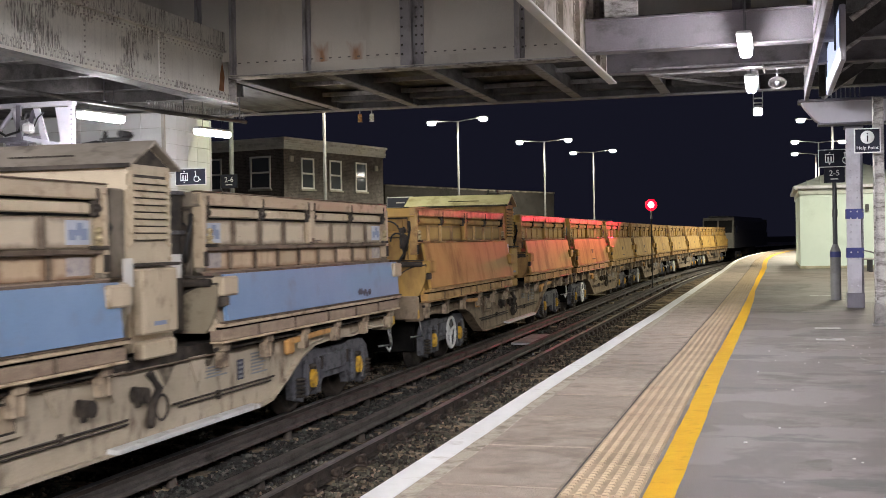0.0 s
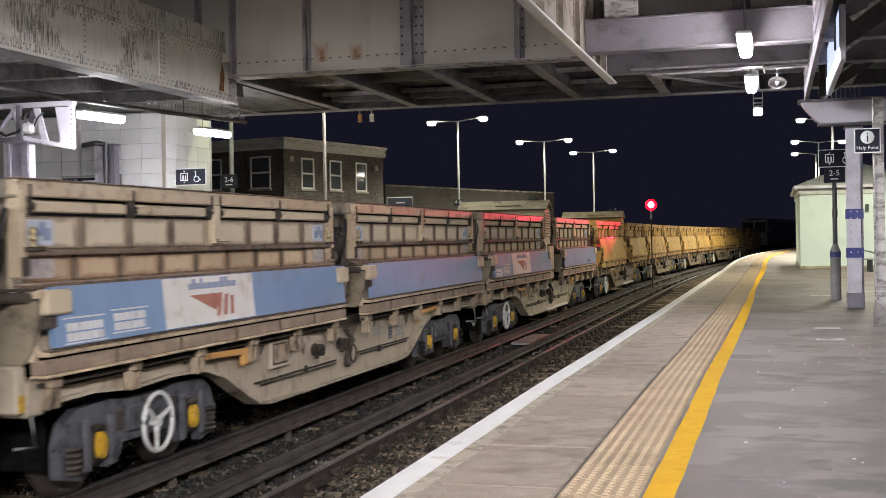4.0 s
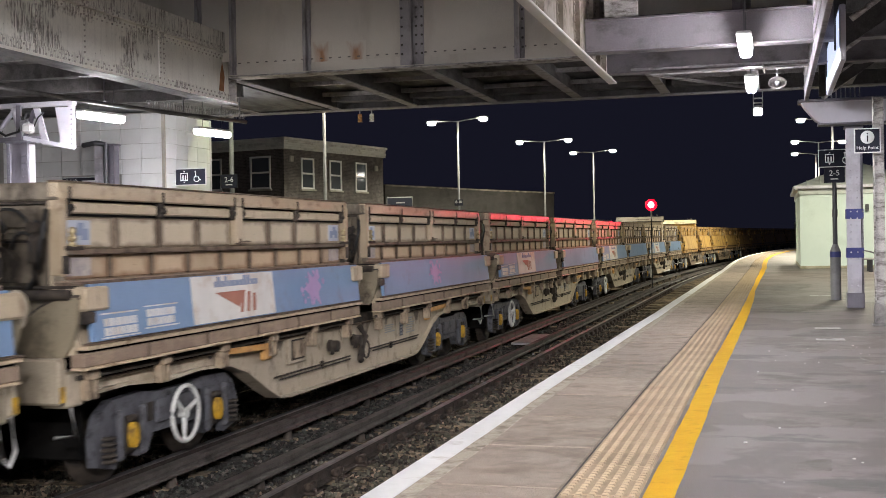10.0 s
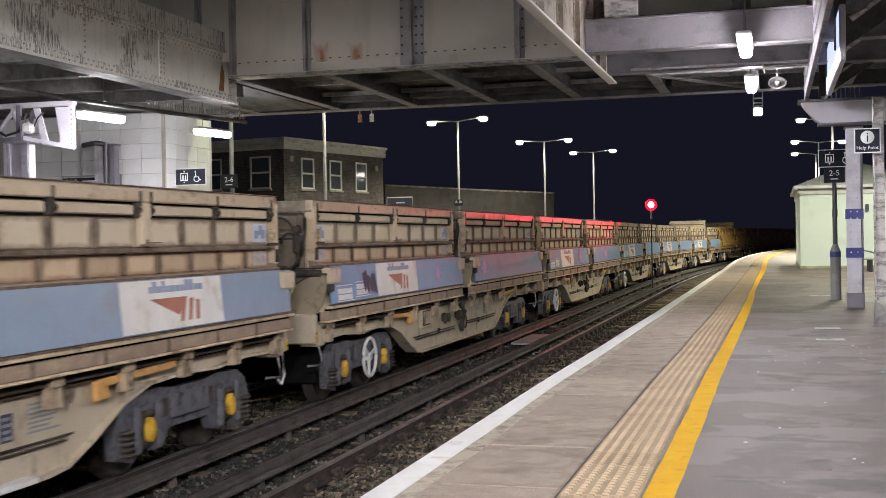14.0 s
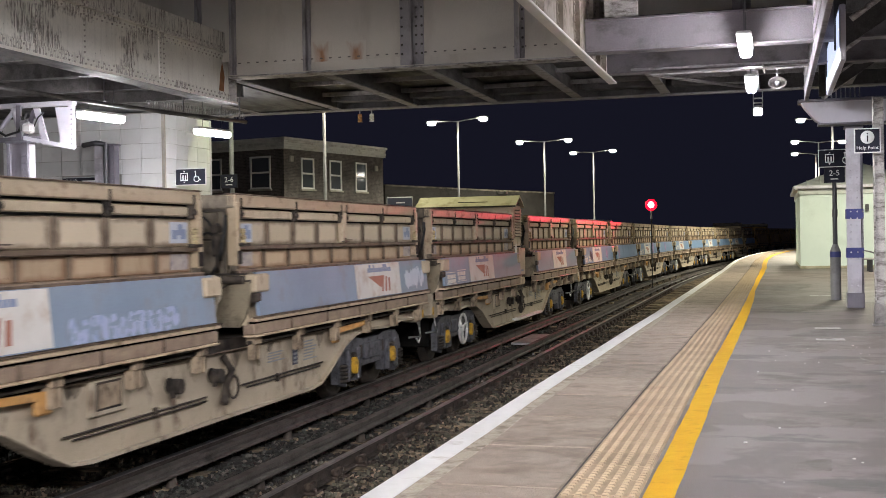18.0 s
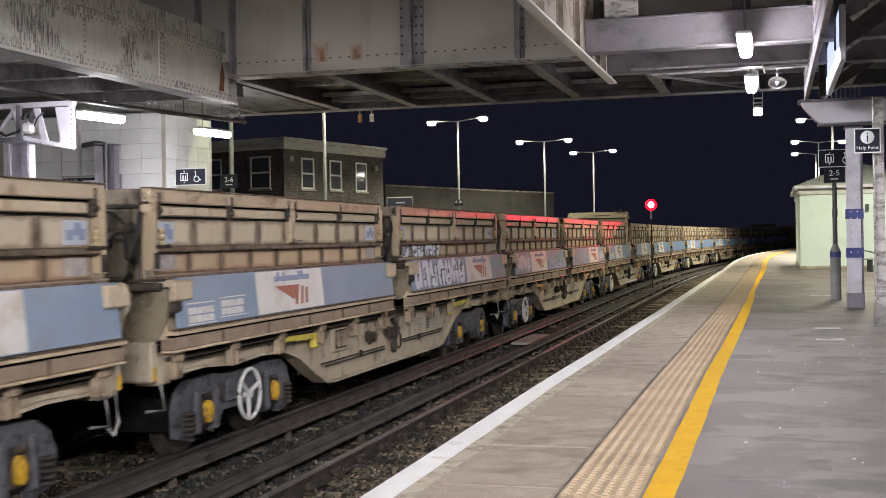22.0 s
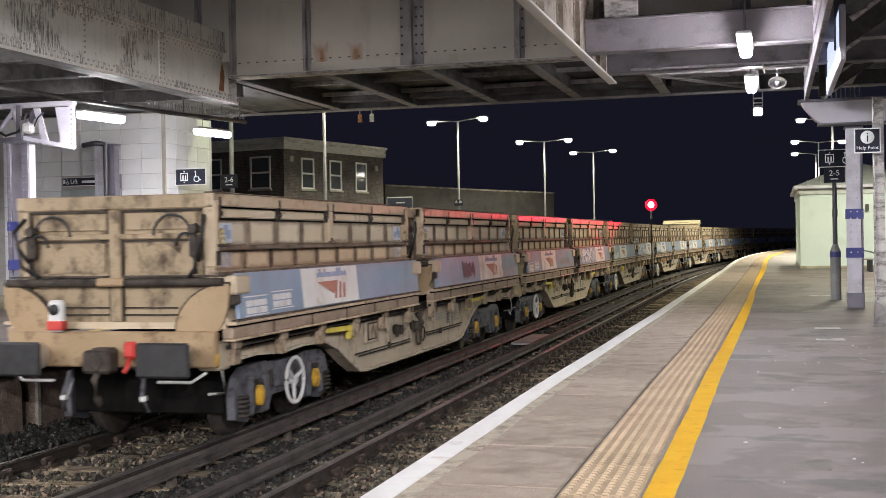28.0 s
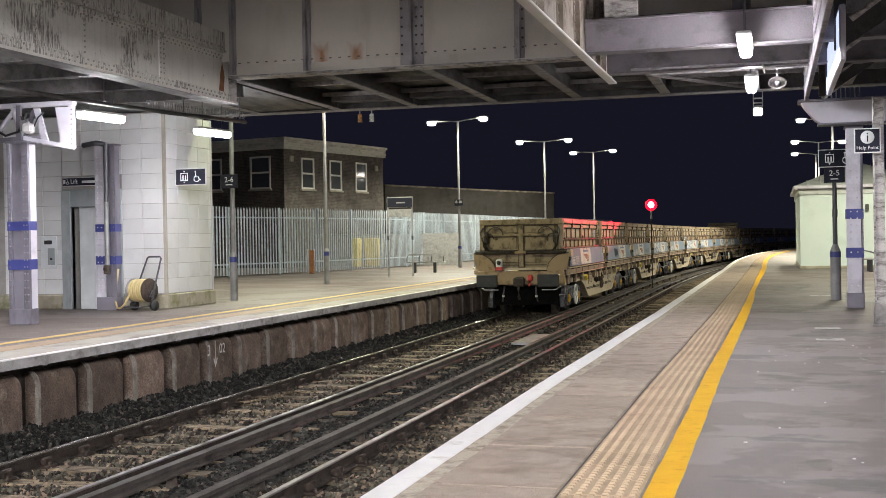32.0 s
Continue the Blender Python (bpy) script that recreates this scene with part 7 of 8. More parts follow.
for y in (12.5, 15.0, 17.5, 20.0):
    part("bracket", Shape().plate([(0.72, 3.46), (0.80, 3.46), (2.4, 4.5), (2.4, 4.72), (0.72, 4.72)], "y", y - 0.03, y + 0.03), M["girder_dark"], cb)
    part("brace", Shape().rod((0.8, y + 0.6, 3.5), (2.3, y + 0.6, 4.6), 0.035, n=8), M["girder_edge"], cb)

ds = thing("display_sign", "backlit white information display hung from the canopy beam", "display screen", pose(0.75, 16.65, 3.56))
part("case", Shape().box(0.0, 0.07, -2.3, 1.32, -0.31, 0.33, 0.012), M["column_white"], ds)
part("screen", Shape().box(-0.006, 0.0, -2.2, 1.22, -0.25, 0.27), M["screen_glow"], ds, "pale glowing screen")
part("strap", Shape().box(0.03, 0.05, -1.0, -0.96, 0.33, 0.95).box(0.03, 0.05, 0.96, 1.0, 0.33, 0.95), M["girder"], ds)


# ---- signs ----
def words(parent, text, size, x, y, z, material, name="lettering"):
    cu = bpy.data.curves.new("lettering", "FONT")
    cu.body, cu.size, cu.align_x, cu.align_y, cu.extrude = text, size, "CENTER", "CENTER", 0.001
    o = new(name, cu)
    cu.materials.append(material)
    o.parent = parent
    o.matrix_basis = pose(x, y, z, 90, 0, 0)
    return o


def pictogram(parent, x, y, z, s):
    """Wheelchair sign of a head, a body stroke and a wheel arc."""
    sh = Shape().wheel((x - 0.06 * s, y, z + 0.36 * s), (0, -1, 0), [(0.07 * s, 0), (0.07 * s, 0.003), (0, 0.003)], 12)
    part("pictogram", sh, M["sign_white"], parent, "white wheelchair figure")
    part("pictogram", Shape().pipe([(x - 0.06 * s, y, z + 0.26 * s), (x - 0.02 * s, y, z - 0.02 * s), (x + 0.16 * s, y, z - 0.02 * s), (x + 0.26 * s, y, z - 0.26 * s), (x + 0.34 * s, y, z - 0.24 * s)], 0.035 * s, 6), M["sign_white"], parent)
    part("pictogram", Shape().pipe([(x + 0.02 * s + 0.22 * s * math.cos(a), y, z - 0.16 * s + 0.22 * s * math.sin(a)) for a in [math.radians(q) for q in range(110, 351, 24)]], 0.03 * s, 6), M["sign_white"], parent)


def lift_box(parent, x, y, z, s):
    for a, b, c, d in ((-0.3, 0.3, 0.24, 0.3), (-0.3, 0.3, -0.3, -0.24), (-0.3, -0.24, -0.24, 0.24), (0.24, 0.3, -0.24, 0.24), (-0.14, -0.04, -0.22, 0.12), (0.06, 0.16, -0.22, 0.12)):
        part("pictogram", Shape().box(x + a * s, x + b * s, y - 0.003, y, z + c * s, z + d * s), M["sign_white"], parent)
    for d in (1, -1):
        part("pictogram", Shape().plate([(x - 0.08 * s, z + d * 0.36 * s), (x + 0.08 * s, z + d * 0.36 * s), (x, z + d * 0.46 * s)], "y", y - 0.003, y), M["sign_white"], parent)


def board(name, label, x, y, z0, z1, w, rim=0.015):
    t = thing(name, label, "sign", pose(x, y, (z0 + z1) / 2))
    h = (z1 - z0) / 2
    part("backing", Shape().box(-w / 2, w / 2, 0, 0.03, -h, h, 0.004), M["sign_white"], t, "white rim")
    part("face", Shape().box(-w / 2 + rim, w / 2 - rim, -0.004, 0.0, -h + rim, h - rim), M["sign_dark"], t, "dark navy face")
    return t


ls = board("lift_sign", "navy lift and wheelchair sign projecting from the tiled wall", -11.3, 21.9, 2.47, 2.81, 0.68)
lift_box(ls, -0.14, -0.005, 0, 0.27)
pictogram(ls, 0.13, -0.008, 0, 0.27)
part("bracket", Shape().box(-0.44, -0.34, 0.01, 0.025, -0.13, -0.11).box(-0.44, -0.34, 0.01, 0.025, 0.11, 0.13), M["post"], ls)
ls2 = board("lift_sign", "navy lift and wheelchair sign hung near the column", 1.16, 24.0, 2.54, 2.88, 0.66)
lift_box(ls2, -0.12, -0.005, 0, 0.27)
pictogram(ls2, 0.17, -0.008, 0, 0.27)
part("arm", Shape().box(0.15, 0.19, -2.2, 0.0, 0.02, 0.06), M["post"], ls2)
hp = board("help_point_sign", "navy help point sign with a white letter i on a disc", 1.245, 17.3, 2.37, 2.71, 0.345)
part("disc", Shape().wheel((0, -0.006, 0.045), (0, -1, 0), [(0.09, 0), (0.09, 0.003), (0, 0.003)], 20), M["sign_white"], hp, "white disc")
words(hp, "i", 0.19, 0, -0.011, 0.04, M["sign_dark"])
words(hp, "Help Point", 0.066, 0, -0.007, -0.10, M["sign_white"])
part("arm", Shape().box(0.05, 0.15, 0.03, 0.16, -0.06, 0.06), M["post"], hp)
lw = board("lift_sign", "long navy sign above the lift door", -13.50, 21.464, 2.50, 2.68, 0.92, 0.012)
words(lw, "Lift", 0.13, -0.18, -0.006, 0, M["sign_white"])
part("lettering_bar", Shape().box(0.0, 0.40, -0.006, -0.004, -0.03, 0.02), M["sign_white"], lw)
pictogram(lw, -0.33, -0.006, 0, 0.13)
part("pictogram", Shape().box(-0.43, -0.38, -0.006, -0.004, -0.04, 0.045), M["sign_white"], lw)


def car_post(x, y, h, text, label, dark, sleeve=0.95, sr=0.085):
    t = thing("platform_post", label, "post", pose(x, y, 0), "platform posts")
    part("sleeve", Shape().rod((0, 0, 0), (0, 0, sleeve), sr, sr * 0.95, 14).rod((0, 0, sleeve), (0, 0, sleeve + 0.12), sr * 0.95, 0.045, 14), M["post"], t)
    part("blue_collar", Shape().rod((0, 0, sleeve - 0.13), (0, 0, sleeve - 0.02), sr + 0.002, n=14), M["blueband"], t, "dark blue collar")
    part("mast", Shape().rod((0, 0, sleeve + 0.1), (0, 0, h), 0.045, 0.04, 12), M["postdark"] if dark else M["galv"], t)
    part("clamp", Shape().rod((0, 0, 1.6), (0, 0, 1.74), 0.052, n=12), M["postdark"], t)
    if text:
        z = text[1]
        part("plate", Shape().box(-0.19, 0.19, -0.075, -0.055, z - 0.15, z + 0.15, 0.006), M["sign_dark"], t, "navy car stop plate")
        o = words(t, text[0], 0.15, 0, -0.079, z + 0.03, M["sign_white"])
        part("lettering_bar", Shape().box(-0.07, 0.07, -0.078, -0.0755, z - 0.09, z - 0.07), M["sign_white"], t)
    return t


c26 = thing("car_stop_plate", "navy car stop plate reading 2-6 on the lamp column", "sign", pose(-11.76, 24.7, 2.68))
part("plate", Shape().box(-0.2, 0.2, -0.075, -0.05, -0.15, 0.15, 0.006), M["sign_dark"], c26, "navy plate")
words(c26, "2-6", 0.17, 0, -0.079, 0.03, M["sign_white"])
part("lettering_bar", Shape().box(-0.08, 0.08, -0.078, -0.075, -0.09, -0.07), M["sign_white"], c26)
car_post(1.13, 24.2, 2.35, ("2-5", 2.40), "dark post with a navy car stop plate reading 2-5", True, 0.95, 0.10)
b10 = thing("car_stop_plate", "small dark plate with white marks on the lamp column", "sign", pose(-13.75, 52.56, 2.95))
part("plate", Shape().box(-0.2, 0.2, -0.02, 0.0, -0.14, 0.14, 0.004), M["sign_dark"], b10)
words(b10, "8-10", 0.17, 0, -0.024, 0.03, M["sign_white"])

nb = thing("station_name_board", "dark station name board on two thin posts", "sign", pose(-12.85, 40.8, 0))
for x in (-0.45, 0.45):
    part("post", Shape().rod((x, 0, 0), (x, 0, 2.85 if x < 0 else 2.8), 0.032, n=10), M["galv"], nb)
    part("collar", Shape().rod((x, 0, 1.3), (x, 0, 1.45), 0.038, n=10), M["postdark"], nb)
part("board", Shape().box(-0.48, 0.48, -0.03, 0.03, 2.46, 2.84, 0.006), M["galv"], nb)
part("face", Shape().box(-0.46, 0.465, -0.036, -0.03, 2.47, 2.80), M["sign_dark"], nb)
part("lettering_bar", Shape().box(-0.12, 0.2, -0.04, -0.036, 2.605, 2.65), M["galv"], nb)
part("lower_board", Shape().box(-0.45, 0.45, -0.02, 0.02, 2.12, 2.40, 0.004), M["galv"], nb)

# ---- bench ----
bn = thing("platform_bench", "metal platform bench with perforated seat and curved arms", "bench", pose(-13.2, 45.2, 0, 0, 0, 8))
part("seat", Shape().box(-0.75, 0.75, -0.25, 0.22, 0.40, 0.44, 0.01), M["galv"], bn)
part("backrest", Shape().box(-0.75, 0.75, 0.22, 0.26, 0.68, 0.74, 0.01), M["galv"], bn)
for x in (-0.45, 0.35):
    part("leg", Shape().box(x - 0.06, x + 0.06, -0.06, 0.06, 0.0, 0.40, 0.01), M["postdark"], bn)
for x in (-0.72, -0.24, 0.24, 0.72):
    part("arm", Shape().pipe([(x, -0.24, 0.44), (x, -0.22, 0.58), (x, 0.0, 0.66), (x, 0.22, 0.70)], 0.02, 8), M["postdark"], bn)

# ---- lift tower with tiles ----
LX0, LX1, LY0, LY1, LH = -16.2, -11.66, 21.5, 23.55, 3.93
DX0, DX1, DH = -13.78, -12.75, 2.08
lt = thing("lift_tower", "white tiled lift tower under the bridge with steel door", "lift tower", kind="structure")
core = Shape().box(LX0, DX0, LY0 + 0.012, LY1 - 0.012, 0, LH).box(DX1, LX1 - 0.012, LY0 + 0.012, LY1 - 0.012, 0, LH).box(DX0, DX1, LY0 + 0.012, LY1 - 0.012, DH, LH).box(DX0, DX1, LY0 + 0.9, LY1 - 0.012, 0, DH)
part("core", core, M["grout"], lt)
part("plinth", Shape().box(LX1 - 0.1, LX1 + 0.05, LY0 - 0.05, LY1 + 0.03, 0, 0.30, 0.02), M["plinth"], lt, "mossy stone plinth")
part("plinth", Shape().box(-12.6, LX1 - 0.1, LY0 - 0.05, LY0 + 0.05, 0, 0.30, 0.02), M["plinth"], lt, "mossy stone plinth")
part("plinth", Shape().box(LX0, -13.99, LY0 - 0.05, LY0 + 0.05, 0, 0.30, 0.02), M["plinth"], lt, "mossy stone plinth")
part("corner_strip", Shape().box(LX1 - 0.05, LX1 + 0.012, LY0 - 0.012, LY0 + 0.05, 0.30, LH, 0.004), M["stucco"], lt)
part("corner_strip", Shape().box(LX1 - 0.05, LX1 + 0.012, LY1 - 0.06, LY1 + 0.012, 0.30, LH, 0.004), M["column_white"], lt)
fr = Shape().box(-13.99, DX0, LY0 - 0.05, LY0 + 0.12, 0.0, 2.42, 0.008).box(DX1, -12.62, LY0 - 0.05, LY0 + 0.12, 0.0, 2.42, 0.008).box(DX0, DX1, LY0 - 0.05, LY0 + 0.12, DH, 2.42, 0.008)
part("door_frame", fr, M["steel_grey"], lt, "grey steel lift door frame")
part("lift_door", Shape().box(DX0 + 0.08, DX0 + 0.42, LY0 + 0.16, LY0 + 0.20, 0.0, DH, 0.004), M["steel"], lt, "brushed steel door leaf")
part("lift_door", Shape().box(DX0 + 0.42, DX1, LY0 + 0.12, LY0 + 0.16, 0.0, DH, 0.004), M["steel"], lt, "brushed steel door leaf")
part("door_glass", Shape().box(DX0 + 0.56, DX0 + 0.68, LY0 + 0.112, LY0 + 0.12, 0.95, 1.72), M["postdark"], lt, "narrow dark vision panel")
cp = thing("lift_call_panel", "steel lift call panel with dark display and button", "control panel", pose(-14.30, LY0 - 0.008, 1.17))
part("plate", Shape().box(-0.19, 0.19, -0.03, 0.0, -0.33, 0.32, 0.008), M["steel"], cp)
part("display", Shape().box(-0.1, 0.08, -0.034, -0.03, 0.16, 0.24), M["black"], cp)
part("button", Shape().rod((0.06, -0.045, -0.14), (0.06, -0.03, -0.14), 0.025, n=12), M["black"], cp)
part("button_plate", Shape().box(-0.02, 0.14, -0.034, -0.03, -0.26, 0.08), M["steel_grey"], cp)

# lattice beam over the far platform
lb = thing("lattice_beam", "white lattice beam on the far platform column", "beam", pose(0, 17.4, 0), kind="structure")
part("bottom_chord", Shape().box(-15.5, -11.66, -0.06, 0.06, 3.04, 3.12, 0.008), M["column"], lb)
part("top_chord", Shape().box(-15.5, -11.05, -0.06, 0.06, 3.60, 3.68, 0.008), M["column_white"], lb)
part("end_plate", Shape().box(-11.15, -11.03, -0.04, -0.012, 2.90, 3.60, 0.004), M["column_white"], lb, "riveted white end plate")
part("gusset_plate", Shape().plate([(-11.30, 2.95), (-11.15, 2.91), (-11.15, 3.58), (-11.40, 3.58)], "y", -0.03, -0.01), M["column_white"], lb, "white gusset plate")
part("end_flange", Shape().plate([(-11.98, 3.06), (-11.98, 3.13), (-11.04, 2.93), (-11.04, 2.87)], "y", -0.08, -0.03), M["column_white"], lb)
part("end_brace", Shape().plate([(-11.64, 3.03), (-11.52, 3.03), (-11.68, 3.58), (-11.80, 3.58)], "y", -0.05, -0.03), M["column_white"], lb)
part("end_brace", Shape().plate([(-12.02, 3.10), (-11.93, 3.10), (-11.74, 3.56), (-11.83, 3.56)], "y", -0.045, -0.02), M["column"], lb)
part("lamp_box", Shape().box(-11.92, -11.74, -0.22, -0.08, 3.16, 3.32, 0.03), M["white_plastic"], lb, "white junction box")
for x in (-13.6, -12.62, -12.06):
    part("lattice_post", Shape().box(x - 0.05, x + 0.05, -0.09, -0.05, 3.06, 3.64, 0.006), M["column"], lb)
lr_ = Shape()
for k in range(8):
    lr_.wheel((-11.09, -0.04, 2.97 + 0.08 * k), (0, -1, 0), [(0.015, 0), (0.012, 0.01), (0, 0.014)], 6)
tagged(part("rivets", lr_, M["column"], lb), kind="stuff")
for k in range(7):
    x = -15.2 + 0.52 * k
    part("diagonal", Shape().rod((x, 0, 3.12), (x + 0.30 * (1 if k % 2 else -1) + 0.15, 0, 3.62), 0.04, n=8), M["column_white"], lb)
part("cable_bundle", Shape().pipe([(-12.6, -0.08, 3.3), (-12.3, -0.1, 3.14), (-12.05, -0.1, 3.2), (-11.9, -0.09, 3.5)], 0.022, 8).pipe([(-12.0, -0.1, 3.45), (-11.9, -0.12, 3.22), (-11.78, -0.12, 3.2), (-11.68, -0.1, 3.42), (-11.6, -0.06, 3.5)], 0.014, 6).pipe([(-12.5, -0.1, 3.3), (-12.46, -0.13, 3.1), (-12.4, -0.12, 3.06)], 0.014, 6), M["black"], lb, "black cables")
part("floodlight_box", Shape().box(-12.75, -12.5, -0.16, -0.06, 3.28, 3.5, 0.02), M["post"], lb)
part("floodlight_box", Shape().box(-12.0, -11.85, -0.16, -0.06, 3.2, 3.38, 0.02), M["post"], lb)
gt = thing("bird_spike_rail", "dark cable tray with wire bird spikes under the soffit", "cable tray", kind="structure")
part("tray", Shape().pipe([(-10.75, 15.0, 3.60), (-10.08, 16.3, 3.5), (-9.64, 17.99, 3.47), (-9.1, 19.8, 3.46)], 0.035, 8), M["girder_dark"], gt)
sk = Shape()
RK = random.Random(5)
for k in range(120):
    f = k / 119
    p = Vector((-9.75, 17.4, 3.50)).lerp(Vector((-9.1, 19.75, 3.50)), f)
    sk.rod(p, p + Vector((0.03 * (RK.random() - 0.5), 0.10 * (RK.random() - 0.5), 0.13)), 0.003, n=3, caps=False)
tagged(part("spikes", sk, M["galv"], gt), kind="stuff")
for y in (16.4, 18.2, 19.7):
    part("drop_rod", Shape().rod((-9.9 + 0.22 * (y - 16.4), y, 3.5), (-9.9 + 0.22 * (y - 16.4), y, 4.0), 0.012, n=6), M["postdark"], gt)

# ---- hose reel trolley ----
hr = thing("hose_reel", "hose reel trolley with pale yellow hose beside the tiled wall", "hose reel", pose(-11.93, 21.02, 0, 0, 0, -14))
part("frame", Shape().pipe([(-0.22, 0.0, 0.1), (-0.20, 0.12, 0.55), (-0.10, 0.26, 1.02), (-0.06, 0.27, 1.05), (0.22, 0.27, 1.05), (0.26, 0.26, 1.02), (0.24, 0.12, 0.55), (0.22, 0.0, 0.1)], 0.018, 8), M["postdark"], hr)
part("stand", Shape().pipe([(-0.22, 0, 0.1), (-0.2, -0.3, 0.08), (0.2, -0.3, 0.08), (0.22, 0, 0.1)], 0.016, 8), M["postdark"], hr)
for x in (-0.20, 0.20):
    part("drum_flange", Shape().wheel((x, -0.02, 0.40), (1, 0, 0), [(0.0, -0.012), (0.23, -0.012), (0.235, 0), (0.23, 0.012), (0.0, 0.012)], 24), M["chair"] if x > 0 else M["post"], hr)
    part("wheel", Shape().wheel((x * 1.3, 0.05, 0.10), (1, 0, 0), [(0.0, -0.03), (0.1, -0.03), (0.1, 0.03), (0.0, 0.03)], 16), M["black"], hr)
for k in range(7):
    x = -0.165 + 0.055 * k
    part("hose_coil", Shape().pipe([(x + 0.0076 * j / 8, -0.02 + (0.19 + 0.01 * (k % 2)) * math.cos(2 * math.pi * j / 20), 0.40 + (0.19 + 0.01 * (k % 2)) * math.sin(2 * math.pi * j / 20)) for j in range(21)], 0.027, 6), M["hose"], hr)
part("hose_tail", Shape().pipe([(-0.1, -0.22, 0.36), (-0.22, -0.26, 0.14), (-0.40, -0.2, 0.05), (-0.58, -0.1, 0.05), (-0.68, -0.05, 0.22), (-0.66, -0.02, 0.5), (-0.62, -0.01, 0.82)], 0.02, 8), M["hose"], hr)
part("crank", Shape().pipe([(0.22, -0.02, 0.4), (0.28, -0.02, 0.4), (0.28, -0.1, 0.28), (0.34, -0.1, 0.28)], 0.012, 6), M["postdark"], hr)

yb = thing("grit_bin", "yellow salt bin at the platform end", "bin", pose(-14.12, 18.6, 0))
part("tub", Shape().plate([(-0.33, 0), (0.33, 0), (0.4, 0.62), (-0.4, 0.62)], "y", -0.3, 0.3), M["yellow_box"], yb)
part("lid", Shape().box(-0.43, 0.43, -0.34, 0.34, 0.62, 0.74, 0.04), M["yellow_box"], yb)

# ---- palisade fence ----
FENCE = [(-22.6, 34.0), (-19.9, 42.0), (-18.35, 47.0), (-17.25, 53.0), (-17.0, 62.0), (-15.8, 80.0), (-13.0, 100.0)]
fe = thing("palisade_fence", "galvanised steel palisade fence along the back of the platform", "fence")
FH = 2.68
pale = Shape().plate([(-0.035, 0.06), (0.035, 0.06), (0.035, FH - 0.10), (0.0, FH), (-0.035, FH - 0.10)], "y", -0.012, 0.0).box(-0.008, 0.008, -0.022, -0.012, 0.1, FH - 0.12).mesh("pale", M["pale_steel"])
far_pales = Shape()
done = 0
for (xa, ya), (xb, yb_) in zip(FENCE, FENCE[1:]):
    ln = math.hypot(xb - xa, yb_ - ya)
    ang = math.degrees(math.atan2(yb_ - ya, xb - xa))
    for z in (0.45, 2.25):
        part("fence_rail", Shape().box(0, ln, 0.002, 0.05, z, z + 0.05), M["pale_steel"], fe).matrix_basis = pose(xa, ya, 0, 0, 0, ang)
    for k in range(int(ln / 2.75) + 1):
        d = k * 2.75
        part("fence_post", Shape().box(d - 0.05, d + 0.05, 0.05, 0.12, 0, FH, 0.006), M["pale_steel"], fe).matrix_basis = pose(xa, ya, 0, 0, 0, ang)
    n = int(ln / 0.165)
    for k in range(n):
        d = (k + 0.5) * ln / n
        m = pose(xa + (xb - xa) * d / ln, ya + (yb_ - ya) * d / ln, 0, 0, 0, ang)
        if ya < 60 and xa > -22 and done < 140:
            o = bpy.data.objects.new("pale", pale)
            scene.collection.objects.link(o)
            o.parent, o.matrix_basis = fe, m
            done += 1
        else:
            far_pales.box(-0.035, 0.035, -0.014, 0, 0.06, FH, m=m)
tagged(part("fence_run", far_pales, M["pale_steel"], fe), kind="stuff")

cabl = thing("site_cabinet", "pale yellow cabinet behind the fence", "cabinet", pose(-19.2, 56.5, 0))
part("case", Shape().box(-0.38, 0.38, -0.3, 0.3, 0, 1.42, 0.03), M["yellow_box"], cabl)
part("plinth", Shape().box(-0.42, 0.42, -0.34, 0.34, -0.05, 0.06, 0.01), M["plinth"], cabl)
cab2 = thing("site_cabinet", "narrow yellow-green cabinet behind the fence", "cabinet", pose(-20.0, 56.2, 0))
part("case", Shape().box(-0.2, 0.2, -0.3, 0.3, 0, 1.42, 0.03), M["lever_yellow"], cab2)
solid("low_wall", Shape().box(-24.5, -15.2, 58.0, 58.25, -0.2, 1.62), M["galv"], "low pale rendered wall behind the fence", "wall", kind="structure")
rb_ = thing("rusty_post", "short rusty gate post with white frame by the fence", "post", pose(-18.0, 45.2, 0))
part("post", Shape().box(-0.1, 0.1, -0.06, 0.06, 0, 0.95, 0.02), M["rust"], rb_)
part("frame", Shape().pipe([(-0.15, -0.08, 0), (-0.15, -0.08, 1.0), (0.15, -0.08, 1.0), (0.15, -0.08, 0)], 0.022, 6), M["column_white"], rb_)

# ---- brick building ----
BC = Vector((-23.6, 55.72, 0))
bd = thing("brick_building", "dark brick two-storey building with pale parapet and white windows", "building", Matrix.Translation(BC) @ Matrix.Rotation(math.atan2(0.97148, 0.23768), 4, "Z"))
# local x runs along the side that faces the tracks, local y along the side that faces the station
for w in ((0, 9.35, 0.0, 0.25), (0, 0.25, 0.25, 9.0), (9.1, 9.35, 0.25, 9.0), (0.25, 9.1, 8.75, 9.0)):
    part("wall", Shape().box(*w, -0.3, 6.0), M["brick"], bd, "dark brown brickwork")
for k in range(4):
    part("parapet_board", Shape().box(-0.12 - 0.012 * (k % 2), 9.47, -0.12 - 0.012 * (k % 2), 9.1, 5.98 + 0.112 * k, 5.98 + 0.106 + 0.112 * k, 0.01), M["parapet"], bd, "pale grey parapet board")
part("parapet_cap", Shape().box(-0.2, 9.55, -0.2, 9.2, 6.43, 6.56, 0.02), M["parapet"], bd)


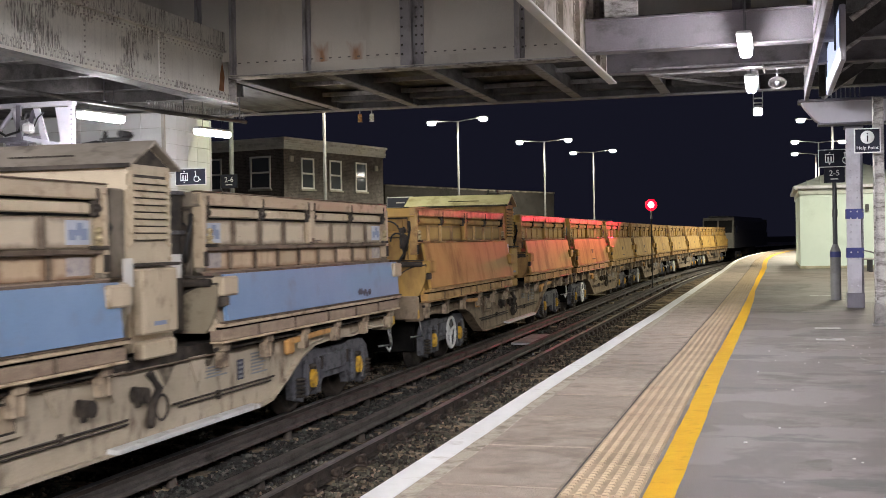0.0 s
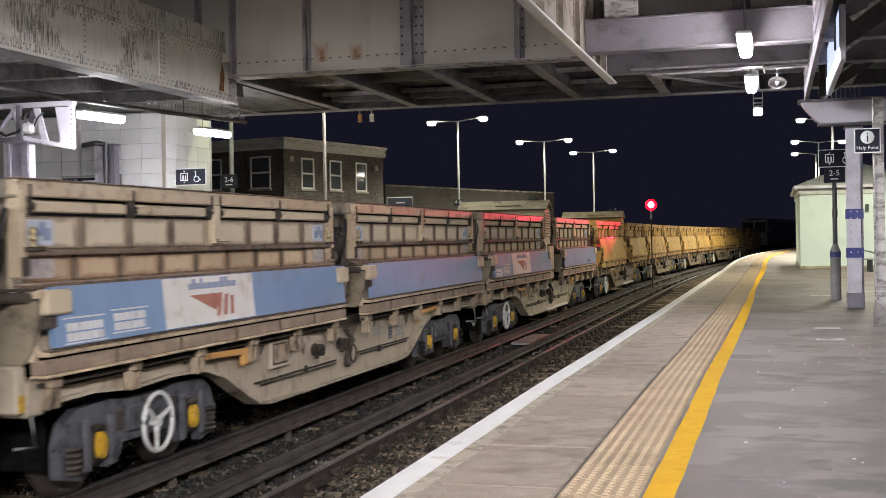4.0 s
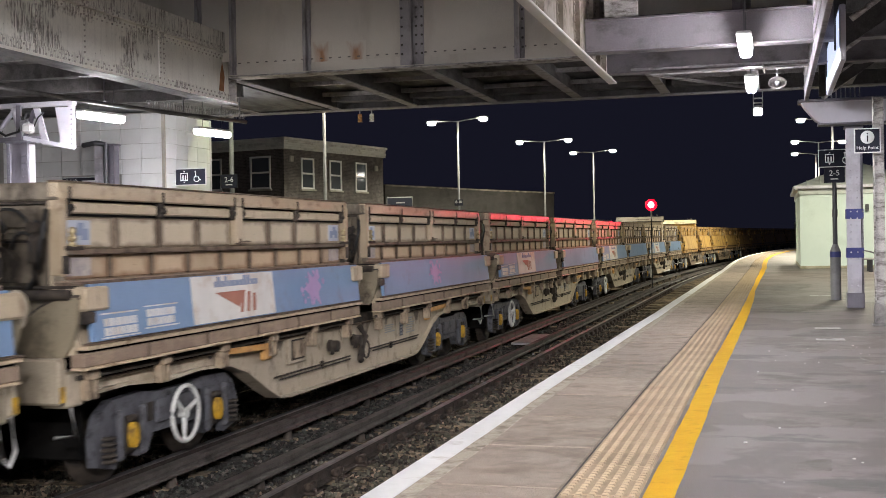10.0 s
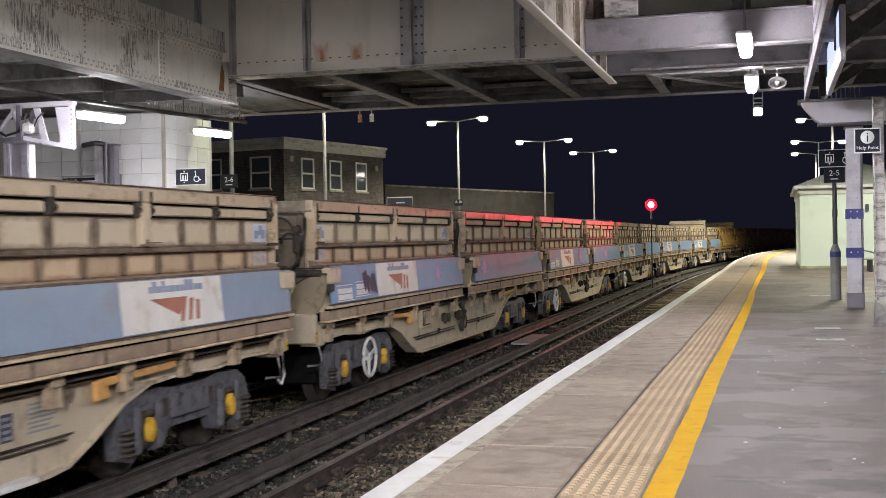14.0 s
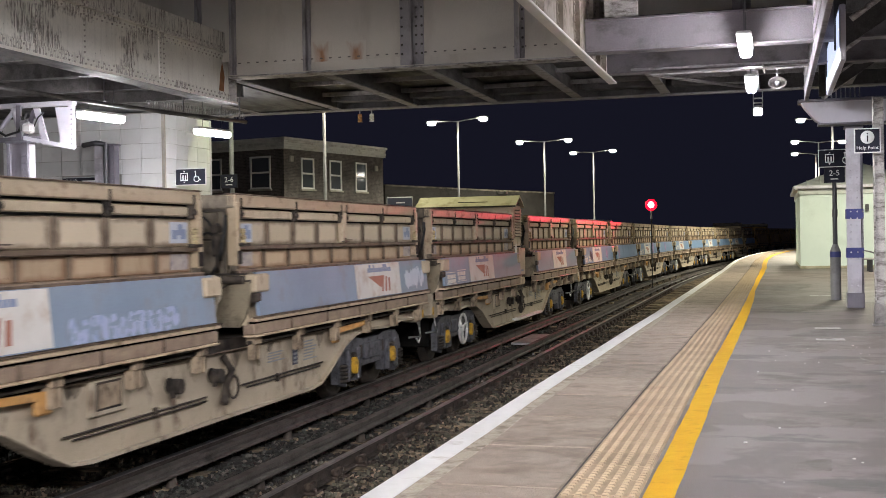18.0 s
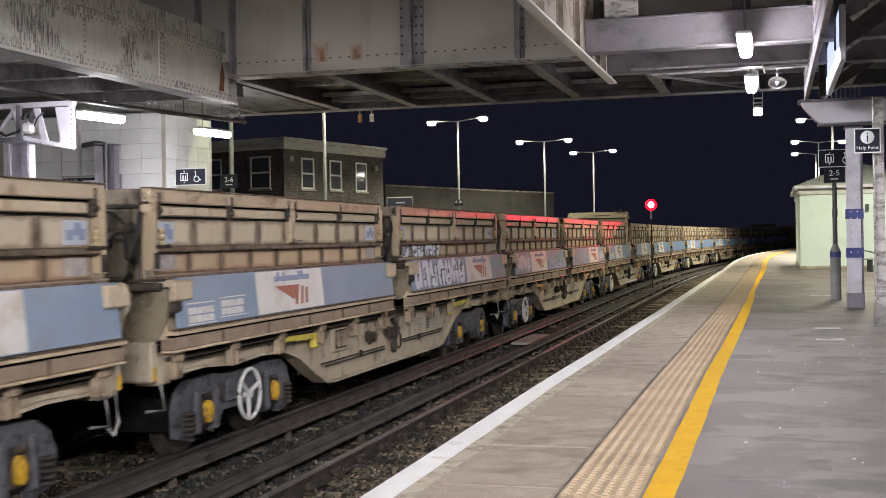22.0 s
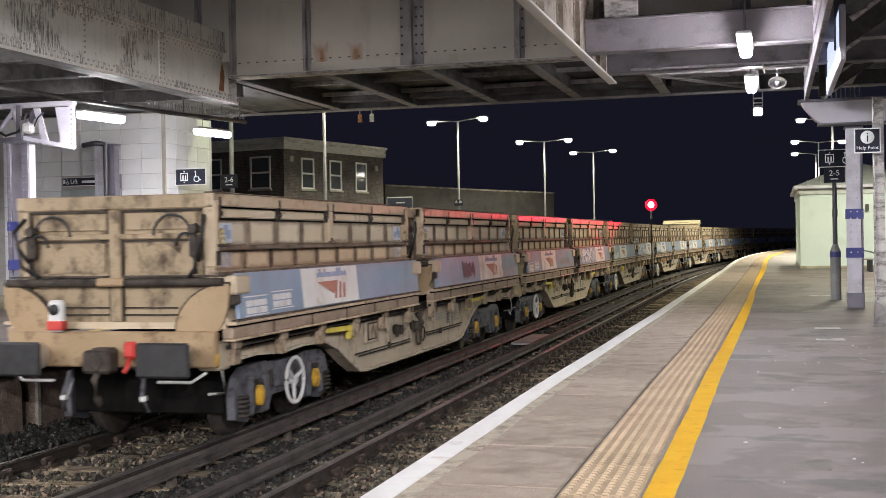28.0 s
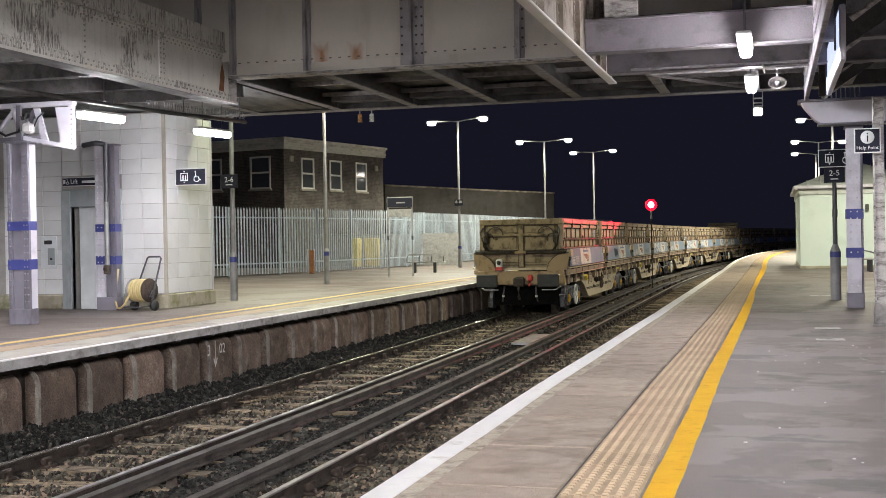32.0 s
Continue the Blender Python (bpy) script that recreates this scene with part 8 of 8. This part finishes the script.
def sash(parent, side, a, w, z0, z1):
    m = pose(a, -0.015, 0) if side == "x" else pose(-0.015, a, 0, 0, 0, -90)
    t = part("window", Shape().box(-w / 2 + 0.05, w / 2 - 0.05, -0.002, 0.01, z0 + 0.05, z1 - 0.05), M["glass"], parent, "dark window")
    t.matrix_basis = m
    h = (z0 + z1) / 2
    fr = Shape().box(-w / 2, -w / 2 + 0.09, -0.05, 0.0, z0, z1).box(w / 2 - 0.09, w / 2, -0.05, 0.0, z0, z1).box(-w / 2, w / 2, -0.052, 0.0, z1 - 0.09, z1).box(-w / 2, w / 2, -0.052, 0, z0, z0 + 0.09).box(-w / 2, w / 2, -0.054, 0, h - 0.045, h + 0.045)
    part("window_frame", fr, M["winframe"], t, "white sash frame")
    part("sill", Shape().box(-w / 2 - 0.08, w / 2 + 0.08, -0.12, 0.0, z0 - 0.09, z0, 0.01), M["stucco"], t)


for a in (1.98, 4.53, 7.0):
    sash(bd, "x", a, 1.12, 4.0, 5.6)
sash(bd, "y", 1.45, 1.3, 4.0, 5.66)
sash(bd, "y", 4.6, 1.3, 4.0, 5.66)
part("vent_box", Shape().box(0.45, 0.75, -0.1, 0.0, 5.35, 5.65, 0.02), M["stucco"], bd)
part("vent_box", Shape().box(8.4, 8.7, -0.1, 0.0, 5.2, 5.5, 0.02), M["stucco"], bd)
lwall = thing("brick_wall", "long dark brick wall with stone coping beyond the fence", "wall", kind="structure")
for (xa, ya), (xb, yb_) in zip([(-21.4, 65.2), (-18.0, 76.0)], [(-18.0, 76.0), (-15.0, 84.0)]):
    ln = math.hypot(xb - xa, yb_ - ya)
    ang = math.degrees(math.atan2(yb_ - ya, xb - xa))
    m = pose(xa, ya, 0, 0, 0, ang)
    part("brickwork", Shape().box(0, ln, 0, 0.3, -0.3, 4.4), M["brick_sooty"], lwall).matrix_basis = m
    part("coping", Shape().box(-0.05, ln + 0.05, -0.06, 0.36, 4.4, 4.5, 0.01), M["wallconc"], lwall).matrix_basis = m
ws = thing("platform_shelter", "small white flat-roofed shelter beyond the train", "shelter", pose(-11.3, 70.3, 0))
part("cabin", Shape().box(-0.9, 0.9, -0.6, 0.6, 0, 2.2, 0.02), M["column"], ws)
part("roof", Shape().box(-1.05, 1.05, -0.75, 0.75, 2.2, 2.30, 0.02), M["post"], ws)
part("window", Shape().box(-0.55, 0.55, -0.62, -0.6, 1.3, 2.05), M["glass"], ws)

# ---- waiting hut on the near platform ----
hu = thing("waiting_hut", "pale green rendered hut with hipped sheet roof", "hut", pose(0.92, 45.55, 0))
for w in ((0, 4.2, 0, 0.2), (0, 0.2, 0.2, 9.0), (4.0, 4.2, 0.2, 9.0), (0.2, 4.0, 8.8, 9.0)):
    part("wall", Shape().box(*w, 0, 2.9), M["hut"], hu, "pale cream-green wall")
part("plinth", Shape().box(-0.03, 4.23, -0.03, 9.03, 0, 0.1, 0.01), M["plinth"], hu)
part("eaves_band", Shape().box(-0.05, 4.25, -0.05, 9.05, 2.68, 2.90, 0.02), M["hut_roof"], hu)
part("fascia", Shape().box(-0.22, 4.42, -0.22, 9.22, 2.90, 3.02, 0.02), M["column_white"], hu)
ro = Shape()
ro.add([(-0.2, -0.2, 3.0), (4.4, -0.2, 3.0), (4.4, 9.2, 3.0), (-0.2, 9.2, 3.0), (2.1, 2.0, 3.95), (2.1, 7.0, 3.95)], [(0, 1, 4), (1, 2, 5, 4), (2, 3, 5), (3, 0, 4, 5), (3, 2, 1, 0)])
part("roof", ro, M["hut_roof"], hu, "grey-green sheet roof")
for k in range(1, 10):
    f = k / 10
    x = -0.2 + 4.6 * f
    top = 1 - abs(2 * f - 1)
    part("roof_seam", Shape().pipe([(x, -0.2, 3.02), (x + (2.1 - x) * 0.0 , -0.2 + 2.2 * top, 3.02 + 0.95 * top)], 0.022, 5), M["hut_roof"], hu)
part("door_edge", Shape().box(2.02, 2.07, -0.02, 0.0, 0.1, 2.7), M["post"], hu)
part("lamp_box", Shape().box(2.25, 2.37, -0.12, 0, 2.05, 2.3, 0.02), M["postdark"], hu)
bn2 = copy_thing(bn, pose(3.0, 41.5, 0, 0, 0, 90))
bn2["label"] = "metal platform bench in front of the hut"

# ---- signal ----
# Set between the tracks so that its red spot reaches the wagon sides.
sg = thing("railway_signal", "red railway signal on a dark slim post between the tracks", "railway signal", pose(-4.93, 50.6, 0))
part("post", Shape().rod((0, 0, 2.0), (0, 0, 2.45), 0.035, n=12), M["galv"], sg, "grey upper post")
part("post", Shape().rod((0, 0, RAIL - 0.2), (0, 0, 2.0), 0.024, n=12), M["black"], sg, "black lower post")
part("head", Shape().rod((0, -0.068, 2.585), (0, 0.14, 2.585), 0.25, 0.18, 20), M["black"], sg)
# Lens made wider than its size, so the red rim reads as halo.
part("lens", Shape().wheel((0, -0.07, 2.585), (0, -1, 0), [(0.245, 0), (0.22, 0.02), (0.0, 0.04)], 20), M["red_glow"], sg, "oversized glowing red lens with its halo")
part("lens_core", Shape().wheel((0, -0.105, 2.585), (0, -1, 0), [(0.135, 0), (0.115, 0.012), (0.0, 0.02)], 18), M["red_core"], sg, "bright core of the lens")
rl = bpy.data.lights.new("signal_beam", "SPOT")
rl.energy, rl.color, rl.spot_size, rl.spot_blend, rl.shadow_soft_size = 4400, (1.0, 0.012, 0.06), radians(16), 0.8, 0.1
new("signal_beam", rl).matrix_basis = look((-4.93, 50.4, 2.585), (-5.82, 40.4, 1.62))

# ---- small marks on the platform ----
for i, (x, y, w, d) in enumerate(((0.9, 25.74, 0.42, 0.22), (0.68, 17.02, 0.33, 0.2), (0.64, 15.22, 0.33, 0.26))):
    solid("drain_cover", Shape().box(x - w / 2, x + w / 2, y - d / 2, y + d / 2, -0.01, 0.005, 0.002), M["girder_edge"], "pale metal drain cover set in the asphalt", "drain cover", "drain covers")
RP = random.Random(31)
for x, y, rx, ry, mm, what in ((0.45, 14.05, 0.36, 0.45, "asphalt_worn", "pale"), (0.38, 11.15, 0.55, 0.55, "asphalt_worn", "pale"), (0.2, 6.95, 0.09, 0.2, "asphalt_worn", "pale"), (1.3, 12.6, 0.5, 0.4, "asphalt_worn", "pale"), (0.25, 8.7, 0.42, 0.4, "asphalt_worn", "pale"),
                               (1.0, 16.1, 0.7, 0.6, "asphalt_damp", "dark"), (0.5, 21.5, 0.6, 0.9, "asphalt_damp", "dark"), (0.3, 30.0, 0.6, 1.6, "asphalt_damp", "dark")):
    ph = [6.28 * RP.random() for k in range(4)]
    ring = []
    for k in range(40):
        a = 6.2832 * k / 40
        q = 1 + 0.22 * math.sin(2 * a + ph[0]) + 0.16 * math.sin(3 * a + ph[1]) + 0.12 * math.sin(5 * a + ph[2]) + 0.08 * math.sin(9 * a + ph[3])
        ring.append((x + rx * q * math.cos(a), y + ry * q * math.sin(a)))
    part("worn_patch", Shape().plate(ring, "z", -0.005, 0.002), M[mm], near, what + " irregular worn patch in the asphalt")
lt_ = Shape()
RL = random.Random(21)
for i in range(80):
    x, y = -0.3 + 3.5 * RL.random(), 5.5 + 10 * RL.random()
    s, turn = 0.004 + 0.008 * RL.random() ** 2, 6.28 * RL.random()
    ring = [(x + s * (0.7 + 0.9 * RL.random()) * math.cos(turn + k * 1.05), y + s * (0.7 + 0.9 * RL.random()) * math.sin(turn + k * 1.05)) for k in range(6)]
    lt_.plate(ring, "z", 0.0, 0.004)
solid("litter", lt_, M["decal_white"], "tiny pale scraps and chewing gum on asphalt", "litter", kind="stuff")
RT = random.Random(8)
for i in range(3):
    pts = [(-7.75 + 0.35 * RT.random() + 0.12 * k, 15.8 + 0.25 * k + 0.2 * RT.random(), RAIL - 0.12 + 0.05 * RT.random()) for k in range(6)]
    solid("track_cable", Shape().pipe(pts, 0.011, 6), M["sleeper"], "brown cable lying loose between the rails", "cable", "loose cables")
for u in (26.0, 27.2):
    solid("walkway_board", Shape().box(-5.55, -4.9, u - 0.5, u + 0.55, RAIL - 0.12, RAIL - 0.06, 0.01), M["galv"], "grey board between the two tracks", "walkway board", "walkway boards")

# chalk marks on the far platform wall
for txt, y, sz in (("3", 17.15, 0.24), ("02", 17.62, 0.22)):
    o = words(far, txt, sz, 0, 0, 0, M["decal_white"], "chalk_mark")
    o.matrix_basis = pose(-8.587, y, -0.40, 90, 0, 90)
part("chalk_mark", Shape().box(-8.588, -8.584, 17.36, 17.375, -0.62, -0.26).plate([(17.30, -0.54), (17.32, -0.52), (17.3675, -0.64), (17.42, -0.52), (17.44, -0.54), (17.3675, -0.68)], "x", -8.588, -8.584), M["decal_white"], far)

# ---- paving pieces of the near platform ----
SLAB = Shape().box(NEAR_EDGE, -1.082, -0.6005, 0.6005, -0.085, 0.0, 0.008).mesh("coping_slab", M["coping"])
tb = Shape().box(-1.062, -0.664, -0.196, 0.196, -0.05, 0.001, 0.004)
for i in range(6):
    for j in range(6):
        x, y = -1.062 + 0.033 + 0.0664 * i, -0.1975 + 0.0315 + 0.0664 * j
        tb.add([(x - 0.019, y - 0.019, 0.001), (x + 0.019, y - 0.019, 0.001), (x + 0.019, y + 0.019, 0.001), (x - 0.019, y + 0.019, 0.001), (x - 0.012, y - 0.012, 0.009), (x + 0.012, y - 0.012, 0.009), (x + 0.012, y + 0.012, 0.009), (x - 0.012, y + 0.012, 0.009)],
               [(0, 1, 5, 4), (1, 2, 6, 5), (2, 3, 7, 6), (3, 0, 4, 7), (4, 5, 6, 7)])
TILE = tb.mesh("tactile_slab", M["tactile"])
for i in range(75):
    u = 3.03 + 1.22 * i
    p, h = beside(0, u)
    o = bpy.data.objects.new("coping_slab", SLAB)
    scene.collection.objects.link(o)
    o.parent, o.matrix_basis = near, pose(p.x, p.y, 0.0008 * (i % 3), 0, 0, h)
for i in range(230):
    u = 4.15 + 0.4 * i
    p, h = beside(0, u)
    o = bpy.data.objects.new("tactile_slab", TILE)
    scene.collection.objects.link(o)
    o.parent, o.matrix_basis = near, pose(p.x, p.y, 0.001 * (i % 2), 0, 0, h)
part("coping_far", Shape().ribbon(lambda u: NEAR_EDGE, lambda u: -0.664, -0.085, 0.0, spread(94, 190), beside), M["coping"], near)
part("coping_back", Shape().sweep([(NEAR_EDGE, -0.085), (-1.082, -0.085), (-1.082, 0.0), (NEAR_EDGE, 0.0)], spread(-60, 2.42)), M["coping"], near)
part("tactile_back", Shape().sweep([(-1.062, -0.05), (-0.664, -0.05), (-0.664, 0.001), (-1.062, 0.001)], spread(-60, 3.95)), M["tactile"], near)
part("joint_bed", Shape().ribbon(lambda u: -1.9, lambda u: -0.664, -0.085, -0.010, spread(-60, 94), beside), M["grout_dark"], near)

# ---- wall tiles of the lift tower ----
TW, TH = 0.455, 0.30
TILES = {}


def tile(a, b, z, on_front):
    w = round(b - a, 3)
    if w < 0.06:
        return
    if w not in TILES:
        TILES[w] = Shape().box(0.004, w - 0.004, 0, 0.02, 0.004, TH - 0.004, 0.002).mesh("wall_tile", M["tile"])
    o = bpy.data.objects.new("wall_tile", TILES[w])
    scene.collection.objects.link(o)
    o.parent = lt
    o.matrix_basis = pose(a, LY0 - 0.006, z) if on_front else pose(LX1 + 0.006, a, z, 0, 0, 90)


for r in range(12):
    z = 0.31 + TH * r
    for k in range(8):
        b = LX1 - 0.05 - TW * k
        a = b - TW
        if z < 2.42:
            if a > -12.62 - 0.001:
                tile(a, b, z, True)
            elif b > -12.62:
                tile(-12.62, b, z, True)
            elif a < -13.99 < b:
                tile(a, -13.99, z, True)
            elif b <= -13.99:
                tile(a, b, z, True)
        else:
            tile(a, b, z, True)
    for k in range(5):
        a = LY0 + 0.05 + TW * k
        tile(a, min(a + TW, LY1 - 0.06), z, False)


def motions():
    for n, w in TRAIN.items():
        keyed(w, middle(n))
    keyed(LOCO, middle(-5) + 22.5, 6.8)


motions()
